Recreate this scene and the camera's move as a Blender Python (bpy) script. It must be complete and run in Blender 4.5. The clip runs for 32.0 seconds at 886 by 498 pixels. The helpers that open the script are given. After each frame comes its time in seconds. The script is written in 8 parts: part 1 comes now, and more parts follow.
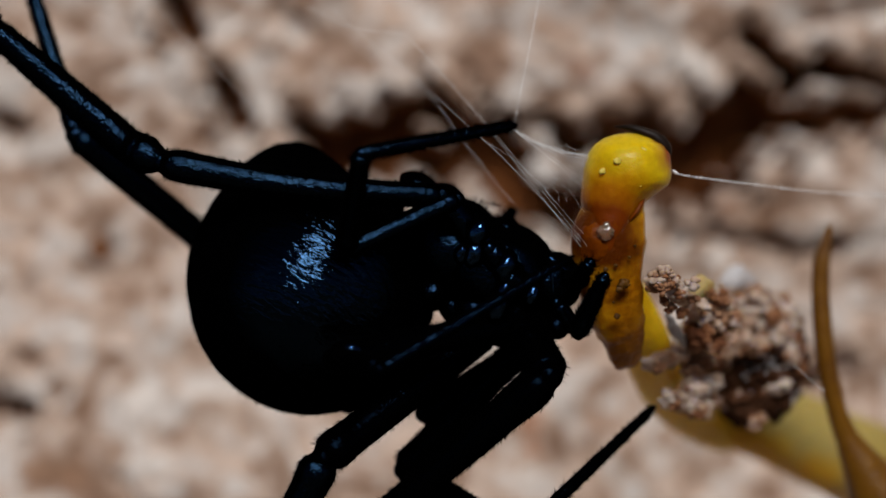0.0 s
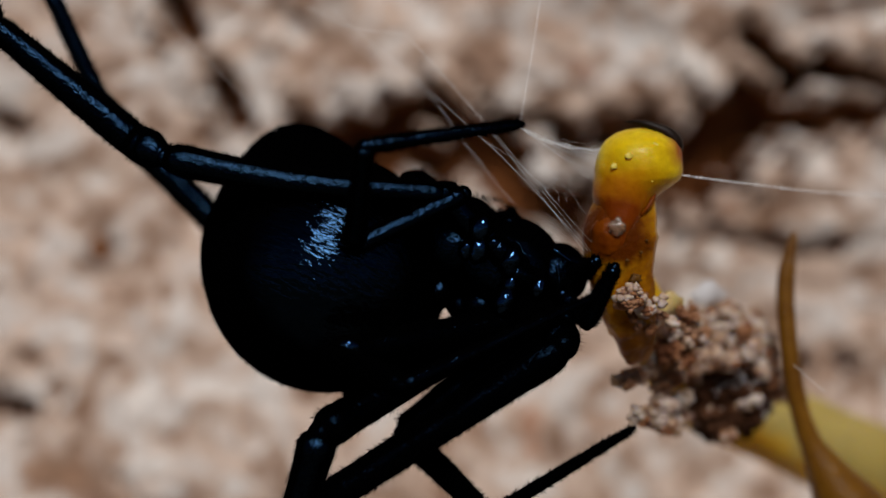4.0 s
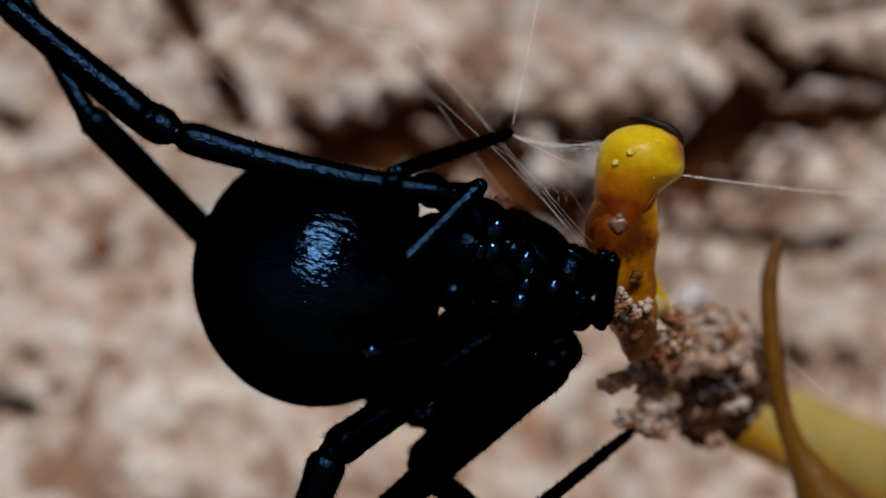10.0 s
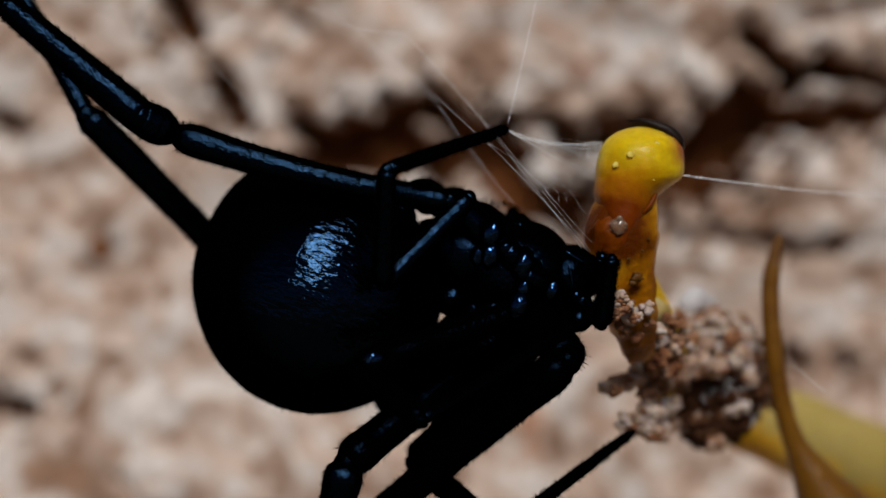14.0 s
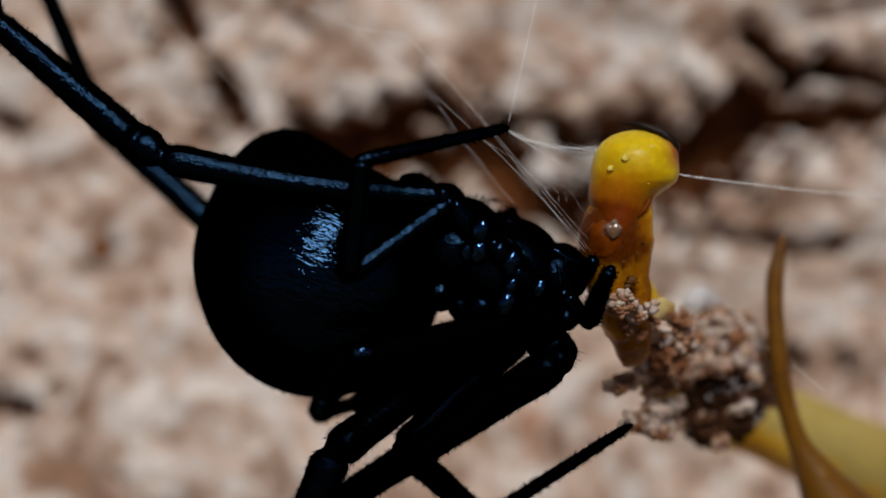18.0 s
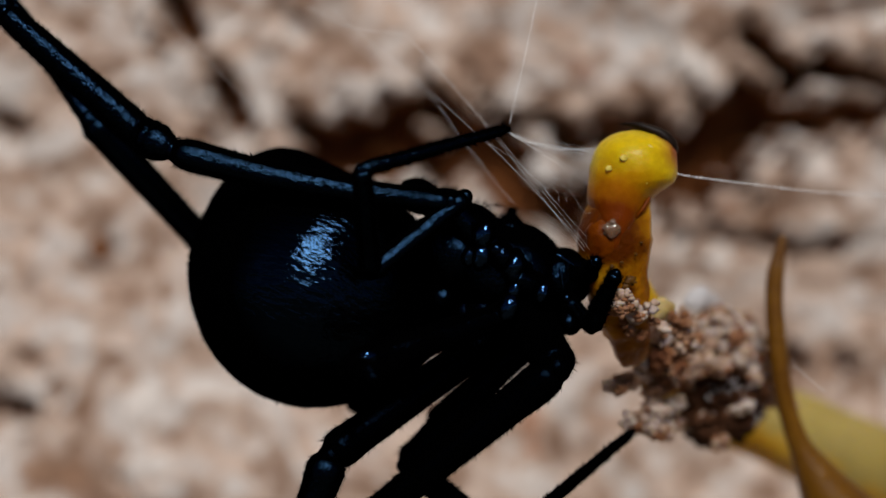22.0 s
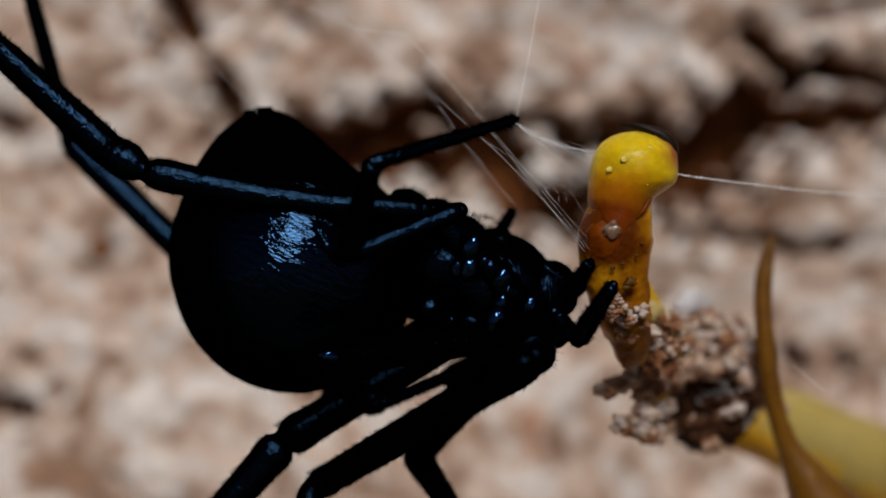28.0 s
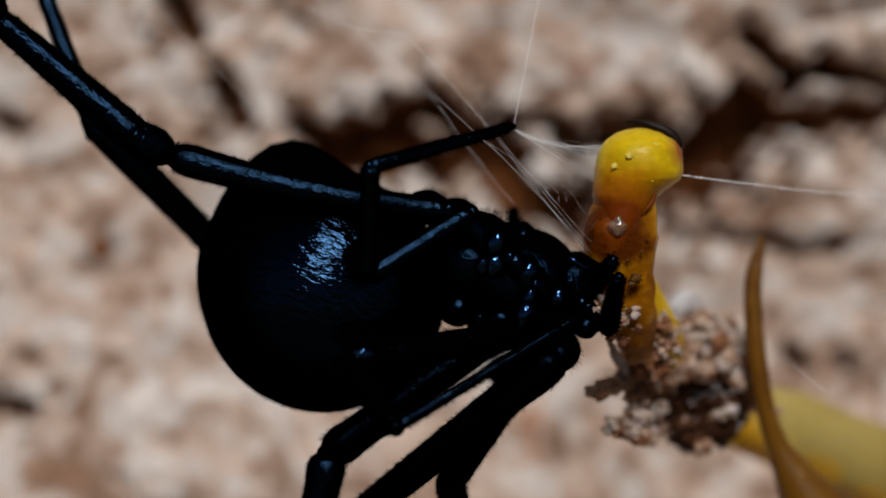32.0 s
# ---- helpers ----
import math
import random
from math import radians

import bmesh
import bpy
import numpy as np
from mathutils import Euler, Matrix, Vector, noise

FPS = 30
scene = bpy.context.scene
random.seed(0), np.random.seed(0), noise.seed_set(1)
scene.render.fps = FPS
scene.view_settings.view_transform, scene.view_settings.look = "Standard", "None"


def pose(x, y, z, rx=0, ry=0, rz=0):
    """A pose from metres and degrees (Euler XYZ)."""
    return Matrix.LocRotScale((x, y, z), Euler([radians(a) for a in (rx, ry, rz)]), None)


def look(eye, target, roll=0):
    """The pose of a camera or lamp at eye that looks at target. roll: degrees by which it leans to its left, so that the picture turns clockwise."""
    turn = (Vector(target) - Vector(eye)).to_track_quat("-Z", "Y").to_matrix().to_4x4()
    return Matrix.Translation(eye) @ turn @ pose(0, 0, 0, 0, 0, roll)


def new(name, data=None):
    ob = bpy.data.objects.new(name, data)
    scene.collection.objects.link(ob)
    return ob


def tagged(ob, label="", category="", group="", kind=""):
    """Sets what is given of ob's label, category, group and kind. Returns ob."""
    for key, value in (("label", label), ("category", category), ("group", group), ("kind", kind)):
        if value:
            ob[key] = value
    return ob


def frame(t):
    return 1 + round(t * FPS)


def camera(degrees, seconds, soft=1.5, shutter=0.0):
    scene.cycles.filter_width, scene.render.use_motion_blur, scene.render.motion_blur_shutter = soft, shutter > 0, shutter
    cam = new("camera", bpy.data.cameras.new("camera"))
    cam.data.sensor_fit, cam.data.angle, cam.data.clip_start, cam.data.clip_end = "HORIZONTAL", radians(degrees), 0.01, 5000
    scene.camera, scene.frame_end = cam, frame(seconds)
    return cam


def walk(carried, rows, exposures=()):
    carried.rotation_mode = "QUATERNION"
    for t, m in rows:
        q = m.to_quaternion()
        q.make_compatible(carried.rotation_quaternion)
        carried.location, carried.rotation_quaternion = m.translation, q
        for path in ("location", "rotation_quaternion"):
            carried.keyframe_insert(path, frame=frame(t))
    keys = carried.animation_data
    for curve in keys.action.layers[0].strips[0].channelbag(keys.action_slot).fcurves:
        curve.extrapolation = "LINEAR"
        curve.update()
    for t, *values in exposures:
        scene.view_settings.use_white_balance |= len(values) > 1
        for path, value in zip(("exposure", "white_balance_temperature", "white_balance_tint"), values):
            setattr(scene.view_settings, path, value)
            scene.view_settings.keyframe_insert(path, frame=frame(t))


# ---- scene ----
MM = 0.001  # all meshes are written in millimetres

# ---- camera: fixed, a long macro lens about eleven centimetres from the spider ----
cam = camera(20.0, 32.0, soft=1.5)
cam.data.dof.use_dof = True
cam.data.dof.focus_distance = 0.1040
cam.data.dof.aperture_fstop = 29.0
EYE = pose(0, -0.10671, 0, 90, 0, 0)
walk(cam, [(0, EYE), (32.0, EYE)], exposures=[(0, -0.75), (32.0, -0.75)])

# ---- world and sun: soft, high light from behind the camera ----
world = bpy.data.worlds.new("world")
scene.world = world
world.use_nodes = True
sky = world.node_tree.nodes.new("ShaderNodeTexSky")
sky.sky_type, sky.sun_disc = "NISHITA", False
sky.sun_elevation, sky.sun_rotation = radians(38), radians(180)
sky.air_density, sky.dust_density = 0.4, 0.0
world.node_tree.nodes["Background"].inputs["Strength"].default_value = 0.05
world.node_tree.links.new(sky.outputs["Color"], world.node_tree.nodes["Background"].inputs["Color"])
sun = new("sun", bpy.data.lights.new("sun", "SUN"))
sun.data.energy, sun.data.angle, sun.data.color = 5.0, radians(24), (1.0, 0.97, 0.95)
sun.matrix_world = look((0.05, -0.79, 0.62), (0, 0, 0))


# ---- materials ----
def material(name, colours, scale, rough=0.6, bump=0.2, bump_scale=None, spec=0.5, sss=0.0, trans=0.0, stops=None):
    """Noise-mixed colours with grain and relief; scale in features a metre."""
    m = bpy.data.materials.new(name)
    m.use_nodes = True
    n, l = m.node_tree.nodes, m.node_tree.links
    b = n["Principled BSDF"]
    co = n.new("ShaderNodeTexCoord")
    big, fine = n.new("ShaderNodeTexNoise"), n.new("ShaderNodeTexNoise")
    big.inputs["Scale"].default_value, big.inputs["Detail"].default_value = scale, 6
    fine.inputs["Scale"].default_value, fine.inputs["Detail"].default_value = bump_scale or scale * 6, 4
    ramp = n.new("ShaderNodeValToRGB")
    e = ramp.color_ramp.elements
    k = len(colours)
    for i, c in enumerate(colours):
        at = stops[i] if stops else 0.3 + 0.4 * i / max(k - 1, 1)
        el = e[i] if i < 2 else e.new(at)
        el.position, el.color = at, (*c, 1)
    vary = n.new("ShaderNodeHueSaturation")
    spread = n.new("ShaderNodeMapRange")
    spread.inputs["To Min"].default_value, spread.inputs["To Max"].default_value = 0.72, 1.25
    relief = n.new("ShaderNodeBump")
    relief.inputs["Strength"].default_value, relief.inputs["Distance"].default_value = bump, 0.0003
    for a in (big, fine):
        l.new(co.outputs["Object"], a.inputs["Vector"])
    l.new(big.outputs["Fac"], ramp.inputs["Fac"])
    l.new(fine.outputs["Fac"], spread.inputs["Value"])
    l.new(spread.outputs["Result"], vary.inputs["Value"])
    l.new(ramp.outputs["Color"], vary.inputs["Color"])
    l.new(vary.outputs["Color"], b.inputs["Base Color"])
    l.new(fine.outputs["Fac"], relief.inputs["Height"])
    l.new(relief.outputs["Normal"], b.inputs["Normal"])
    b.inputs["Roughness"].default_value = rough
    b.inputs["Specular IOR Level"].default_value = spec
    b.inputs["Transmission Weight"].default_value = trans
    if sss:
        b.inputs["Subsurface Weight"].default_value = sss
        b.inputs["Subsurface Radius"].default_value = (1.0, 0.6, 0.15)
        b.inputs["Subsurface Scale"].default_value = 0.0012
    return m


def chitin(name, rough, bump, stretch, shine=1.0):
    """Black cuticle: a dark body colour under a thin bluish gloss, finely wrinkled."""
    m = bpy.data.materials.new(name)
    m.use_nodes = True
    n, l = m.node_tree.nodes, m.node_tree.links
    n.remove(n["Principled BSDF"])
    co, place, grain, patch = (n.new(k) for k in ("ShaderNodeTexCoord", "ShaderNodeMapping", "ShaderNodeTexNoise", "ShaderNodeTexNoise"))
    tilt = n.new("ShaderNodeMapping")
    tilt.inputs["Rotation"].default_value = (0, radians(-27), 0)
    place.inputs["Scale"].default_value = stretch
    grain.inputs["Scale"].default_value, grain.inputs["Detail"].default_value = 1.0, 3
    patch.inputs["Scale"].default_value = 900
    relief = n.new("ShaderNodeBump")
    relief.inputs["Strength"].default_value, relief.inputs["Distance"].default_value = bump, 0.0002
    under, gloss, both = n.new("ShaderNodeBsdfDiffuse"), n.new("ShaderNodeBsdfGlossy"), n.new("ShaderNodeAddShader")
    gloss.distribution = "BECKMANN"
    under.inputs["Color"].default_value = (0.0002, 0.0002, 0.00025, 1)
    # Highlight blue put into the gloss; the facing fade keeps the rims black.
    face, fade, tint = n.new("ShaderNodeLayerWeight"), n.new("ShaderNodeMapRange"), n.new("ShaderNodeMixRGB")
    face.inputs["Blend"].default_value = 0.5
    fade.inputs["From Min"].default_value, fade.inputs["From Max"].default_value = 0.11, 0.26
    fade.inputs["To Min"].default_value, fade.inputs["To Max"].default_value = 1.0, 0.0
    tint.blend_type, tint.inputs[0].default_value = "MULTIPLY", 1.0
    tint.inputs[1].default_value = (0.0013 * shine, 0.0034 * shine, 0.0068 * shine, 1)
    l.new(face.outputs["Facing"], fade.inputs["Value"])
    l.new(fade.outputs["Result"], tint.inputs[2])
    l.new(tint.outputs[0], gloss.inputs["Color"])
    spread = n.new("ShaderNodeMapRange")
    spread.inputs["To Min"].default_value, spread.inputs["To Max"].default_value = rough * 0.75, rough * 1.3
    l.new(co.outputs["Object"], tilt.inputs["Vector"])
    l.new(tilt.outputs["Vector"], place.inputs["Vector"])
    l.new(co.outputs["Object"], patch.inputs["Vector"])
    l.new(place.outputs["Vector"], grain.inputs["Vector"])
    l.new(grain.outputs["Fac"], relief.inputs["Height"])
    l.new(patch.outputs["Fac"], spread.inputs["Value"])
    l.new(spread.outputs["Result"], gloss.inputs["Roughness"])
    for k in (under, gloss):
        l.new(relief.outputs["Normal"], k.inputs["Normal"])
    l.new(under.outputs[0], both.inputs[0])
    l.new(gloss.outputs[0], both.inputs[1])
    l.new(both.outputs[0], n["Material Output"].inputs["Surface"])
    return m


def grainy(name, colours, stops, grain, relief_strength):
    """Stone of pressed grains: a colour for each grain, blotches over it, and relief."""
    m = material(name, colours, grain * 0.4, 0.9, relief_strength, grain * 5, 0.15, stops=stops)
    n, l = m.node_tree.nodes, m.node_tree.links
    co = next(k for k in n if k.bl_idname == "ShaderNodeTexCoord")
    ramp = next(k for k in n if k.bl_idname == "ShaderNodeValToRGB")
    big = ramp.inputs["Fac"].links[0].from_node
    cells, tone, warp = n.new("ShaderNodeTexVoronoi"), n.new("ShaderNodeMath"), n.new("ShaderNodeMixRGB")
    soft = n.new("ShaderNodeTexNoise")
    soft.inputs["Scale"].default_value, soft.inputs["Detail"].default_value = grain * 1.3, 3
    warp.blend_type, warp.inputs["Fac"].default_value = "ADD", 0.0007
    cells.feature, cells.inputs["Scale"].default_value = "SMOOTH_F1", grain
    cells.inputs["Smoothness"].default_value = 0.35
    l.new(co.outputs["Object"], warp.inputs[1])
    l.new(soft.outputs["Color"], warp.inputs[2])
    l.new(warp.outputs[0], cells.inputs["Vector"])
    l.new(co.outputs["Object"], soft.inputs["Vector"])
    split = n.new("ShaderNodeSeparateColor")
    l.new(cells.outputs["Color"], split.inputs[0])
    tone.operation = "MULTIPLY_ADD"
    tone.inputs[1].default_value, tone.inputs[2].default_value = 0.34, -0.17
    l.new(split.outputs[0], tone.inputs[0])
    add = n.new("ShaderNodeMath")
    l.new(tone.outputs[0], add.inputs[0])
    l.new(big.outputs["Fac"], add.inputs[1])
    l.new(add.outputs[0], ramp.inputs["Fac"])
    return m


def spotted(m, scale, low, high, colour, share):
    """Patches of a second colour over m, with ragged edges."""
    n, l = m.node_tree.nodes, m.node_tree.links
    b = n["Principled BSDF"]
    old = b.inputs["Base Color"].links[0].from_socket
    co = next(k for k in n if k.bl_idname == "ShaderNodeTexCoord")
    patch, span, mix = n.new("ShaderNodeTexNoise"), n.new("ShaderNodeMapRange"), n.new("ShaderNodeMixRGB")
    patch.inputs["Scale"].default_value, patch.inputs["Detail"].default_value = scale, 5
    span.inputs["From Min"].default_value, span.inputs["From Max"].default_value = low, high
    span.inputs["To Max"].default_value = share
    l.new(co.outputs["Object"], patch.inputs["Vector"])
    l.new(patch.outputs["Fac"], span.inputs["Value"])
    l.new(span.outputs["Result"], mix.inputs[0])
    l.new(old, mix.inputs[1])
    mix.inputs[2].default_value = (*colour, 1)
    l.new(mix.outputs[0], b.inputs["Base Color"])
    return m


ROCK = grainy("sandstone", [(0.25, 0.15, 0.10), (0.42, 0.295, 0.222), (0.60, 0.45, 0.357), (0.57, 0.50, 0.45), (0.76, 0.68, 0.61)],
              [0.30, 0.40, 0.51, 0.60, 0.72], 760, 0.5)
spotted(ROCK, 330, 0.60, 0.68, (0.34, 0.19, 0.115), 0.7)
spotted(ROCK, 260, 0.66, 0.72, (0.36, 0.13, 0.05), 0.75)
spotted(ROCK, 420, 0.61, 0.69, (0.66, 0.62, 0.58), 0.7)
# Reddish crevice clay, toned darker to hold the shade between the rocks.
CLAY_DARK = material("shade_toned_clay", [(0.12, 0.04, 0.012), (0.24, 0.09, 0.028)], 300, 0.95, 0.6, 2500, 0.1)
# Unseen ground, kept dark so little light bounces up to the spider.
GROUND = material("dry_soil", [(0.07, 0.05, 0.035), (0.12, 0.085, 0.06)], 40, 0.95, 0.5, 300, 0.1)
QUARTZ = material("quartz", [(0.52, 0.45, 0.40), (0.70, 0.65, 0.60)], 900, 0.5, 0.4, 3000)
CHITIN = chitin("black_chitin", 0.13, 0.35, (6500, 6500, 6500), 4.0)
# Same black with gloss cut, to drop (DULL) or dim (FAINT) leg highlights.
CHITIN_DULL = chitin("low_gloss_chitin", 0.16, 0.3, (5000, 5000, 5000), 0.35)
CHITIN_FAINT = chitin("faintly_glossy_chitin", 0.10, 0.3, (5500, 5500, 5500), 2.2)
CHITIN_SMOOTH = chitin("glossy_chitin", 0.08, 0.25, (3000, 3000, 3000), 3.6)
# Gloss raised far above the rest to strengthen the glints it carries.
CHITIN_GLINT = chitin("glint_chitin", 0.07, 0.3, (3000, 3000, 3000), 14.0)
CHITIN_PUCKERED = chitin("puckered_chitin", 0.06, 0.48, (1250, 2600, 4000), 4.8)
BRISTLE = bpy.data.materials.new("bristle")
BRISTLE.use_nodes = True
matt = BRISTLE.node_tree.nodes.new("ShaderNodeBsdfDiffuse")
matt.inputs["Color"].default_value = (0.0007, 0.0007, 0.0008, 1)
BRISTLE.node_tree.links.new(matt.outputs[0], BRISTLE.node_tree.nodes["Material Output"].inputs["Surface"])
AMBER = material("amber_cuticle", [(0.14, 0.038, 0.0008), (0.33, 0.12, 0.002), (0.52, 0.25, 0.006)], 900, 0.28, 0.3, 3500, 0.09, sss=0.35)
YELLOW = material("yellow_cuticle", [(0.50, 0.31, 0.002), (0.60, 0.415, 0.004), (0.60, 0.45, 0.03)], 420, 0.32, 0.16, 3000, 0.16, sss=0.5)
TAN = material("tan_cuticle", [(0.085, 0.028, 0.0015), (0.17, 0.072, 0.004)], 500, 0.4, 0.3, 4000, 0.2)
PALE = material("pale_yellow_cuticle", [(0.36, 0.26, 0.06), (0.42, 0.32, 0.10)], 160, 0.45, 0.1, 3000, 0.3, sss=0.3)
# Rust brown, lowered for the recess shade under the bulb.
RUST = material("rust_membrane", [(0.06, 0.009, 0.0003), (0.17, 0.038, 0.0008)], 900, 0.3, 0.2, 4000, 0.06, sss=0.1)
STAIN = material("brown_stain", [(0.035, 0.012, 0.001), (0.10, 0.040, 0.003)], 3500, 0.45, 0.3, 5000, 0.15)
PLAQUE = material("whitish_fleck", [(0.60, 0.44, 0.03), (0.64, 0.50, 0.09)], 900, 0.5, 0.1, 4000)
HONEY = material("honey_cuticle", [(0.66, 0.36, 0.004), (0.78, 0.50, 0.012)], 350, 0.4, 0.2, 4000, 0.15, sss=0.3)
STING = material("sting_black", [(0.005, 0.002, 0.001), (0.012, 0.005, 0.002)], 900, 0.5, 0.1, 5000, 0.15)
DROP = material("cloudy_drop", [(0.46, 0.25, 0.12), (0.62, 0.46, 0.36)], 1400, 0.1, 0.1, 5000, 0.5, trans=0.75)
SILK = material("silk", [(0.72, 0.70, 0.68), (0.85, 0.84, 0.83)], 2000, 0.35, 0.0, 5000, 0.6)
SOIL = material("clod_soil", [(0.18, 0.078, 0.038), (0.34, 0.22, 0.155), (0.50, 0.41, 0.355)], 620, 0.85, 0.2, 5000, 0.2, sss=0.2, stops=[0.34, 0.46, 0.62])
RUSTY = material("rusty_soil", [(0.13, 0.045, 0.018), (0.25, 0.105, 0.048), (0.36, 0.20, 0.12)], 700, 0.85, 0.2, 5000, 0.2, sss=0.1, stops=[0.36, 0.5, 0.66])
# Dark red-brown soil with the shade of the clod's underside painted in.
SOIL_SHADED = material("shaded_soil", [(0.018, 0.006, 0.002), (0.06, 0.022, 0.008), (0.13, 0.06, 0.032)], 700, 0.85, 0.4, 6000, 0.12, stops=[0.38, 0.54, 0.74])
TISSUE = material("torn_tissue", [(0.40, 0.28, 0.07), (0.52, 0.42, 0.22)], 700, 0.4, 0.15, 4000, 0.3, sss=0.3)
FILM = material("silk_film", [(0.50, 0.47, 0.46), (0.66, 0.64, 0.64)], 900, 0.5, 0.15, 4000, 0.3, trans=0.2)


def toward(m, name, far, near, colour, at):
    """A copy of m that turns to a colour near a spot (metres), with a ragged edge."""
    m = m.copy()
    m.name = name
    n, l = m.node_tree.nodes, m.node_tree.links
    b = n["Principled BSDF"]
    old = b.inputs["Base Color"].links[0].from_socket
    co = next(k for k in n if k.bl_idname == "ShaderNodeTexCoord")
    gap, ragged, add, span, mix = (n.new(k) for k in ("ShaderNodeVectorMath", "ShaderNodeTexNoise", "ShaderNodeMath", "ShaderNodeMapRange", "ShaderNodeMixRGB"))
    gap.operation, gap.inputs[1].default_value = "DISTANCE", [c * MM for c in at]
    ragged.inputs["Scale"].default_value = 900
    add.operation, add.inputs[1].default_value = "MULTIPLY_ADD", 0.0012
    span.inputs["From Min"].default_value, span.inputs["From Max"].default_value = far * MM + 0.0006, near * MM + 0.0006
    l.new(co.outputs["Object"], gap.inputs[0])
    l.new(co.outputs["Object"], ragged.inputs["Vector"])
    l.new(ragged.outputs["Fac"], add.inputs[0])
    l.new(gap.outputs["Value"], add.inputs[2])
    l.new(add.outputs[0], span.inputs["Value"])
    l.new(span.outputs["Result"], mix.inputs[0])
    l.new(old, mix.inputs[1])
    mix.inputs[2].default_value = (*colour, 1)
    l.new(mix.outputs[0], b.inputs["Base Color"])
    return m


BULB = toward(YELLOW, "bulb_cuticle", 3.3, 1.9, (0.42, 0.15, 0.001), (7.35, -1, 1.0))
# Brown of the neck, deepened for the shade where it narrows.
BULB = toward(BULB, "browned_bulb_cuticle", 2.3, 1.25, (0.15, 0.026, 0.0004), (7.18, -1, 0.9))
BULB = toward(BULB, "stained_bulb_cuticle", 1.55, 0.5, (0.26, 0.052, 0.002), (10.08, 0, 4.40))
# Brown on the amber, with the shade cast by the bulb put into it.
AMBER_BROWNED = toward(AMBER, "brown_shaded_amber", 2.5, 1.2, (0.08, 0.016, 0.0005), (7.11, -1.3, 0.88))
AMBER_BROWNED = toward(AMBER_BROWNED, "browned_amber", 1.5, 0.3, (0.15, 0.046, 0.0015), (8.5, 1.4, -4.6))
PALE_TAIL = PALE
for spot in ((12.9, 17.4, -8.6), (14.0, 18.6, -9.4), (15.6, 19.4, -10.6), (18.2, 20.4, -12.0), (21.2, 22.0, -13.8)):
    PALE_TAIL = toward(PALE_TAIL, "orange_edged_tail_cuticle", 2.5, 1.2, (0.66, 0.34, 0.006), spot)


def vary_pieces(m, lo, hi):
    """Brightness by piece."""
    n, l = m.node_tree.nodes, m.node_tree.links
    b = n["Principled BSDF"]
    old = b.inputs["Base Color"].links[0].from_socket
    info, span, hsv = n.new("ShaderNodeObjectInfo"), n.new("ShaderNodeMapRange"), n.new("ShaderNodeHueSaturation")
    span.inputs["To Min"].default_value, span.inputs["To Max"].default_value = lo, hi
    l.new(info.outputs["Random"], span.inputs["Value"])
    l.new(span.outputs["Result"], hsv.inputs["Value"])
    l.new(old, hsv.inputs["Color"])
    l.new(hsv.outputs["Color"], b.inputs["Base Color"])


vary_pieces(SOIL, 0.8, 1.3)


# ---- mesh helpers ----
def finish(name, bm, mat, parent=None, label="", smooth=True, more=()):
    me = bpy.data.meshes.new(name)
    for v in bm.verts:
        v.co *= MM
    bm.to_mesh(me)
    bm.free()
    for p in me.polygons:
        p.use_smooth = smooth
    me.materials.append(mat)
    for m in more:
        me.materials.append(m)
    ob = new(name, me)
    ob.parent = parent
    if label:
        tagged(ob, label)
    return ob


def part(name, bm, mat, parent, label="", **kw):
    return finish(name, bm, mat, parent, label, **kw)


def tube(bm, pts, radii, seg=14, squash=1.0, caps=True, mat=0):
    """A tube of rings along pts."""
    pts = [Vector(p) for p in pts]
    rings = []
    ref = Vector((0, -1, 0.02)).normalized()
    for i, p in enumerate(pts):
        d = (pts[min(i + 1, len(pts) - 1)] - pts[max(i - 1, 0)]).normalized()
        u = (ref - ref.dot(d) * d)
        if u.length < 0.1:
            u = Vector((0, 0, 1)) - Vector((0, 0, 1)).dot(d) * d
        u.normalize()
        w = d.cross(u)
        ring = []
        for k in range(seg):
            a = 2 * math.pi * k / seg
            ring.append(bm.verts.new(p + radii[i] * (math.cos(a) * u * squash + math.sin(a) * w)))
        rings.append(ring)
    for r0, r1 in zip(rings, rings[1:]):
        for k in range(seg):
            f = bm.faces.new((r0[k], r0[(k + 1) % seg], r1[(k + 1) % seg], r1[k]))
            f.material_index = mat
    if caps:
        bm.faces.new(rings[0][::-1]).material_index = mat
        bm.faces.new(rings[-1]).material_index = mat
    return rings


def curve(points, n=24):
    """n + 1 places on a smooth line through the points."""
    p = [Vector(q) for q in points]
    p = [2 * p[0] - p[1], *p, 2 * p[-1] - p[-2]]
    outp = []
    m = len(p) - 3
    for i in range(n + 1):
        s = i / n * m
        k = min(int(s), m - 1)
        t = s - k
        a, b, c, d = p[k:k + 4]
        outp.append(0.5 * (2 * b + (c - a) * t + (2 * a - 5 * b + 4 * c - d) * t * t + (3 * b - a - 3 * c + d) * t ** 3))
    return outp


def ball(bm, c, r, seg=20, rough=0.0, freq=1.0, turn=None, mat=0):
    """An ellipsoid with an uneven skin."""
    made = bmesh.ops.create_uvsphere(bm, u_segments=seg, v_segments=max(seg * 2 // 3, 6), radius=1.0)["verts"]
    c, r = Vector(c), Vector(r if hasattr(r, "__len__") else (r, r, r))
    rot = turn or Matrix.Identity(3)
    for v in made:
        k = 1 + rough * noise.noise(v.co * freq + c)
        v.co = c + rot @ Vector((v.co.x * r.x, v.co.y * r.y, v.co.z * r.z)) * k
    for f in {f for v in made for f in v.link_faces}:
        f.material_index = mat
    return made


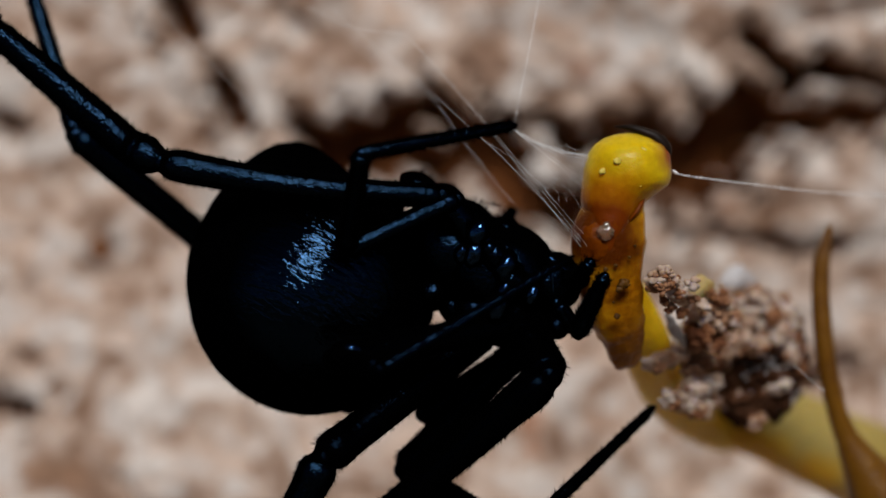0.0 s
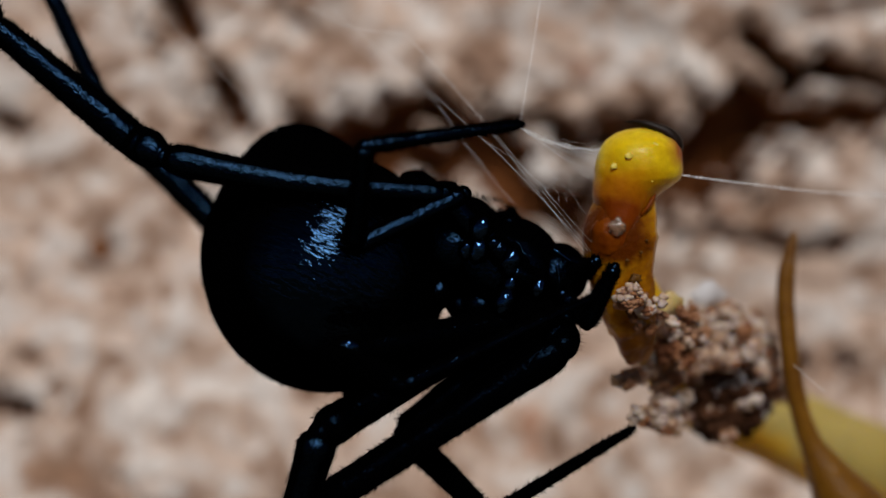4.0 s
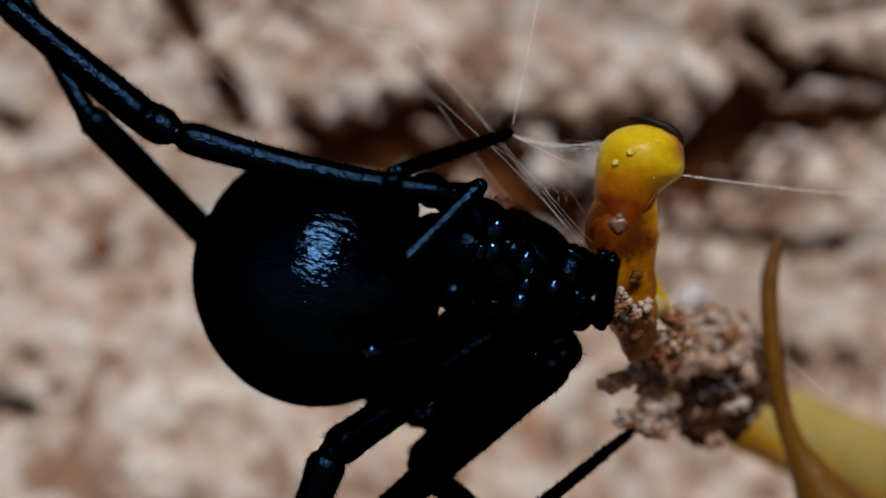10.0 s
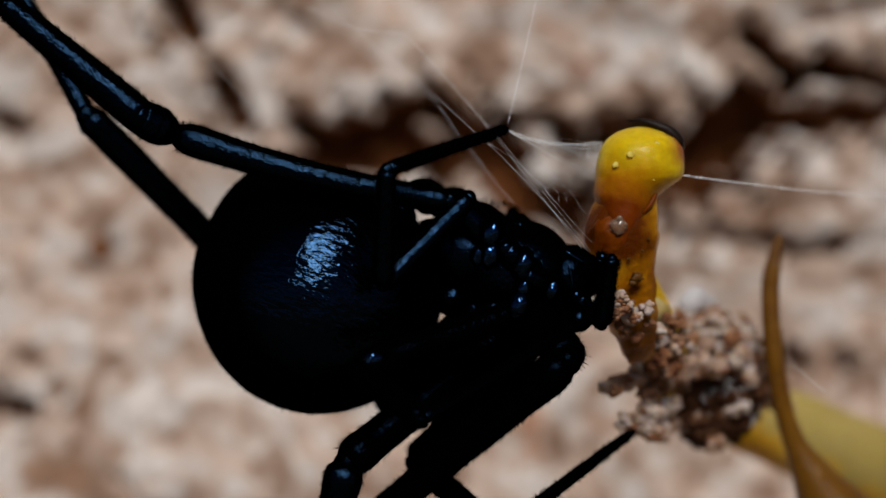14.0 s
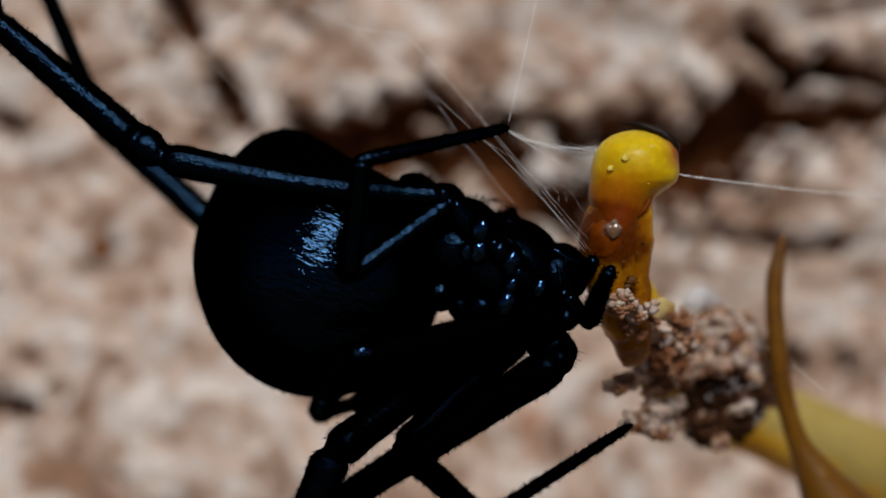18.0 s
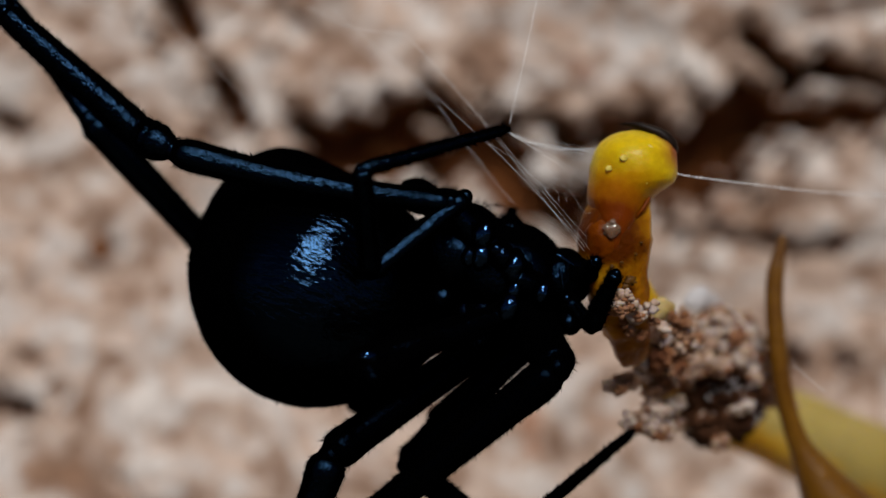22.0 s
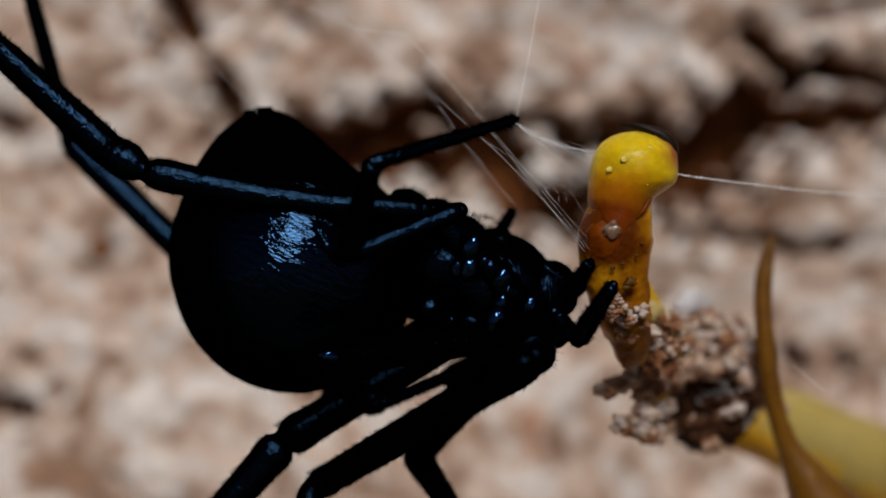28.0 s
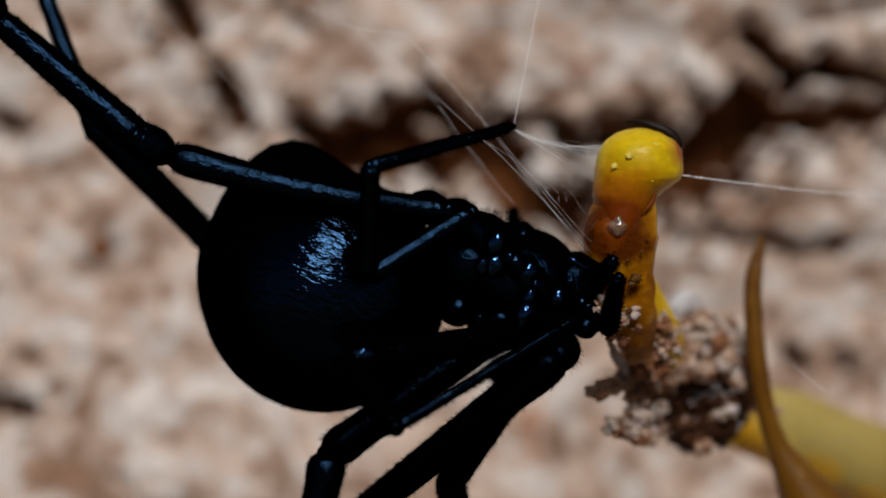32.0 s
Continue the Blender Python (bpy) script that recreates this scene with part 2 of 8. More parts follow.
def hair(bm, root, way, length, thick, mat=0):
    way = way.normalized()
    u = way.orthogonal().normalized() * thick
    w = way.cross(u).normalized() * thick
    ring = [bm.verts.new(root + u), bm.verts.new(root - 0.5 * u + 0.87 * w), bm.verts.new(root - 0.5 * u - 0.87 * w)]
    tip = bm.verts.new(root + way * length)
    for k in range(3):
        bm.faces.new((ring[k], ring[(k + 1) % 3], tip)).material_index = mat


def limb_mesh(length, prof, hairs=140, hair_len=0.34, seg=16, bend=0.0, seed=0):
    """A leg joint along x; prof: (share of the length, radius)."""
    bm = bmesh.new()
    rng = random.Random(seed)
    n = 26
    sh, ra = [p[0] for p in prof], [p[1] for p in prof]
    pts, rad = [], []
    for i in range(n + 1):
        s = i / n
        pts.append(Vector((length * s, bend * math.sin(math.pi * s), 0)))
        rad.append(float(np.interp(s, sh, ra)) * (1 + 0.05 * noise.noise((s * 7 + seed, seed * 0.37, 0))))
    tube(bm, pts, rad, seg)
    ball(bm, pts[0], rad[0] * 0.98, 12)
    ball(bm, pts[-1], rad[-1] * 0.98, 12)
    for _ in range(int(hairs * 9)):
        s = rng.uniform(0.03, 0.99)
        a = rng.uniform(0, 2 * math.pi)
        r = float(np.interp(s, sh, ra))
        out_ = Vector((0, math.cos(a), math.sin(a)))
        root = Vector((length * s, bend * math.sin(math.pi * s), 0)) + out_ * r * 0.97
        hair(bm, root, out_ * rng.uniform(0.6, 1.0) + Vector((rng.uniform(0.4, 1.1), 0, 0)), hair_len * (0.25 + 0.7 * rng.random() ** 2), 0.014, 1)
    return bm


# ---- setting: the rock face behind, and the soil in front of it ----
def rock_face():
    # the sheet: ground far in front of the rock, the face itself, and a ledge above
    crevices_left = [  # x, z to x, z, half width, depth
        (-15.7, 14.3, -15.35, 13.1, 1.1, 4.6),
        (-13.0, 9.7, -12.3, 7.5, 0.95, 4.6),
        (-8.46, 7.22, -6.01, 6.41, 0.88, 5.2),
        (-6.01, 6.24, -3.07, 7.16, 1.11, 6.5),
        (-3.07, 7.71, -0.62, 8.46, 0.98, 6.0),
        (-7.97, 5.1, -3.07, 4.93, 0.98, 6.0),
        (-25.78, -9.18, -23.82, -9.38, 0.65, 3.3),
        (-25.62, 7.71, -24.77, 6.96, 0.65, 3.1),
        (-9.93, 13.59, -7.97, 12.61, 0.85, 1.1),
        (-22.68, -8.46, -21.96, -8.14, 0.39, 1.4),
        (-20.13, 0.52, -19.54, -0.29, 0.33, 1.5),
        (-21.05, -1.44, -19.08, -1.67, 0.52, 0.9),
        (-24.64, -6.5, -23.66, -6.99, 0.52, 0.8),
        (-18.59, -13.37, -17.94, -14.35, 0.46, 1.0),
    ]
    crevices_middle = [  # x, z to x, z, half width, depth
        (-0.62, 8.33, 1.5, 7.06, 1.05, 10.2),
        (-2.75, 5.85, 0.52, 5.1, 1.18, 8.0),
        (1.5, 6.73, 4.61, 3.95, 1.44, 10.2),
        (4.61, 3.46, 7.55, 2.25, 1.37, 10.2),
        (3.95, 7.68, 7.06, 7.45, 0.49, 6.0),
        (7.06, 6.31, 9.84, 6.24, 0.78, 8.2),
        (9.84, 7.71, 11.96, 7.48, 0.52, 3.0),
        (11.9, 6.57, 13.76, 4.61, 1.11, 9.0),
    ]
    crevices_right = [  # x, z to x, z, half width, depth
        (13.76, 4.44, 16.54, 6.57, 1.9, 10.2),
        (16.54, 7.22, 18.33, 8.2, 1.44, 10.2),
        (19.8, 7.48, 26.01, 8.01, 1.05, 4.6),
        (7.06, 7.39, 10.0, 7.29, 0.52, 3.2),
        (14.9, 3.63, 16.86, 3.89, 0.78, 4.4),
        (12.94, 4.02, 14.9, 3.14, 0.78, 3.6),
        (18.33, 8.33, 20.13, 9.18, 0.52, 4.0),
        (17.58, 12.39, 19.08, 11.21, 0.56, 7.5),
        (19.08, 11.21, 20.78, 10.42, 0.65, 8.0),
        (20.46, 10.0, 22.58, 10.75, 0.69, 8.0),
        (22.58, 10.75, 24.87, 10.0, 0.65, 6.0),
        (24.87, 10.0, 26.01, 9.51, 0.59, 4.0),
        (14.41, 1.08, 17.84, 0.75, 0.42, 2.6),
        (17.84, 0.75, 21.76, -0.03, 0.49, 3.6),
        (21.76, 0.03, 24.38, 0.52, 0.42, 3.0),
        (20.62, -6.34, 21.44, -6.83, 0.56, 3.4),
        (23.4, -6.5, 24.38, -6.83, 0.42, 2.6),
        (18.17, 4.93, 20.13, 5.59, 0.85, 1.2),
        (20.78, 4.61, 24.38, 6.73, 0.78, 1.0),
        (14.9, 8.04, 16.54, 7.71, 0.65, 2.0),
        (21.76, 13.43, 25.62, 13.76, 0.65, 1.0),
    ]
    nx, nz = 420, 260
    xs = np.concatenate([np.linspace(-400, -40, 14)[:-1], np.linspace(-40, 40, nx), np.linspace(40, 400, 14)[1:]])
    zs = np.concatenate([np.linspace(-120, -24, 8)[:-1], np.linspace(-24, 24, nz), np.linspace(24, 260, 12)[1:]])
    X, Z = np.meshgrid(xs, zs)
    right = 1 / (1 + np.exp(-(X - 7) / 2.5))
    Y = 40.0 - 0.12 * np.maximum(Z - 2, 0) * right + 0.16 * np.minimum(Z, 0) * (1 - 0.6 * right)
    Y = Y + 0.27 * (7 - np.clip(Z, -4, 7)) * right  # the ledge leans back towards its foot
    crack = np.zeros(X.shape)
    W, H = X.shape[1], X.shape[0]
    for ax, az, bx, bz, w, d in crevices_left + crevices_middle + crevices_right:
        dx, dz = bx - ax, bz - az
        s = np.clip(((X - ax) * dx + (Z - az) * dz) / (dx * dx + dz * dz), 0, 1)
        r = np.hypot(X - ax - s * dx, Z - az - s * dz)
        r = r * (1 + 0.3 * np.sin(X * 2.1 + Z * 1.3) + 0.22 * np.sin(X * 4.7 - Z * 3.9) + 0.15 * np.sin(X * 1.1 + Z * 6.3))
        crack = np.maximum(crack, d * np.exp(-(r / w) ** 3))
    Y = np.clip(Y, 28, 52) + crack
    verts = []
    for j in range(H):
        for i in range(W):
            x, z = X[j, i], Z[j, i]
            p = Vector((x, z, 0))
            n1 = noise.noise(p * 0.095)
            n2 = noise.noise(p * 0.285 + Vector((9, 0, 0)))
            n3 = noise.noise(p * 0.95 + Vector((0, 5, 0)))
            n4 = noise.noise(p * 2.3 + Vector((3, 3, 0)))
            lump = min(noise.voronoi(p * 0.475 + Vector((n2, n3, 0)) * 0.5)[0][0], 1.0)
            grain = min(noise.voronoi(p * 1.08 + Vector((n3, n4, 0)) * 0.4)[0][0], 1.0)
            verts.append((x * MM, (Y[j, i] + 1.1 * n1 + 0.75 * n2 + 0.26 * n3 + 0.1 * n4 + 0.16 * lump ** 2 + 0.12 * grain ** 2) * MM, z * MM))
    faces = [(j * W + i, j * W + i + 1, (j + 1) * W + i + 1, (j + 1) * W + i) for j in range(H - 1) for i in range(W - 1)]
    rim = [i for i in range(W)] + [j * W + W - 1 for j in range(1, H)] + [(H - 1) * W + i for i in range(W - 2, -1, -1)] + [j * W for j in range(H - 2, 0, -1)]
    first = len(verts)
    verts += [(verts[i][0], 0.2 + 0.01 * noise.noise((verts[i][0] * 20, verts[i][2] * 20, 3)), verts[i][2]) for i in rim]
    back = list(range(first, first + len(rim)))
    faces += [(rim[k - 1], back[k - 1], back[k], rim[k]) for k in range(len(rim))] + [tuple(back)]
    me = bpy.data.meshes.new("rock_face")
    me.from_pydata(verts, [], faces)
    for p in me.polygons:
        p.use_smooth = True
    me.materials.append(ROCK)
    me.materials.append(CLAY_DARK)
    # Deep crevice faces take the dark clay; its tone holds their shade too.
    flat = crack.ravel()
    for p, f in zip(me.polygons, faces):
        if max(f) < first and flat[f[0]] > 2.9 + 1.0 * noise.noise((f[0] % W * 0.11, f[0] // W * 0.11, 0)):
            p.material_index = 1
    return tagged(new("rock_face", me), "rough pinkish sandstone with dark brown crevices", "rock", kind="structure")


rock_face()


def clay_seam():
    """A red clay sheet behind the face; the crevice shade is in its tone."""
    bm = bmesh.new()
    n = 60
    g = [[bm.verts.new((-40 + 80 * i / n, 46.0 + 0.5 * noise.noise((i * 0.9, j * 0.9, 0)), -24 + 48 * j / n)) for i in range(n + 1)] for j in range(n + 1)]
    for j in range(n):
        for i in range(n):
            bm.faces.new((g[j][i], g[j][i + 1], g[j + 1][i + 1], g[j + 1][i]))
    return tagged(finish("clay_seam", bm, CLAY_DARK), "dark red clay sheet behind the crevices, their shade in its tone", "clay", kind="structure")


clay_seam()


def ground():
    bm = bmesh.new()
    n = 40
    rows = []
    for j, y in enumerate((60000.0, 5000.0, 800.0, 55.0, -60.0, -200.0, -600.0, -2000.0, -10000.0, -60000.0)):
        row = []
        for i in range(n + 1):
            u = i / n * 2 - 1
            x = 400 * u + 60000 * u ** 7
            row.append(bm.verts.new((x, y, -115 + 4 * noise.noise((x * 0.01, y * 0.01, 0)))))
        rows.append(row)
    for r0, r1 in zip(rows, rows[1:]):
        for i in range(n):
            bm.faces.new((r0[i], r1[i], r1[i + 1], r0[i + 1]))
    return tagged(finish("ground", bm, GROUND), "dry brown soil below the rock face", "ground", kind="structure")


ground()


def pebble(c, r, label, mat=None, seed=0):
    bm = bmesh.new()
    ball(bm, (0, 0, 0), r, 16, 0.35, 1.3)
    ob = finish("pebble", bm, mat or QUARTZ)
    ob.location = Vector(c) * MM
    return tagged(ob, label, "pebble", group="pebbles in the rock")


pebble((5.89, 40.5, 4.6), (1.0, 0.6, 0.75), "white quartz pebble lodged in a dark crevice")
pebble((-14.58, 41, -6.01), (0.8, 0.45, 0.6), "pale quartz pebble set in the rock")
pebble((-21.39, 41, 11.83), (1.0, 0.45, 0.8), "pale grey quartz pebble set in the rock")
pebble((-20.02, 40.2, 0.1), (0.65, 0.45, 0.75), "rust-brown stone set in the rock", CLAY_DARK)
pebble((12.68, 39.3, 10.77), (0.3, 0.3, 0.3), "tiny glassy quartz grain on the rock")

# ---- the spider ----
mover, limb = {}, {}
spider = tagged(new("spider"), "glossy black widow spider hanging in its web and feeding", "spider")
mover["spider"] = spider


def cephalothorax():
    bm = bmesh.new()
    t = Matrix.Rotation(radians(28), 3, "Y")
    ball(bm, (2.064, 0.3, -2.832), (3.024, 2.6, 2.208), 32, 0.08, 1.5, t)
    ball(bm, (2.256, 0.2, -1.248), (0.72, 1.4, 0.816), 20, 0.1, 1.5, t)
    ball(bm, (3.216, 0.1, -2.016), (0.648, 1.4, 0.816), 20, 0.1, 1.5, t)
    ball(bm, (4.656, -0.4, -4.992), (0.648, 1.2, 0.648), 20, 0.1, 1.5, t)
    ball(bm, (4.368, 0.0, -3.264), (1.344, 1.7, 1.344), 24, 0.08, 1.5, t)
    ball(bm, (0.12, 0.4, -2.04), (2.04, 2.2, 1.728), 24, 0.06, 1.5, t)
    ball(bm, (-0.672, 0.6, -3.792), (0.912, 1.6, 0.864), 20, 0.06, 1.5, t)
    ball(bm, (0.384, 0.6, -4.464), (0.768, 1.4, 0.72), 20, 0.06, 1.5, t)
    ball(bm, (1.152, 0.6, -4.464), (1.2, 2.0, 1.2), 24, 0.06, 1.5, t)
    ball(bm, (2.52, 0.6, -4.44), (1.872, 2.2, 1.68), 24, 0.06, 1.5, t)
    ball(bm, (-1.44, 0.9, -1.008), (0.624, 0.8, 0.576), 16, 0.08, 1.5)
    ball(bm, (-3.0, 0.8, 0.0), (1.15, 0.9, 0.72), 20, 0.1, 1.5, t)
    ball(bm, (-1.62, 0.5, 0.05), (0.5, 0.6, 0.28), 16, 0.1, 1.5, t)
    ball(bm, (-1.35, 0.3, 0.58), (0.92, 1.0, 0.62), 20, 0.12, 1.5, t)
    ball(bm, (-0.25, 0.2, 0.02), (0.92, 1.2, 0.78), 20, 0.12, 1.5, t)
    ball(bm, (0.85, 0.2, -0.66), (1.0, 1.3, 0.78), 20, 0.12, 1.5, t)
    rng = random.Random(5)
    for _ in range(1100):
        a = rng.uniform(0, math.pi)
        e = rng.uniform(-1.2, 0.4)
        d = t @ Vector((math.cos(a), 0.9 * math.sin(e), math.sin(a) * math.cos(e)))
        root = Vector((2.064, 0.3, -2.832)) + t @ Vector((math.cos(a) * 2.952, 2.5 * math.sin(e), math.sin(a) * math.cos(e) * 2.136))
        hair(bm, root, d + Vector((0.4, 0, 0)), rng.uniform(0.15, 0.35), 0.012, 1)
    for cx, cz, r in ((2.256, -1.248, 0.768), (3.216, -2.016, 0.72), (4.368, -3.264, 1.344), (1.68, -0.816, 0.816), (-1.35, 0.58, 0.7), (-0.25, 0.02, 0.8), (0.85, -0.66, 0.85)):
        for _ in range(200):
            a, e = rng.uniform(0, math.pi), rng.uniform(-1.2, 0.5)
            d = Vector((math.cos(a) * math.cos(e), math.sin(e), math.sin(a) * math.cos(e)))
            hair(bm, Vector((cx, 0.1, cz)) + Vector((d.x * r, d.y * 1.4, d.z * r)) * 0.97, d + Vector((0.3, 0, 0)), rng.uniform(0.12, 0.34), 0.012, 1)
    return part("cephalothorax", bm, CHITIN, spider, "black bristly head and thorax", more=(BRISTLE,))


cephalothorax()


def rounded(name, a, b, r0, r1, label="", mat=None, hairs=30, seed=1, seg=14):
    """A stubby joint fixed on the body, from a to b in the body's space."""
    a, b = Vector(a), Vector(b)
    bm = limb_mesh((b - a).length, [(0, r0 * 0.7), (0.15, r0), (0.55, (r0 + r1) / 2), (0.85, r1), (1, r1 * 0.8)], hairs, 0.25, seg, seed=seed)
    ob = part(name, bm, mat or CHITIN_SMOOTH, spider, label, more=(BRISTLE,))
    ob.matrix_basis = Matrix.Translation(a * MM) @ (b - a).to_track_quat("X", "Z").to_matrix().to_4x4()
    return ob


# hip joints of the near legs, chelicerae and the waist
rounded("coxa", (1.68, -1.6, -2.28), (-0.12, -2.0, 0.048), 0.66, 0.55, seed=2)
rounded("coxa", (2.28, -2.0, -2.64), (1.152, -2.5, -1.32), 0.62, 0.55, seed=3)
rounded("coxa", (2.88, -2.1, -3.12), (1.68, -2.8, -1.92), 0.6, 0.5, seed=4)
rounded("coxa", (3.36, -1.9, -3.6), (2.352, -2.8, -3), 0.65, 0.5, seed=6)
rounded("coxa", (1.44, -1.2, -1.44), (-1.44, -1.4, 0.336), 0.6, 0.5, seed=7)
rounded("chelicera", (4.44, -0.9, -2.688), (5.664, -0.9, -3.072), 0.75, 0.42, seed=8)
rounded("chelicera", (4.56, 0.7, -2.832), (5.712, 0.6, -3.168), 0.7, 0.4, seed=9)
def knob(x, z, r, y=-2.7):
    """A round joint head on the underside of the thorax, set to catch a glint."""
    bm = bmesh.new()
    ball(bm, (x - r * 0.8, y, z - r * 0.3), (r * 1.0, r * 1.15, r * 1.4), 24, 0.12, 1.6, Matrix.Rotation(radians(18), 3, "Y"))
    part("trochanter", bm, CHITIN_GLINT, spider)


for x, z, r in ((2.784, -2.448, 0.528), (2.592, -3.528, 0.336), (2.496, -4.176, 0.504), (3.768, -3.672, 0.336),
                (1.584, -1.104, 0.528), (1.392, -2.016, 0.456), (0.8, -2.05, 0.34)):
    knob(x, z, r)
# Thin extra-glossy tubes at the fangs, put in to draw their highlight lines.
rounded("fang", (4.224, -2.3, -2.208), (4.896, -2.3, -2.688), 0.11, 0.06, "thin shiny black fang", mat=CHITIN_GLINT, hairs=0, seed=12)
rounded("fang", (4.32, -2.3, -2.832), (4.392, -2.3, -3.6), 0.10, 0.06, "thin shiny black fang", mat=CHITIN_GLINT, hairs=0, seed=13)
rounded("palp_base", (4.56, -1.2, -4.08), (5.568, -1.2, -5.4), 0.42, 0.3, seed=10)
rounded("waist", (0.24, 0.9, -3.6), (-1.44, 1.2, -3.84), 0.8, 0.65, seed=11)


def girth(d):
    """How far the abdomen swells along d: drawn out to a blunt tip, flatter between the tip and the waist."""
    tip = Vector((-0.24, 0.0, 0.97)).normalized()
    angle = math.degrees(d.angle(tip))
    side = d - tip * d.dot(tip)
    w = 0.5 + 0.5 * side.normalized().dot(Vector((0.97, 0.0, 0.24)).normalized()) if side.length > 1e-6 else 0.5
    inner = float(np.interp(angle, [0, 4, 8, 14, 20, 28, 36, 50, 75, 100], [1.31, 1.29, 1.25, 1.18, 1.10, 1.0, 0.935, 0.885, 0.94, 1.0]))
    outer = float(np.interp(angle, [0, 4, 10, 18, 28, 45, 90], [1.31, 1.30, 1.27, 1.22, 1.15, 1.06, 1.0]))
    return inner * w + outer * (1 - w)


def abdomen():
    bm = bmesh.new()
    made = bmesh.ops.create_uvsphere(bm, u_segments=112, v_segments=84, radius=1.0)["verts"]
    for v in made:
        d = v.co.normalized()
        r = girth(d)
        crease = 0.034 * math.exp(-((d.z - 0.40 + 0.05 * noise.noise(d * 3)) / 0.065) ** 2) * max(0.0, -d.y)
        pucker = 0.006 * noise.noise(d * 9) + 0.004 * noise.noise(d * 22)
        v.co = Vector((d.x * 5.328, d.y * 5.2, d.z * (5.4 if d.z > 0 else 5.568))) * (r + pucker - crease)
    for _ in range(3):
        bmesh.ops.smooth_vert(bm, verts=bm.verts, factor=0.4, use_axis_x=True, use_axis_y=True, use_axis_z=True)
    rng = random.Random(9)
    for _ in range(11000):
        d = Vector((rng.gauss(0, 1), rng.gauss(0, 1) * 0.8, rng.gauss(0, 1))).normalized()
        root = Vector((d.x * 5.328, d.y * 5.2, d.z * (5.4 if d.z > 0 else 5.568))) * (girth(d) * 0.985)
        hair(bm, root, d + Vector((rng.uniform(-0.5, 0.5), rng.uniform(-0.5, 0.5), rng.uniform(-0.8, 0.2))), rng.uniform(0.12, 0.30), 0.011, 1)
    ob = part("abdomen", bm, CHITIN_PUCKERED, spider, "large round glossy black abdomen with fine hairs", more=(BRISTLE,))
    bm = bmesh.new()
    for dx, dy, dz, r in ((-0.42, -0.3, -0.10, 0.34), (0.34, -0.35, -0.02, 0.36), (-0.05, 0.2, 0.10, 0.40), (-0.12, -0.55, -0.35, 0.30)):
        ball(bm, Vector((-1.62 + dx, dy, 6.52 + dz)), (r, r, r * 1.15), 16, 0.15, 2.0)
    part("spinneret", bm, CHITIN, ob, "small dark spinnerets")
    return ob


mover["abdomen"] = abdomen()


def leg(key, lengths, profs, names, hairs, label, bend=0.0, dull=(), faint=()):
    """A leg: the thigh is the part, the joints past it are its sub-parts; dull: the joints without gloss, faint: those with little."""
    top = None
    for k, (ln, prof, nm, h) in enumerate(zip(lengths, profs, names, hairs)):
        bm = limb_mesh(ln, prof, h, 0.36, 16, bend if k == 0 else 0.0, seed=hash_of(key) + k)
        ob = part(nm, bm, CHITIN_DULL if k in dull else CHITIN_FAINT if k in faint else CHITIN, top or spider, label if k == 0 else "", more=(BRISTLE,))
        limb[f"{key}{k}"] = ob
        top = top or ob


def hash_of(key):
    return ord(key) * 10


def thigh(r0, r1):
    return [(0, r0 * 0.85), (0.06, r0), (0.5, (r0 + r1) * 0.51), (0.86, r1 * 1.04), (0.94, r1 * 1.12), (0.98, r1 * 0.98), (1, r1 * 0.74)]


def shin(r0, r1):
    return [(0, r0 * 0.7), (0.03, r0 * 0.98), (0.09, r0 * 1.12), (0.2, r0 * 1.02), (0.6, (r0 + r1) * 0.5), (0.92, r1), (0.97, r1 * 1.08), (1, r1 * 0.8)]


def foot(r0, r1):
    return [(0, r0 * 0.9), (0.05, r0), (0.6, (r0 + r1) * 0.5), (0.95, r1), (1, r1 * 0.4)]


leg("A", (11.664, 1.824, 7.512, 6.24), (thigh(0.504, 0.624), [(0, 0.40), (0.14, 0.58), (0.4, 0.78), (0.7, 0.80), (1, 0.72)], [(0, 0.73), (0.1, 0.735), (0.6, 0.64), (0.95, 0.54), (1, 0.44)], foot(0.48, 0.336)),
    ("leg", "patella", "tibia", "metatarsus"), (420, 60, 420, 200), "long black hind leg stretched out behind", 0.3, faint=(2,))
leg("B", (10.647, 11.154, 9.5), (thigh(0.66, 0.66), shin(0.68, 0.66), foot(0.456, 0.312)),
    ("leg", "tibia", "metatarsus"), (80, 200, 120), "far black hind leg behind the abdomen")
leg("C", (5.136, 4.992, 6.864), (thigh(0.432, 0.408), shin(0.456, 0.384), foot(0.312, 0.192)),
    ("leg", "tibia", "metatarsus"), (120, 160, 220), "short black leg folded up and holding silk")
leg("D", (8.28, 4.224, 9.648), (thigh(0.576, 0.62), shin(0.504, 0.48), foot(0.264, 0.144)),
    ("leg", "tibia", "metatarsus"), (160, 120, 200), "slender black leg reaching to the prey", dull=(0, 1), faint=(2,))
# Knob added on the sunward side of the knee for its highlight.
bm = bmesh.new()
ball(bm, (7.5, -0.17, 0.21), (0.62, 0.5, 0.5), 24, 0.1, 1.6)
part("patella", bm, CHITIN_GLINT, limb["D0"], "glossy knob added for the knee highlight")
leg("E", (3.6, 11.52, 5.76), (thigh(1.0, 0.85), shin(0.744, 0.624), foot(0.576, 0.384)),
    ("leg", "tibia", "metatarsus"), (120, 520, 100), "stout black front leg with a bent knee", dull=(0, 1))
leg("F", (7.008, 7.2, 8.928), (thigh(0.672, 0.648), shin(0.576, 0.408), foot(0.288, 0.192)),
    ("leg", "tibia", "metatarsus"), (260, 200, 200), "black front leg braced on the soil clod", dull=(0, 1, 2))
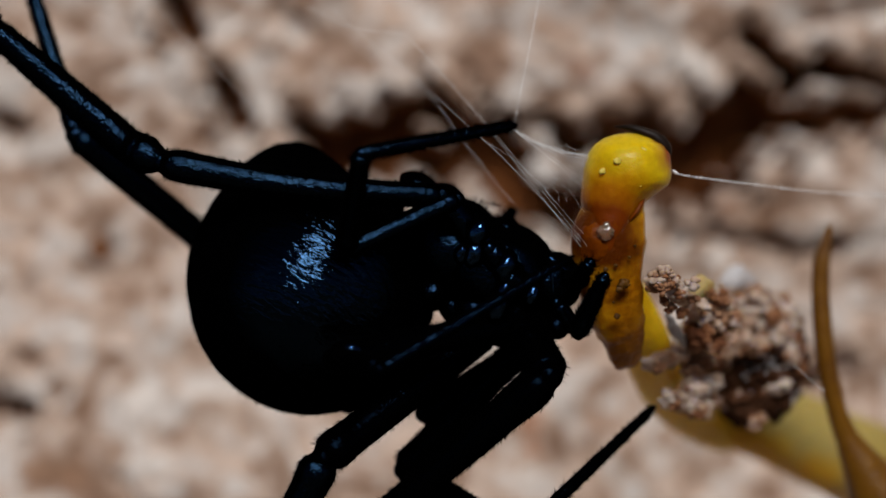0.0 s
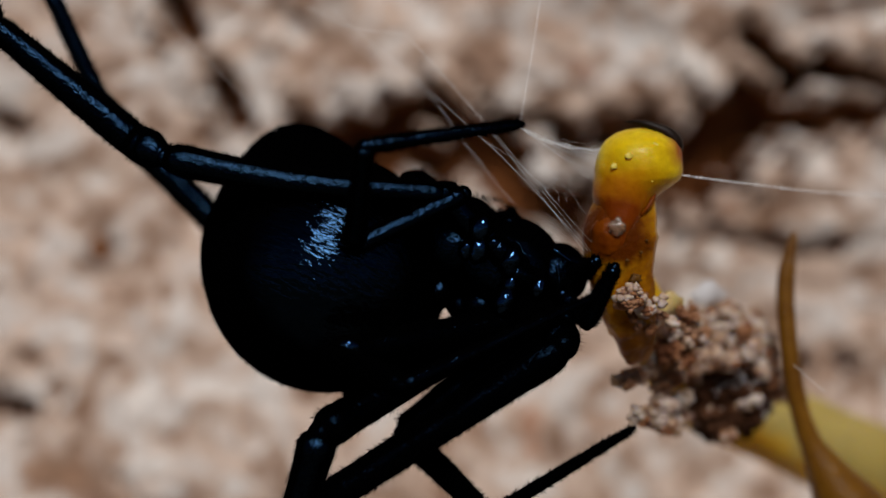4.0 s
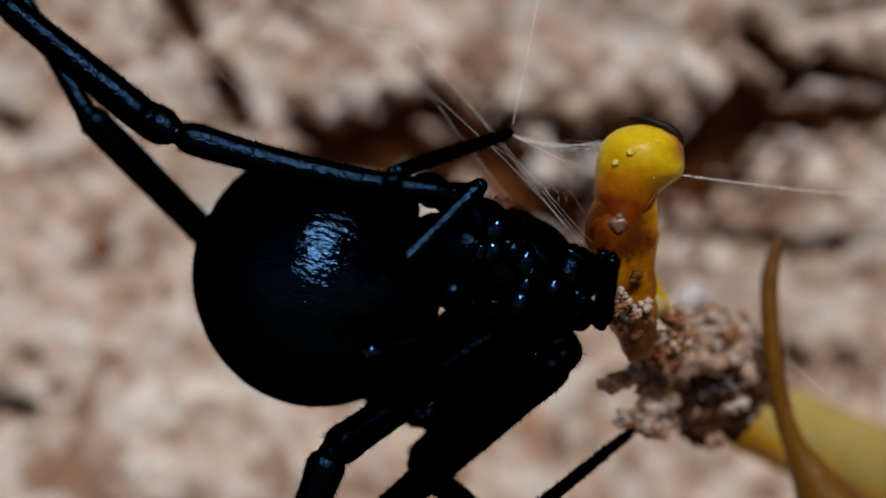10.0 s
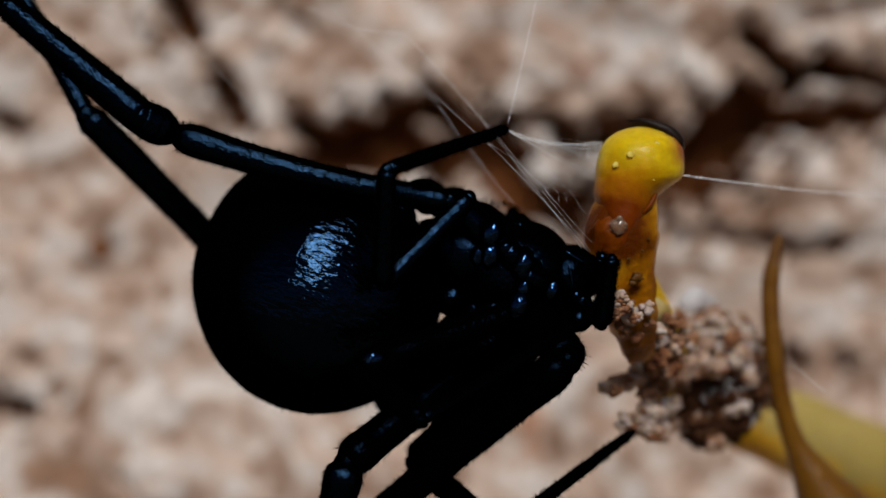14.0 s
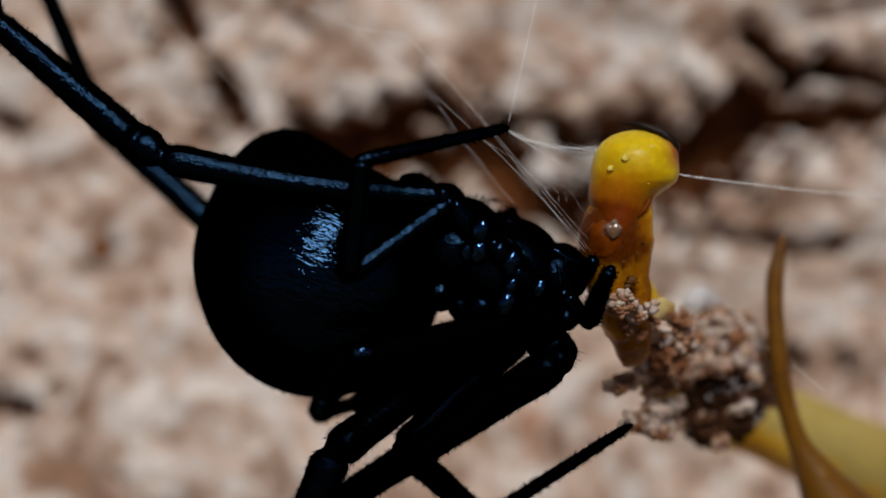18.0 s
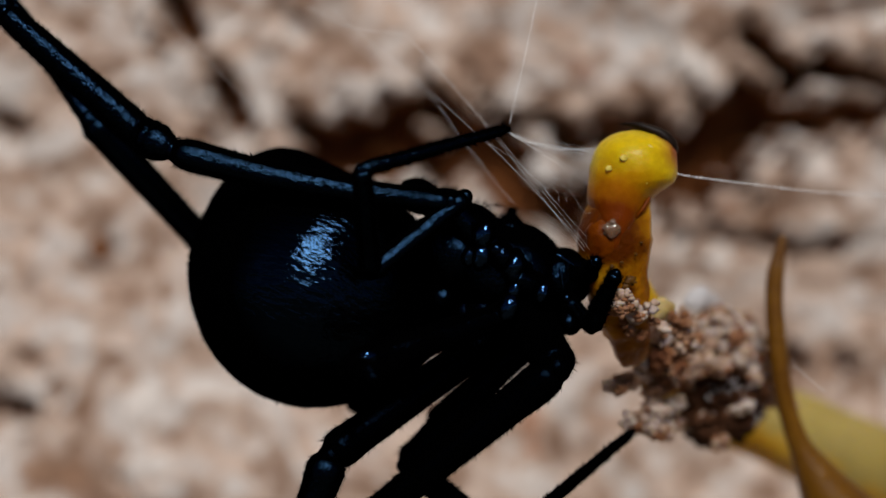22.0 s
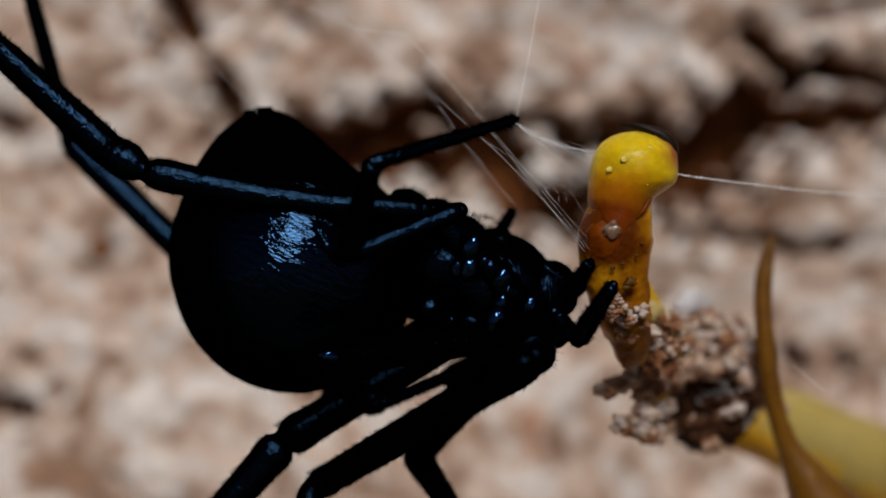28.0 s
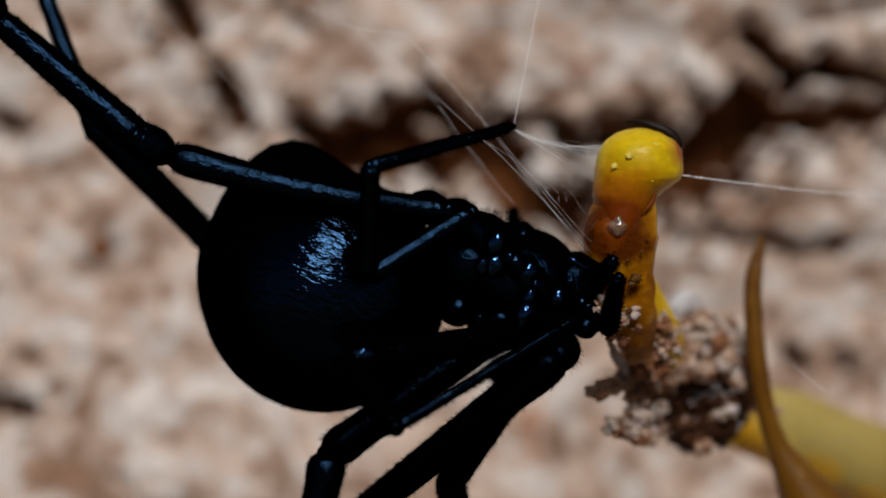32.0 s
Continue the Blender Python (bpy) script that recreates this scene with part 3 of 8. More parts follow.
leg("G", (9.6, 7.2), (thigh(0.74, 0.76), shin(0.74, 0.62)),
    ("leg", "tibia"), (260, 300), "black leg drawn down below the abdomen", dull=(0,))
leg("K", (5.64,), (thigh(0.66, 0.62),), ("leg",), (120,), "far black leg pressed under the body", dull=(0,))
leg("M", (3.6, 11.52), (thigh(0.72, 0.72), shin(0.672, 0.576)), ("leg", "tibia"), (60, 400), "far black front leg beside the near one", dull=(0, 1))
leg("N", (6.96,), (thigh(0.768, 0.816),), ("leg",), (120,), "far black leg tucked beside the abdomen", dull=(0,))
leg("J", (2.88,), (foot(0.288, 0.216),), ("leg",), (60,), "tip of a far black leg above the back")
leg("P", (3.12,), (shin(0.40, 0.27),), ("palp",), (220,), "near black feeler touching the prey")
leg("Q", (1.92,), (shin(0.336, 0.24),), ("palp",), (130,), "far black feeler touching the prey")

# ---- the scorpion: tail in the spider's jaws ----
scorpion = tagged(new("scorpion"), "yellow scorpion caught in silk, its amber tail held by the spider", "scorpion")
mover["scorpion"] = scorpion


def telson():
    bm = bmesh.new()
    # height, left edge, right edge, half depth
    table = [(5.28, 8.40, 8.45, 0.05), (5.23, 7.97, 8.88, 0.42), (5.09, 7.49, 9.41, 0.85), (4.82, 7.06, 9.98, 1.27), (4.42, 6.74, 10.25, 1.6), (3.86, 6.58, 10.32, 1.72), (3.38, 6.53, 10.34, 1.7),
             (3.05, 6.48, 10.22, 1.62), (2.71, 6.46, 9.65, 1.52), (2.35, 6.45, 9.2, 1.46), (1.94, 6.55, 8.98, 1.42), (1.34, 6.72, 8.7, 1.4), (0.8, 6.86, 8.4, 1.36), (0.2, 6.95, 8.2, 1.2), (-0.4, 7.2, 8.0, 0.5)]
    rings, n = [], 40
    for q in range(48):
        u = q / 47 * (len(table) - 1)
        k = min(int(u), len(table) - 2)
        f = u - k
        f = f * f * (3 - 2 * f) * 0.35 + f * 0.65
        z, l, r, deep = (table[k][w] * (1 - f) + table[k + 1][w] * f for w in range(4))
        c, hw = Vector(((l + r) / 2, 0, z)), (r - l) / 2
        rings.append([bm.verts.new(c + Vector((hw * math.cos(2 * math.pi * a / n), deep * math.sin(2 * math.pi * a / n), 0))) for a in range(n)])
    for r0, r1 in zip(rings, rings[1:]):
        for a in range(n):
            bm.faces.new((r0[a], r1[a], r1[(a + 1) % n], r0[(a + 1) % n]))
    bm.faces.new(rings[0])
    bm.faces.new(rings[-1][::-1])
    for _ in range(4):
        bmesh.ops.smooth_vert(bm, verts=bm.verts, factor=0.5, use_axis_x=True, use_axis_y=True, use_axis_z=False)
    for v in bm.verts:
        v.co += Vector((0.05, 0.05, 0.03)) * noise.noise(v.co * 1.3) + Vector((0.012, 0.012, 0.012)) * noise.noise(v.co * 5)
    bmesh.ops.recalc_face_normals(bm, faces=bm.faces)
    ob = part("telson", bm, BULB, scorpion, "bulbous translucent yellow sting bulb, orange-brown at its neck")
    bm = bmesh.new()
    pts = curve([(9.9, 0.1, 4.16), (10.03, 0, 4.63), (9.69, -0.1, 5.06), (9.16, -0.1, 5.32), (8.54, 0, 5.52), (7.89, 0.3, 5.58)], 24)
    tube(bm, pts, [0.03 + 0.3 * (1 - (i / 24) ** 1.8) for i in range(25)], 12)
    part("sting", bm, STING, ob, "thin curved black sting tip")
    bm = bmesh.new()
    for c, r in (((9, -1.36, 4.48), 0.17), ((7.91, -1.67, 4.04), 0.17), ((7.29, -1.45, 3.62), 0.15), ((8.9, -1.5, 2.98), 0.04)):
        ball(bm, c, (r * 0.95, 0.03, r * 0.8), 14, 0.7, 5)
    part("fleck", bm, PLAQUE, ob, "small whitish flecks on the bulb")
    return ob


telson()


def tail_segment():
    bm = bmesh.new()
    pts = curve([(8.03, 0.2, 2.55), (7.68, 0, 0.98), (7.64, 0.15, -0.46), (7.96, 0.6, -2.14), (8.34, 1.6, -3.5), (8.58, 2.6, -4.75)], 32)
    rad = [float(np.interp(i / 32, [0, 0.1, 0.22, 0.35, 0.5, 0.67, 0.8, 0.9, 0.96, 1], [1.152, 1.392, 1.62, 1.52, 1.36, 1.14, 0.88, 0.7, 0.5, 0.2])) for i in range(33)]
    rings = tube(bm, pts, rad, 20, 0.8)
    for r in rings:
        for k, v in enumerate(r):
            if k % 5 == 2:
                v.co += (v.co - sum((q.co for q in r), Vector()) / 20).normalized() * 0.16
    for v in bm.verts:
        v.co += Vector((0.10, 0.1, 0.08)) * noise.noise(v.co * 1.8)
    ob = part("tail_segment", bm, AMBER_BROWNED, scorpion, "amber keeled tail segment with dark specks")
    rng = random.Random(3)
    for c, r in (((8.21, -1.2, -1.09), 0.22), ((8.02, -1.2, -1.33), 0.13), ((7.95, -0.9, -2.47), 0.12), ((7.45, -1.25, -0.5), 0.1), ((8.45, -1.2, 0.02), 0.07),
                 ((7.14, -1.2, -1.4), 0.06), ((8.7, -1.05, 0.5), 0.06), ((7.87, -1.25, -0.33), 0.07), ((6.56, -1, -0.69), 0.05), ((7.79, -1.1, -1.88), 0.06)):
        bm = bmesh.new()
        ball(bm, c, (r * 1.05, 0.035, r * 0.9), 16, 0.9, 4)
        part("speck", bm, STAIN, ob, "dark brown speck")
    bm = bmesh.new()
    made = ball(bm, (7.24, -0.82, 0.75), (0.88, 0.52, 0.9), 32)
    for v in made:
        v.co += Vector((0.12, 0.08, 0.12)) * noise.noise(v.co * 1.4) + Vector((0.03, 0.03, 0.03)) * noise.noise(v.co * 4)
    part("joint_membrane", bm, RUST, scorpion, "reddish brown moist joint, darker for the shade under the bulb")
    bm = bmesh.new()
    tube(bm, curve([(9.12, -0.6, 2.65), (8.9, -0.9, 2.12), (8.46, -1, 1.55)], 8), [0.05, 0.09, 0.1, 0.11, 0.11, 0.1, 0.09, 0.07, 0.04], 10)
    part("joint_rim", bm, RUST, scorpion, "dark rim of the joint")
    bm = bmesh.new()
    ball(bm, (7.42, -1.38, 1.04), (0.37, 0.17, 0.31), 24, 0.35, 1.8)
    ball(bm, (7.48, -1.42, 1.36), (0.15, 0.12, 0.15), 16, 0.15)
    ball(bm, (7.68, -1.45, 1.12), (0.13, 0.1, 0.12), 14, 0.15)
    part("fluid_drop", bm, DROP, scorpion, "cloudy drop of fluid at the wound")


tail_segment()


def farther(p, start, span, share):
    """p moved away from the camera by a share of its distance, more so past a depth."""
    p = Vector(p)
    k = min(max((p.y - start) / span, 0.0), 1.0) * share
    return Vector((p.x * (1 + k), p.y + (p.y + 106.7) * k, p.z * (1 + k)))


def lower_tail():
    bm = bmesh.new()
    pts = curve([(8.68, 3.6, -0.72), (9.43, 5.4, -2.75), (9.89, 7.2, -3.97), (10.35, 9.5, -4.99), (11.62, 14.0, -6.71), (13.69, 18.0, -8.22), (15.85, 20.5, -9.07)], 32)
    tube(bm, pts, [float(np.interp(i / 32, [0, 0.15, 0.3, 0.7, 0.92, 1], [0.45, 0.85, 1.1, 1.25, 1.15, 0.8])) for i in range(33)], 22, 0.9)
    part("tail_segment", bm, HONEY, scorpion, "smooth yellow tail segment below the amber one")
    bm = bmesh.new()
    pts = [farther(p, 2, 6, 0.07) for p in curve([(12.8, 10.4, -7.3), (14.48, 11.2, -7.98), (16.47, 12.2, -8.64), (19.44, 14, -10.05), (22.52, 16, -11.45), (30.14, 19, -14.9)], 40)]
    rad = [float(np.interp(i / 40, [0, 0.15, 0.4, 1], [1.2, 1.65, 2.1, 2.5])) for i in range(41)]
    tube(bm, pts, rad, 24, 0.9)
    for v in bm.verts:
        v.co += Vector((0.1, 0.1, 0.1)) * noise.noise(v.co * 0.8)
    return part("tail", bm, PALE_TAIL, scorpion, "pale yellow tail curving away below the clod")


mover["lower"] = lower_tail()


def claw():
    bm = bmesh.new()
    pts = curve([(15.54, 9, 0.65), (15.12, 9, -1.54), (15.2, 9, -4.14), (15.59, 9.2, -6.75), (16.23, 9.5, -8.86), (17.24, 9.8, -10.72), (18.25, 10.2, -12.33), (19.68, 10.6, -14.48)], 42)
    rad = [float(np.interp(i / 42, [0, 0.02, 0.12, 0.3, 0.5, 0.6, 0.72, 0.86, 1], [0.05, 0.2, 0.4, 0.45, 0.46, 0.55, 1.05, 1.65, 2.3])) for i in range(43)]
    tube(bm, pts, rad, 18)
    return part("pincer_finger", bm, TAN, scorpion, "brownish curved tapering pincer finger")


mover["spike"] = claw()

# ---- clod of soil hung in silk ----
clod = tagged(new("soil_clod"), "crumbly reddish soil clod bound in silk beside the tail", "soil clod")
mover["clump"] = clod


grains = []


def crumb(p, r, rng, mat=None):
    grains.append((Vector(p), r, rng.random(), mat or SOIL))


def ico(level):
    """The corners and faces of a unit ball."""
    bm = bmesh.new()
    bmesh.ops.create_icosphere(bm, subdivisions=level, radius=1.0)
    made = [v.co.copy() for v in bm.verts], [tuple(v.index for v in f.verts) for f in bm.faces]
    bm.free()
    return made


ICO = {2: ico(2), 3: ico(3)}


def crumb_mesh(name, crumbs_, mat, level):
    """One mesh of lumpy crumbs: place, radius, seed."""
    verts, faces = [], []
    corners, sides = ICO[level]
    for p, r, seed in crumbs_:
        rng = random.Random(seed)
        o = Vector((rng.uniform(0, 50), rng.uniform(0, 50), 0))
        k = Vector((rng.uniform(0.8, 1.35), rng.uniform(0.7, 1.1), rng.uniform(0.65, 1.05)))
        first = len(verts)
        for v in corners:
            d = v * (1 + 0.55 * noise.noise(v * 1.3 + o) + 0.22 * noise.noise(v * 2.9 + o) + 0.06 * noise.noise(v * 6 + o))
            verts.append((p + Vector((d.x * k.x, d.y * k.y, d.z * k.z)) * r) * MM)
        faces += [tuple(first + q for q in f) for f in sides]
    me = bpy.data.meshes.new(name)
    me.from_pydata(verts, [], faces)
    me.polygons.foreach_set("use_smooth", [True] * len(me.polygons))
    me.materials.append(mat)
    ob = new(name, me)
    ob.parent = clod
    return ob


def crumbs():
    rng = random.Random(21)
    c = Vector((12.66, 12.0, -6.19))
    size = Vector((2.42, 2.3, 3.3))

    def shade_at(d):
        """Where soil is dark and shade painted in: lower front, pits in the crown."""
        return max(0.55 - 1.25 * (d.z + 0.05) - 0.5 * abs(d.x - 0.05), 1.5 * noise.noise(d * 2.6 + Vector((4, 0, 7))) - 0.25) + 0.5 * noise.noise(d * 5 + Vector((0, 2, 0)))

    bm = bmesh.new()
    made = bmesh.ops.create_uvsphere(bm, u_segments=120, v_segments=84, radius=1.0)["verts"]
    darkened = {}
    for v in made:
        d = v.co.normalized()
        darkened[v] = shade_at(d)
        k = 0.99 + 0.16 * noise.noise(d * 3.2) + 0.15 * noise.noise(d * 7 + Vector((3, 0, 0))) + 0.10 * noise.noise(d * 15) - 0.16 * min(max(darkened[v], 0.0), 0.7)
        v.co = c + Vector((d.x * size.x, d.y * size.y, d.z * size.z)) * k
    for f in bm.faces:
        f.material_index = 1 if sum(darkened[v] for v in f.verts) > 0.3 else 0
    part("core", bm, SOIL, clod, "crumbly reddish soil, painted darker where its lower front is shaded", more=(SOIL_SHADED,))
    for i in range(760):
        d = Vector((rng.gauss(0, 1), rng.gauss(0, 1) - 0.7, rng.gauss(0, 1))).normalized()
        w = shade_at(d)
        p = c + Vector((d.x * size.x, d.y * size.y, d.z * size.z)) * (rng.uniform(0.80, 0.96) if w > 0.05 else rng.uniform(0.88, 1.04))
        crumb(p, 0.12 + 0.32 * rng.random() ** 1.8, rng, SOIL_SHADED if w > 0.05 and rng.random() < 0.9 else (RUSTY if rng.random() < 0.22 else None))
    # lumps of the crown, the arms that reach the amber tail and the leg, and the bridge to the pincer
    lumps = [((10.73, 4.2, -3.54), 0.35), ((10.29, 3.8, -2.78), 0.30), ((10.92, 4.6, -4.16), 0.35), ((9.76, 4.0, -3.39), 0.37), ((9.61, 4.0, -4.08), 0.40), ((10.18, 4.2, -4.39), 0.37), ((9.96, 4.6, -5.41), 0.38), ((10.55, 5.0, -4.82), 0.35), ((7.02, -1.2, -2.33), 0.36), ((7.45, -1.2, -1.99), 0.33), ((7.89, -1.0, -2.28), 0.29), ((8.67, -0.2, -2.44), 0.34), ((8.32, -0.4, -2.87), 0.26), ((7.79, 0.2, -3.51), 0.26), ((9.30, 1.5, -3.46), 0.34), ((9.35, 5.0, -4.22), 0.55), ((9.10, 5.0, -4.67), 0.65), ((8.84, 5.0, -5.38), 0.50), ((9.99, 6.0, -3.95), 0.46), ((10.54, 7.0, -4.35), 0.38), ((9.56, 6.0, -5.98), 0.61), ((9.23, 6.0, -6.44), 0.51), ((9.92, 7.0, -7.31), 0.56), ((9.18, 6.0, -7.10), 0.41), ((7.47, 4.0, -5.98), 0.47), ((7.87, 4.0, -5.83), 0.42), ((8.35, 4.5, -5.80), 0.38), ((8.69, 5.0, -5.50), 0.35), ((8.14, 5.0, -7.56), 0.43), ((8.58, 5.5, -7.72), 0.38), ((8.97, 6.0, -7.45), 0.38), ((9.43, 6.0, -8.09), 0.46), ((9.97, 7.0, -8.39), 0.38), ((11.89, 9.2, -4.43), 0.83), ((12.81, 10.0, -3.41), 0.74), ((13.48, 9.4, -4.86), 0.68), ((11.43, 8.8, -5.20), 0.68), ((12.55, 8.6, -5.50), 0.57), ((14.23, 10.0, -5.93), 0.47), ((14.75, 11.0, -5.67), 0.42), ((11.87, 10.0, -3.57), 0.53), ((13.56, 11.0, -3.87), 0.42), ((13.97, 10.5, -4.32), 0.47), ((10.91, 8.2, -5.79), 0.47), ((12.59, 9.4, -8.98), 0.42), ((13.43, 8.8, -7.43), 0.34), ((10.53, 8.0, -7.12), 0.46)]
    rusty = [((10.39, 3.8, -3.13), 0.37), ((10.58, 4.2, -3.89), 0.32), ((9.96, 3.4, -2.97), 0.27), ((10.18, 4.2, -3.64), 0.35), ((9.71, 4.0, -4.78), 0.40), ((10.26, 4.6, -5.16), 0.38), ((10.48, 4.8, -4.11), 0.33), ((9.41, 3.4, -3.62), 0.27), ((7.25, -1.3, -2.61), 0.31), ((7.64, -1.2, -2.47), 0.26), ((8.07, -0.5, -2.96), 0.29), ((8.77, 0.4, -3.13), 0.27), ((7.47, -0.2, -3.11), 0.24), ((8.35, 0.6, -3.72), 0.29), ((9.31, 4.6, -4.91), 0.60), ((10.69, 7.0, -3.22), 0.51), ((11.25, 8.0, -3.97), 0.44), ((13.33, 9.0, -4.16), 0.39), ((14.83, 11.0, -6.51), 0.42), ((15.43, 12.0, -6.62), 0.37), ((9.94, 6.0, -5.17), 0.46), ((8.34, 5.0, -7.89), 0.30), ((9.62, 5.8, -8.30), 0.33), ((14.94, 11.5, -7.15), 0.40), ((7.64, 3.6, -6.15), 0.27)]
    for group, mat in ((lumps, SOIL), (rusty, RUSTY)):
        for p, r in group:
            crumb(p, r * 0.66, rng, mat)
            for _ in range(9):
                d = Vector((rng.gauss(0, 1), rng.gauss(0, 1), rng.gauss(0, 1))).normalized()
                crumb(Vector(p) + d * r * 0.72, r * rng.uniform(0.3, 0.58), rng, mat if rng.random() < 0.8 else RUSTY)
    for arm in (((6.95, -0.9, -2.33), (7.96, -0.1, -2.78), (9.26, 4.0, -3.71), (10.63, 8.0, -4.75)), ((7.41, 4.2, -5.96), (8.47, 5.0, -5.75), (9.77, 7.0, -5.86), (11.03, 9.5, -6.12)), ((8.05, 5.2, -7.65), (9.47, 6.5, -8.05), (10.72, 9.0, -7.91)), ((9.13, 5.4, -4.64), (9.46, 6.3, -5.95), (9.19, 6.2, -7.34)), ((14.48, 11.0, -6.33), (15.41, 12.0, -6.78), (16.02, 12.6, -7.08))):
        line = curve(arm, 50)
        bm = bmesh.new()
        for ring in tube(bm, line, [0.30 + 0.16 * noise.noise(q * 1.6) for q in line], 18):
            for v in ring:
                v.co += Vector((0.24, 0.24, 0.24)) * noise.noise(v.co * 2.0) + Vector((0.12, 0.12, 0.12)) * noise.noise(v.co * 5)
        part("crust", bm, SOIL, clod, "crumbly arm of soil bound in silk")
        for q in line[::2]:
            crumb(q + Vector((rng.gauss(0, 0.16), rng.gauss(0, 0.16), rng.gauss(0, 0.2))), 0.12 + 0.2 * rng.random() ** 1.8, rng, RUSTY if rng.random() < 0.3 else SOIL)
    grains.sort(key=lambda g: g[1] * (1.6 if g[0].y < c.y else 0.8), reverse=True)
    for p, r, seed, mat in grains[:300]:
        crumb_mesh("crumb", [(p, r, seed)], mat, 3)
    for mat, name in ((SOIL, "loose_grit"), (RUSTY, "rusty_grit"), (SOIL_SHADED, "dark_grit")):
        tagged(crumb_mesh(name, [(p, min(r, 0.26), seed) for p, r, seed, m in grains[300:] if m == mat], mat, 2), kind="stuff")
    for k in range(6):
        a, e = rng.uniform(-2.4, 0.2), rng.uniform(-0.6, 1.2)
        line = []
        for q in range(7):
            d = Vector((math.cos(a) * math.cos(e), math.sin(a) * math.cos(e), math.sin(e)))
            line.append(c + Vector((d.x * 2.6, d.y * 2.5, d.z * 3.5)))
            a, e = a + rng.uniform(-0.1, 0.35), e + rng.uniform(-0.3, 0.2)
        bm = bmesh.new()
        tube(bm, curve(line, 30), [0.011] * 31, 6)
        part("strand", bm, SILK, clod, "fine white silk strand round the clod")
    for name, mat, label, pts, wide in (("tissue", TISSUE, "torn pale yellow tissue", ((8.97, 3.5, -2.45), (9.38, 3.6, -2.70), (9.85, 5.0, -3.49)), 0.62), ("membrane", FILM, "whitish silk film stretched along the arm", ((7.81, 2.5, -3.73), (8.28, 3.5, -4.51), (8.88, 4.8, -5.32)), 0.24),
                                        ("membrane", FILM, "whitish silk film over the crown of the clod", ((11.17, 11.0, -2.62), (12.02, 11.5, -2.34), (12.82, 12.0, -2.91)), 0.6)):
        bm = bmesh.new()
        line = curve(pts, 24)
        tube(bm, line, [wide * (0.25 + 0.75 * math.sin(math.pi * (0.06 + 0.88 * i / 24))) for i in range(25)], 16, 0.5)
        for v in bm.verts:
            v.co += Vector((0.14, 0.1, 0.14)) * noise.noise(v.co * 1.8)
        part(name, bm, mat, clod, label)


crumbs()


# ---- silk ----
def thread(points, r=0.02, label="fine straight white silk thread", beads=0, sag=0.0, seed=0, bundle=None):
    rng = random.Random(seed)
    bm = bmesh.new()
    p = curve(points, 48)
    for i, q in enumerate(p):
        s = i / 48
        q.z -= sag * 4 * s * (1 - s)
    tube(bm, p, [r] * 49, 6)
    for _ in range(beads):
        q = p[rng.randint(1, 47)]
        ball(bm, q + Vector((0, 0, rng.uniform(-0.01, 0.01))), r * rng.uniform(1.6, 3.0), 8)
    if bundle:
        return part("strand", bm, SILK, bundle)
    return tagged(finish("silk_thread", bm, SILK), label, "silk thread", group="threads of the web")


mover["hanging"] = thread([(4.77, 1.4, 13.4), (4.17, 1, 11.17), (3.71, 0.5, 8.95), (2.9, -1, 5.25)], 0.011, "dotted silk thread hanging to the leg tip", 18)
thread([(-4.92, 6, 10.67), (-3.18, 3, 9.03), (-1.56, 1.5, 7.69), (1.1, -0.5, 5.16), (2.76, -1, 3.59), (5.24, -1.2, 0.93), (6.26, -0.4, -0.26)], 0.0065, "beaded silk thread running to the tail", 16, seed=2)
thread([(-1.7, 3, 9.45), (-0.1, 1, 7.53), (2.05, -0.5, 4.92), (5.2, -1.2, 0.85), (6.17, -0.4, -0.33)], 0.006, beads=10, seed=3)
thread([(-1.68, 3, 9.45), (0.15, 1.5, 7.37), (2.11, 0, 5.02), (5.7, -1.2, 0.55), (6.36, -0.4, -0.26)], 0.004, seed=13)
thread([(-6.24, 7, 11.02), (-4.08, 4, 9.79), (-1.7, 3, 9.4)], 0.012, seed=4)
thread([(-3.34, 4, 8.99), (-0.59, 3.5, 6.72), (0.89, 3, 4.71), (3.16, 3, 1.88)], 0.007, "faint blurred silk thread before the rock", seed=5)
thread([(1.82, 0, 4.58), (3.47, -1, 3.35), (5.6, -1.2, 0.97), (6.6, -0.4, -0.02)], 0.004, seed=6)
thread([(-13, 4, 11.11), (-9.92, 2.5, 7.88), (-7.2, 1.5, 5.09)], 0.0045, "long silk thread running to the abdomen tip", seed=7)
thread([(9.75, 0.1, 3.34), (10.33, 0.1, 3.12), (12.98, 1.6, 2.84), (16.68, 4, 2.5), (20.5, 7, 2.42)], 0.026, "silk strand stretched from the sting bulb", 12, seed=8)
thread([(15.18, 2, -4.99), (15.79, 2, -5.55), (16.53, 2, -6.19)], 0.010, "short silk thread beside the pincer", seed=9)
silk_bundle = tagged(new("silk_bundle"), "white wavy silk strands tying the sting bulb to the leg tip", "silk bundle")
mover["bundle"] = silk_bundle
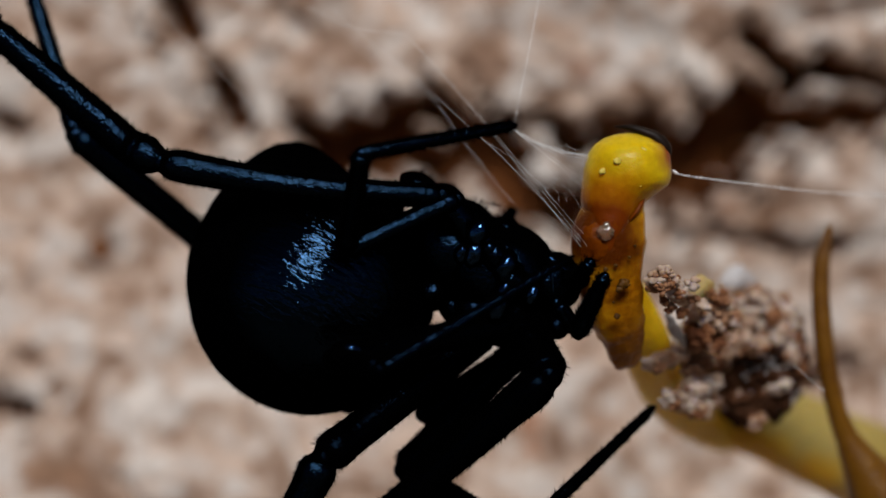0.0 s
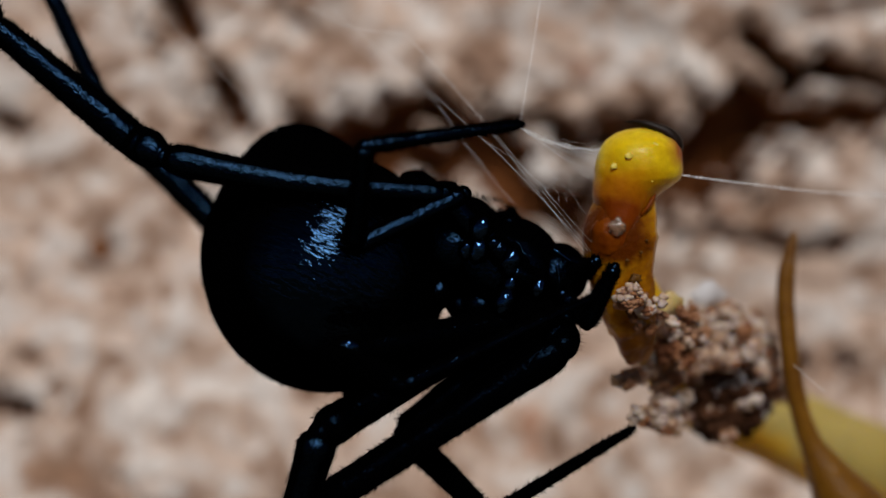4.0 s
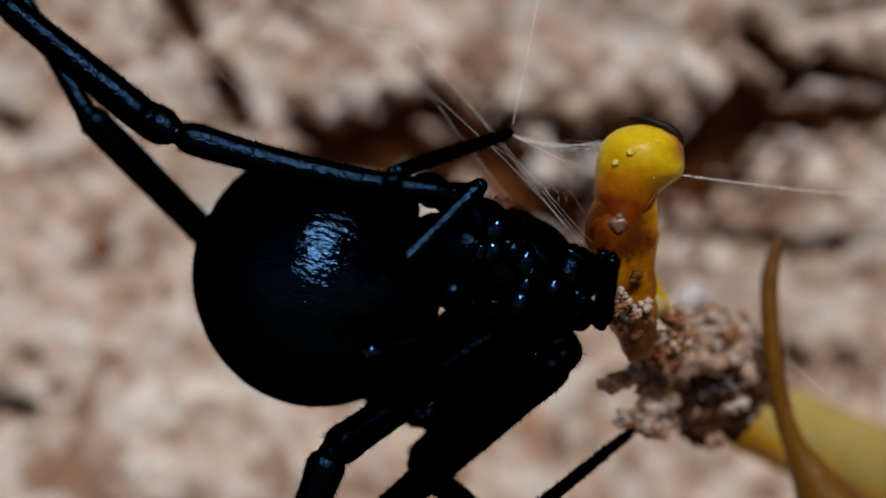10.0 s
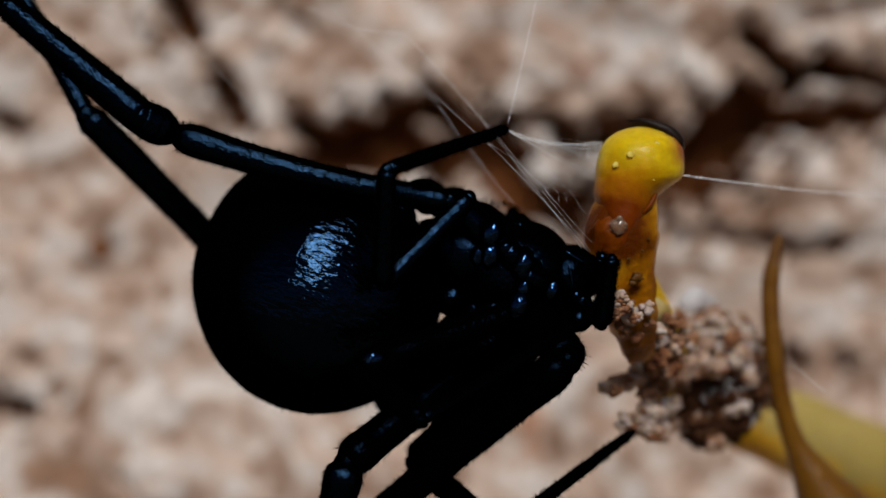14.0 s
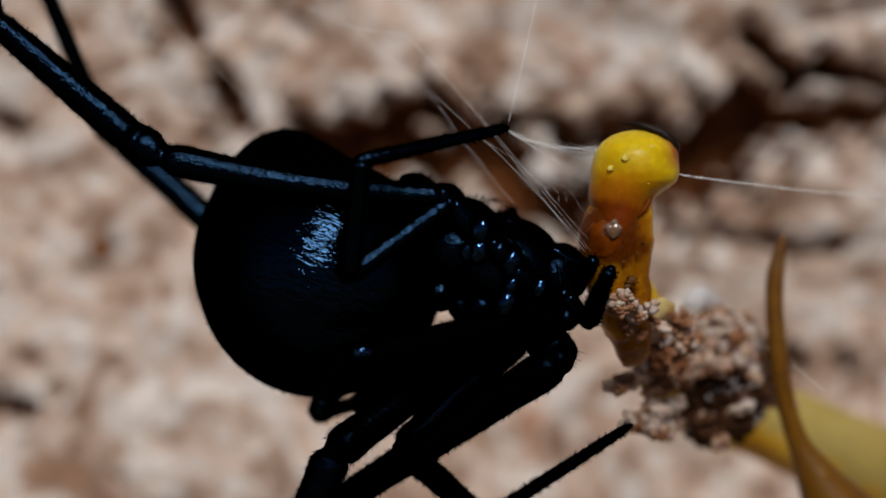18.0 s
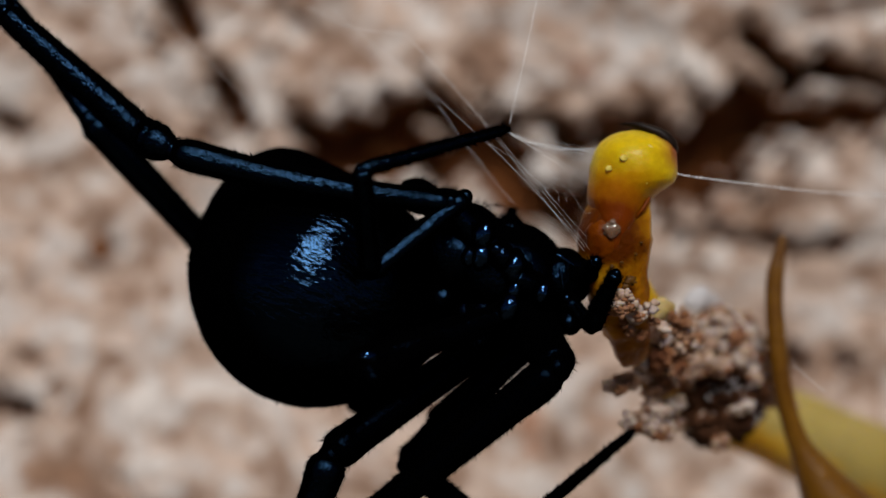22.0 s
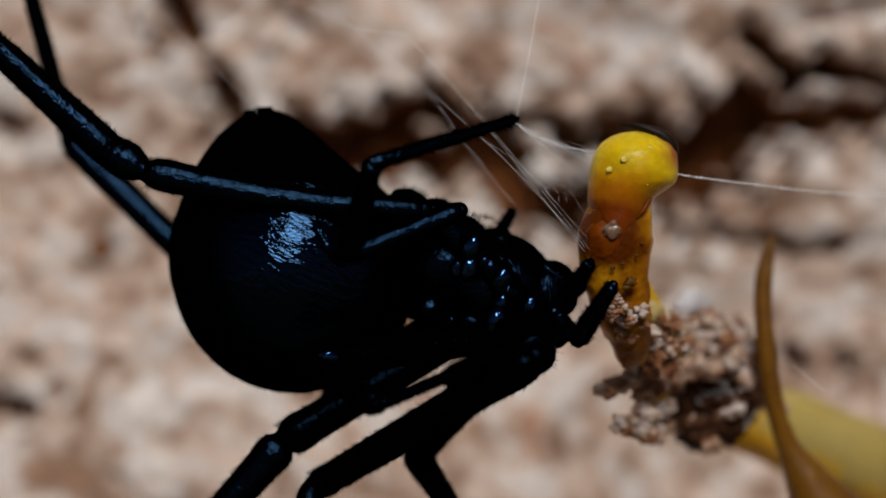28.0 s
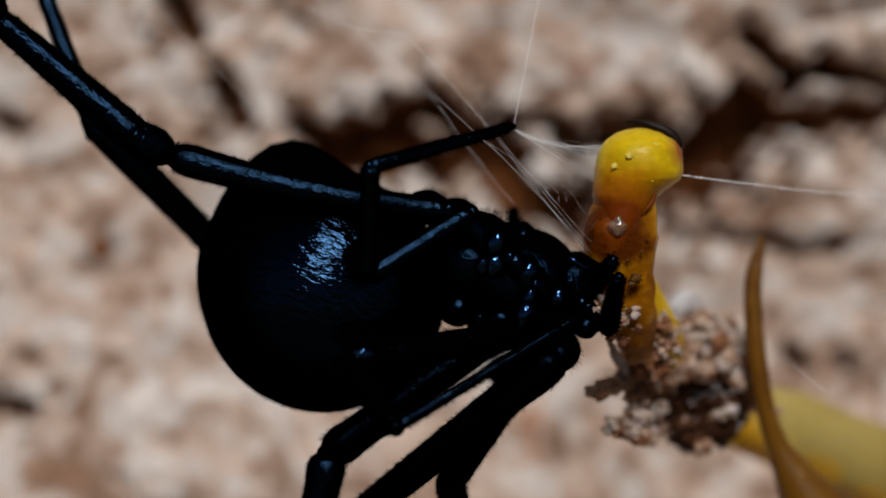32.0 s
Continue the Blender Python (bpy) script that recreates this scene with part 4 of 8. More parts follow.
for k in range(22):
    rng_ = random.Random(40 + k)
    end = rng_.random()
    a = Vector((2.88, -1, 5.21))
    b = Vector((6.95, -0.2, 4.53)).lerp(Vector((6.76, -0.2, 2.78)), end ** 2.2)
    way, lift = rng_.uniform(-1, 1), rng_.uniform(-0.34, -0.16)
    pts = []
    for q in range(15):
        u = q / 14
        mid = a.lerp(b, u) + Vector((0, 0, (lift + 0.2 * end) * math.sin(math.pi * u ** 0.7)))
        wave = 0.06 * noise.noise((u * 9, k * 1.7, 0)) + 0.10 * noise.noise((u * 3.1, k * 2.3, 4))
        pts.append(mid + Vector((0, 0.08 * way, (0.03 + 0.05 * u) * way + wave * (0 if q in (0, 14) else 1))))
    thread(pts, rng_.uniform(0.0025, 0.0065), "", 2, seed=k, bundle=silk_bundle)
for k in range(11):
    rng_ = random.Random(80 + k)
    a = Vector((3.72, -0.6, 4.08)) + Vector((rng_.uniform(0, 2.0), 0, rng_.uniform(-1.6, 0.4)))
    pts = [a]
    for _ in range(4):
        pts.append(pts[-1] + Vector((rng_.uniform(0.0, 0.4), rng_.uniform(-0.2, 0.2), rng_.uniform(-0.5, 0.15))))
    thread(pts, 0.0032, "curled loose wisp of silk", 0, seed=k)


def motions():
    walk(mover["spider"], [
        (0, pose(0.000326, 0, 0.001986, 0, 2.07, 0)), (1, pose(0.000039, 0, 0.002098, 0, 2.75, 0)), (2, pose(-0.000212, 0, 0.002217, 0, 2.15, 0)),
        (3, pose(0.00002, 0, 0.0023, 0, 0.46, 0)), (3.5, pose(0.000275, 0, 0.00208, 0, -0.74, 0)), (5.5, pose(0.000703, 0, 0.002214, 0, -0.97, 0)),
        (6, pose(0.001012, 0, 0.002187, 0, -0.48, 0)), (7, pose(0.000957, 0, 0.002236, 0, -0.18, 0)), (8, pose(0.001004, 0, 0.002335, 0, -0.94, 0)),
        (9, pose(0.001046, 0, 0.002061, 0, -1.99, 0)), (10, pose(0.00096, 0, 0.002051, 0, -1.4, 0)), (11, pose(0.000927, 0, 0.002138, 0, -0.5, 0)),
        (12, pose(0.000985, 0, 0.001968, 0, -1.37, 0)), (13, pose(0.001143, 0, 0.001932, 0, -2.74, 0)), (14, pose(0.000783, 0, 0.001837, 0, -3.52, 0)),
        (14.5, pose(0.00092, 0, 0.002126, 0, -2.4, 0)), (16.5, pose(-0.00128, 0, 0.002068, 0, -0.45, 0)), (17, pose(0.000081, 0, 0.002001, 0, -0.89, 0)),
        (18, pose(0.000373, 0, 0.002022, 0, -2.05, 0)), (19, pose(0.000427, 0, 0.001644, 0, -2.46, 0)), (20, pose(0.000576, 0, 0.001673, 0, -2.89, 0)),
        (21, pose(0.000671, 0, 0.00167, 0, -2.95, 0)), (22, pose(0.000466, 0, 0.001809, 0, -2.25, 0)), (23, pose(0.000167, 0, 0.00234, 0, -2.19, 0)),
        (24, pose(0.000205, 0, 0.002587, 0, -2.83, 0)), (25, pose(0.000597, 0, 0.002922, 0, -2.32, 0)), (25.5, pose(0.000555, 0, 0.003043, 0, -1.21, 0)),
        (27.5, pose(-0.000561, 0, 0.001131, 0, -0.49, 0)), (28, pose(0.000003, 0, 0.00135, 0, -1.23, 0)), (28.4, pose(0.000144, 0, 0.001644, 0, -1.38, 0)),
        (29, pose(-0.00005, 0, 0.001729, 0, 0.57, 0)), (30, pose(0.000498, 0, 0.001917, 0, -0.33, 0)), (31, pose(0.000132, 0, 0.001406, 0, -4.58, 0)),
        (31.6, pose(0.000117, 0, 0.001173, 0, -6.55, 0)), (32, pose(0.000914, 0, 0.001399, 0, -5.26, 0)),
    ])
    walk(limb["A0"], [
        (0, pose(-0.000415, -0.003208, 0.000203, -89.74, -4.71, 177.41)), (1, pose(-0.000325, -0.00321, 0.000202, -89.8, -3.48, 177.48)), (2, pose(-0.000283, -0.003211, 0.000209, -89.88, -2.09, 177.77)),
        (3, pose(-0.000271, -0.003211, 0.000189, -89.76, -4.66, 177.62)), (3.5, pose(-0.00038, -0.003209, 0.000183, -89.6, -7.6, 177.38)), (5.5, pose(-0.000375, -0.003209, 0.000175, -89.52, -8.95, 177.19)),
        (6, pose(-0.000686, -0.0032, 0.000231, -89.54, -8.55, 177.21)), (7, pose(-0.000546, -0.003204, 0.000207, -89.54, -8.45, 177.16)), (8, pose(-0.00053, -0.003204, 0.000201, -89.48, -9.49, 177.12)),
        (9, pose(-0.000866, -0.003196, 0.000269, -89.39, -11.08, 177.09)), (10, pose(-0.000577, -0.003203, 0.0002, -89.13, -13.88, 176.57)), (11, pose(-0.000646, -0.003201, 0.000219, -89.17, -13.1, 176.58)),
        (12, pose(-0.000694, -0.0032, 0.000231, -88.95, -15.67, 176.33)), (13, pose(-0.000722, -0.003199, 0.000241, -88.79, -17.74, 176.2)), (14, pose(-0.000545, -0.003204, 0.000182, -88.87, -17.16, 176.37)),
        (14.5, pose(-0.000707, -0.0032, 0.000235, -89.01, -15.58, 176.48)), (16.5, pose(-0.00022, -0.003213, 0.000189, -89.81, -3.96, 177.89)), (17, pose(-0.00038, -0.003209, 0.000186, -89.64, -7.19, 177.47)),
        (18, pose(-0.000413, -0.003208, 0.000176, -89.47, -9.98, 177.22)), (19, pose(-0.000766, -0.003198, 0.000248, -89.41, -11.08, 177.17)), (20, pose(-0.000391, -0.003208, 0.000148, -89.14, -14.13, 176.71)),
        (21, pose(-0.000289, -0.003211, 0.000118, -89.11, -14.46, 176.64)), (22, pose(-0.000214, -0.003213, 0.000111, -89.23, -12.93, 176.77)), (23, pose(-0.000583, -0.003203, 0.000215, -89.63, -7.8, 177.59)),
        (24, pose(-0.000513, -0.003205, 0.000203, -89.64, -7.86, 177.65)), (25, pose(-0.000437, -0.003207, 0.000194, -89.67, -7.21, 177.65)), (25.5, pose(-0.000341, -0.00321, 0.000183, -89.68, -6.67, 177.55)),
        (27.5, pose(-0.000535, -0.003204, 0.000201, -89.47, -9.76, 177.13)), (28, pose(-0.000819, -0.003197, 0.000255, -89.52, -9.32, 177.3)), (28.4, pose(-0.000481, -0.003206, 0.000188, -89.43, -10.42, 177.1)),
        (29, pose(-0.000407, -0.003208, 0.000187, -89.58, -7.74, 177.21)), (30, pose(-0.000337, -0.00321, 0.000163, -89.45, -9.71, 177)), (31, pose(-0.000278, -0.003212, 0.000107, -89.09, -15.37, 176.76)),
        (31.6, pose(-0.000413, -0.003208, 0.000135, -88.95, -17.68, 176.7)), (32, pose(-0.000721, -0.003199, 0.00024, -89.01, -16.59, 176.69)),
    ])
    walk(limb["A1"], [
        (0, pose(0.011664, 0, 0, 3.99, 23.36, -18.52)), (1, pose(0.011664, 0, 0, 3.52, 20.93, -20.23)), (2, pose(0.011664, 0, 0, 5.24, 30.29, -22.92)),
        (3, pose(0.011664, 0, 0, 5.14, 29.66, -22.91)), (3.5, pose(0.011664, 0, 0, 4.63, 26.76, -21.28)), (5.5, pose(0.011664, 0, 0, 4.11, 23.84, -18.52)),
        (6, pose(0.011664, 0, 0, 4.2, 24.42, -17.71)), (7, pose(0.011664, 0, 0, 3.98, 23.2, -17.2)), (8, pose(0.011664, 0, 0, 3.98, 23.15, -16.97)),
        (9, pose(0.011664, 0, 0, 3.48, 20.57, -17.52)), (10, pose(0.011664, 0, 0, 3.16, 18.68, -13.99)), (11, pose(0.011664, 0, 0, 2.59, 15.82, -13.25)),
        (12, pose(0.011664, 0, 0, -1.35, -35.21, -10.84)), (13, pose(0.011664, 0, 0, -1.77, -32.73, -10.46)), (14, pose(0.011664, 0, 0, -1, -36.67, -14.1)),
        (14.5, pose(0.011664, 0, 0, 3.33, 19.8, -11.9)), (16.5, pose(0.011664, 0, 0, 3, 18.89, -26.65)), (17, pose(0.011664, 0, 0, 3.23, 19.49, -23.32)),
        (18, pose(0.011664, 0, 0, 3.09, 18.49, -22.5)), (19, pose(0.011664, 0, 0, 3.6, 21.2, -18.89)), (20, pose(0.011664, 0, 0, 3.47, 20.22, -15.37)),
        (21, pose(0.011664, 0, 0, -1.02, -33.74, -18.72)), (22, pose(0.011664, 0, 0, 3.38, 19.64, -16.64)), (23, pose(0.011664, 0, 0, 4.17, 24.62, -19.99)),
        (24, pose(0.011664, 0, 0, 3.36, 20.43, -22.18)), (25, pose(0.011664, 0, 0, -1.16, -33.37, -27.34)), (25.5, pose(0.011664, 0, 0, 2.46, 16.06, -24.42)),
        (27.5, pose(0.011664, 0, 0, -0.58, -34.93, -27.88)), (28, pose(0.011664, 0, 0, 2.31, 14.94, -20.52)), (28.4, pose(0.011664, 0, 0, -0.81, -34.64, -20.76)),
        (29, pose(0.011664, 0, 0, 2.92, 17.56, -22.76)), (30, pose(0.011664, 0, 0, -1.41, -32.74, -18.74)), (31, pose(0.011664, 0, 0, -1.19, -33.55, -19.82)),
        (31.6, pose(0.011664, 0, 0, -0.5, -35.94, -21.17)), (32, pose(0.011664, 0, 0, -1.35, -33.1, -17.77)),
    ])
    walk(limb["A2"], [
        (0, pose(0.013252, -0.000532, -0.000723, 1.15, -2.12, -34.19)), (1, pose(0.013263, -0.000589, -0.000652, 1.12, -2, -34.52)), (2, pose(0.013115, -0.000613, -0.00092, 1.07, -2.58, -37.41)),
        (3, pose(0.013124, -0.000617, -0.000903, 1.09, -2.36, -35.23)), (3.5, pose(0.013182, -0.000591, -0.000821, 1.1, -2.14, -32.37)), (5.5, pose(0.013246, -0.00053, -0.000737, 1.18, -2.4, -32.04)),
        (6, pose(0.013246, -0.000505, -0.000754, 1.16, -2.55, -31.78)), (7, pose(0.013266, -0.000496, -0.000719, 1.15, -2.22, -31.09)), (8, pose(0.013268, -0.00049, -0.000717, 1.14, -2.24, -30.33)),
        (9, pose(0.013292, -0.000514, -0.000641, 1.18, -2.29, -31.15)), (10, pose(0.013341, -0.000418, -0.000584, 1.19, -2.69, -26.69)), (11, pose(0.013372, -0.000402, -0.000497, 1.17, -2.37, -26.83)),
        (12, pose(0.013128, -0.00028, 0.001052, 1.01, 0.86, -24.54)), (13, pose(0.013173, -0.000279, 0.000986, 0.89, 0.85, -24.13)), (14, pose(0.013083, -0.000356, 0.001089, 1.09, 0.88, -25.94)),
        (14.5, pose(0.013343, -0.000354, -0.000618, 1.09, -2.6, -24.36)), (16.5, pose(0.013206, -0.000774, -0.000591, 1.11, -2.06, -41.54)), (17, pose(0.013243, -0.000681, -0.000609, 1.17, -1.99, -36.1)),
        (18, pose(0.013262, -0.000662, -0.000578, 1.06, -1.13, -32.71)), (19, pose(0.013273, -0.000551, -0.00066, 1.29, -2.4, -34.62)), (20, pose(0.013314, -0.000454, -0.00063, 1.28, -2.73, -30.02)),
        (21, pose(0.013101, -0.000487, 0.001013, 0.98, 1.37, -29.02)), (22, pose(0.01331, -0.000492, -0.000613, 1.29, -2.28, -31.13)), (23, pose(0.013222, -0.000567, -0.00076, 1.11, -1.86, -36.26)),
        (24, pose(0.013247, -0.000645, -0.000637, 1.04, -1.24, -36.39)), (25, pose(0.013017, -0.0007, 0.001003, 0.69, 2.73, -34.29)), (25.5, pose(0.01326, -0.000725, -0.000505, 1, -0.75, -34.74)),
        (27.5, pose(0.012986, -0.000699, 0.001044, 1.02, 1.27, -32.88)), (28, pose(0.013315, -0.000618, -0.00047, 1.16, -1.61, -34.41)), (28.4, pose(0.013067, -0.000532, 0.001037, 0.88, 2.14, -27.32)),
        (29, pose(0.013268, -0.000673, -0.00055, 1.15, -1.69, -33.08)), (30, pose(0.013117, -0.000493, 0.000986, 0.95, 0.85, -30.75)), (31, pose(0.013094, -0.000515, 0.001008, 1.02, 0.72, -29.58)),
        (31.6, pose(0.013041, -0.000533, 0.00107, 1.04, 1.45, -27.6)), (32, pose(0.013119, -0.000466, 0.000996, 1.17, 0.89, -28.92)),
    ])
    walk(limb["A3"], [
        (0, pose(0.019461, -0.00475, -0.000446, 2.35, 14.98, -65.64)), (1, pose(0.019448, -0.004844, -0.000389, 2.3, 15.1, -66.13)), (2, pose(0.019076, -0.005172, -0.000582, 2.08, 15.26, -68.18)),
        (3, pose(0.019255, -0.004946, -0.000594, 2.19, 15.07, -67.32)), (3.5, pose(0.019522, -0.00461, -0.00054, 2.37, 14.87, -65.54)), (5.5, pose(0.019608, -0.004512, -0.000423, 2.51, 14.72, -64.46)),
        (6, pose(0.019626, -0.004458, -0.00042, 2.48, 14.71, -64.39)), (7, pose(0.019694, -0.004372, -0.000427, 2.52, 14.63, -64.19)), (8, pose(0.019747, -0.00428, -0.000423, 2.56, 14.6, -63.91)),
        (9, pose(0.019716, -0.004397, -0.000341, 2.56, 14.6, -63.32)), (10, pose(0.020045, -0.003788, -0.000232, 2.89, 14.02, -59.96)), (11, pose(0.02007, -0.003789, -0.000187, 2.88, 14, -59.82)),
        (12, pose(0.01996, -0.0034, 0.000939, 3.04, 14.88, -57.89)), (13, pose(0.020028, -0.003349, 0.000875, 3.08, 14.68, -57.21)), (14, pose(0.019837, -0.003642, 0.000974, 3.03, 15.06, -58.53)),
        (14.5, pose(0.02018, -0.003449, -0.000278, 2.9, 13.83, -59.25)), (16.5, pose(0.018826, -0.005752, -0.000321, 1.95, 15.52, -68.77)), (17, pose(0.019309, -0.005104, -0.000347, 2.28, 15.12, -66.07)),
        (18, pose(0.019581, -0.004721, -0.000431, 2.44, 14.7, -64.48)), (19, pose(0.019449, -0.004815, -0.000345, 2.48, 14.74, -63.77)), (20, pose(0.019811, -0.004208, -0.000273, 2.79, 14.31, -61.17)),
        (21, pose(0.019667, -0.00413, 0.000833, 2.88, 15.4, -60.66)), (22, pose(0.019735, -0.004372, -0.000314, 2.75, 14.32, -61.75)), (23, pose(0.019277, -0.005007, -0.000515, 2.17, 15.02, -66.83)),
        (24, pose(0.019292, -0.005101, -0.000474, 2.13, 15.12, -67.39)), (25, pose(0.019217, -0.004927, 0.000645, 2.16, 16.23, -67.36)), (25.5, pose(0.019433, -0.005005, -0.000406, 2.21, 14.96, -67.05)),
        (27.5, pose(0.019293, -0.004776, 0.000877, 2.56, 15.94, -62.68)), (28, pose(0.019509, -0.004862, -0.00026, 2.38, 14.98, -64.18)), (28.4, pose(0.019737, -0.003977, 0.000756, 2.6, 15.92, -62.93)),
        (29, pose(0.019559, -0.004771, -0.000329, 2.46, 14.77, -64.04)), (30, pose(0.019572, -0.004334, 0.000875, 2.65, 15.83, -62.72)), (31, pose(0.019626, -0.004224, 0.000914, 2.78, 15.71, -61.23)),
        (31.6, pose(0.019696, -0.004013, 0.00088, 2.81, 15.7, -60.83)), (32, pose(0.019694, -0.004098, 0.00088, 2.82, 15.57, -60.76)),
    ])
    walk(limb["B0"], [
        (0, pose(-0.000493, 0.003, -0.001234, -100.12, 14.15, 144.25)), (1, pose(-0.000493, 0.003, -0.001234, -100.21, 16.17, 145.42)), (2, pose(-0.000493, 0.003, -0.001234, -95.82, 8.98, 146.2)),
        (3, pose(-0.000493, 0.003, -0.001234, -98.76, 12.06, 137.75)), (3.5, pose(-0.000493, 0.003, -0.001234, -98.69, 11.09, 141.53)), (5.5, pose(-0.000493, 0.003, -0.001234, -93.72, 6.89, 151.57)),
        (6, pose(-0.000493, 0.003, -0.001234, -96.72, 9.45, 142.94)), (7, pose(-0.000493, 0.003, -0.001234, -95.84, 9.78, 144.07)), (8, pose(-0.000493, 0.003, -0.001234, -96.27, 10.27, 144.93)),
        (9, pose(-0.000493, 0.003, -0.001234, -95.93, 9.48, 152.15)), (10, pose(-0.000493, 0.003, -0.001234, -96.89, 10.56, 152.87)), (11, pose(-0.000493, 0.003, -0.001234, -95.62, 12.05, 157.37)),
        (12, pose(-0.000493, 0.003, -0.001234, -95.18, 9.53, 157.84)), (13, pose(-0.000493, 0.003, -0.001234, -93.79, 8.57, 158.14)), (14, pose(-0.000493, 0.003, -0.001234, -94.57, 7.55, 152.03)),
        (14.5, pose(-0.000493, 0.003, -0.001234, -94.48, 12.41, 159.99)), (16.5, pose(-0.000493, 0.003, -0.001234, -91.87, 5.29, 153.81)), (17, pose(-0.000493, 0.003, -0.001234, -97.21, 9.45, 143.66)),
        (18, pose(-0.000493, 0.003, -0.001234, -94.72, 7.72, 142.68)), (19, pose(-0.000493, 0.003, -0.001234, -94.83, 10.17, 143.74)), (20, pose(-0.000493, 0.003, -0.001234, -93.75, 7.98, 149.22)),
        (21, pose(-0.000493, 0.003, -0.001234, -95.49, 9.39, 151.72)), (22, pose(-0.000493, 0.003, -0.001234, -97.42, 11.16, 149.92)), (23, pose(-0.000493, 0.003, -0.001234, -97.96, 12.75, 142.17)),
        (24, pose(-0.000493, 0.003, -0.001234, -92.98, 5.01, 138.77)), (25, pose(-0.000493, 0.003, -0.001234, -92.63, 6.08, 138.55)), (25.5, pose(-0.000493, 0.003, -0.001234, -99.54, 12.05, 133.57)),
        (27.5, pose(-0.000493, 0.003, -0.001234, -94.24, 12.42, 156.97)), (28, pose(-0.000493, 0.003, -0.001234, -95.68, 12.3, 151.78)), (28.4, pose(-0.000493, 0.003, -0.001234, -93.12, 10.17, 162.83)),
        (29, pose(-0.000493, 0.003, -0.001234, -98.13, 15.59, 148.42)), (30, pose(-0.000493, 0.003, -0.001234, -97.21, 16, 157.49)), (31, pose(-0.000493, 0.003, -0.001234, -94.67, 8.16, 146.96)),
        (31.6, pose(-0.000493, 0.003, -0.001234, -88.79, -2.13, 150.4)), (32, pose(-0.000493, 0.003, -0.001234, -93.25, 4.98, 150.81)),
    ])
    walk(limb["B1"], [
        (0, pose(0.010647, 0, 0, 38.26, -40.32, -78.49)), (1, pose(0.010647, 0, 0, 27.34, -8.26, -55.98)), (2, pose(0.010647, 0, 0, 27.34, 9.83, -44.96)),
        (3, pose(0.010647, 0, 0, 33.54, -7.04, -57.14)), (3.5, pose(0.01008, 0, 0, 35.54, -24.58, -70.45)), (5.5, pose(0.01008, 0, 0, 20.37, -0.06, -43.84)),
        (6, pose(0.010647, 0, 0, 27.58, -12.16, -49.72)), (7, pose(0.010647, 0, 0, 26.4, -10.25, -49.54)), (8, pose(0.010647, 0, 0, 26.93, -11.23, -52.71)),
        (9, pose(0.010647, 0, 0, 30.83, -38.55, -74.96)), (10, pose(0.010647, 0, 0, 30.25, -36.55, -77.2)), (11, pose(0.010647, 0, 0, 25.84, -36.27, -76.69)),
        (12, pose(0.010647, 0, 0, 24.59, -36.57, -74.39)), (13, pose(0.010647, 0, 0, 24.77, -37.42, -73.89)), (14, pose(0.010647, 0, 0, 31.17, -37.97, -76.72)),
        (14.5, pose(0.01008, 0, 0, 18.12, -16.16, -67.15)), (16.5, pose(0.010647, 0, 0, 21.75, 21.41, -44.08)), (17, pose(0.010647, 0, 0, 39.8, -37.24, -83.1)),
        (18, pose(0.010647, 0, 0, 29.44, -6.07, -50.22)), (19, pose(0.010647, 0, 0, 29.61, -9.79, -59.27)), (20, pose(0.010647, 0, 0, 24.96, -5.98, -56.18)),
        (21, pose(0.010647, 0, 0, 31.08, -36.25, -79.79)), (22, pose(0.010647, 0, 0, 32.97, -34.91, -82.13)), (23, pose(0.010647, 0, 0, 41.5, -33.9, -89.83)),
        (24, pose(0.010647, 0, 0, 31.17, -6.48, -47.77)), (25, pose(0.010647, 0, 0, 29.56, -4.31, -47.61)), (25.5, pose(0.010647, 0, 0, 50.35, -36.77, -90.41)),
        (27.5, pose(0.010647, 0, 0, 18.42, 9.14, -55.36)), (28, pose(0.010647, 0, 0, 22.86, -1.03, -55.51)), (28.4, pose(0.01008, 0, 0, 13.78, 8.29, -50.98)),
        (29, pose(0.010647, 0, 0, 25.76, -4.79, -59)), (30, pose(0.010647, 0, 0, 24.62, -34.51, -80.05)), (31, pose(0.010647, 0, 0, 35.89, -39.47, -79.05)),
        (31.6, pose(0.01008, 0, 0, 20.27, -2.85, -41.58)), (32, pose(0.010647, 0, 0, 33.33, -38.6, -76.05)),
    ])
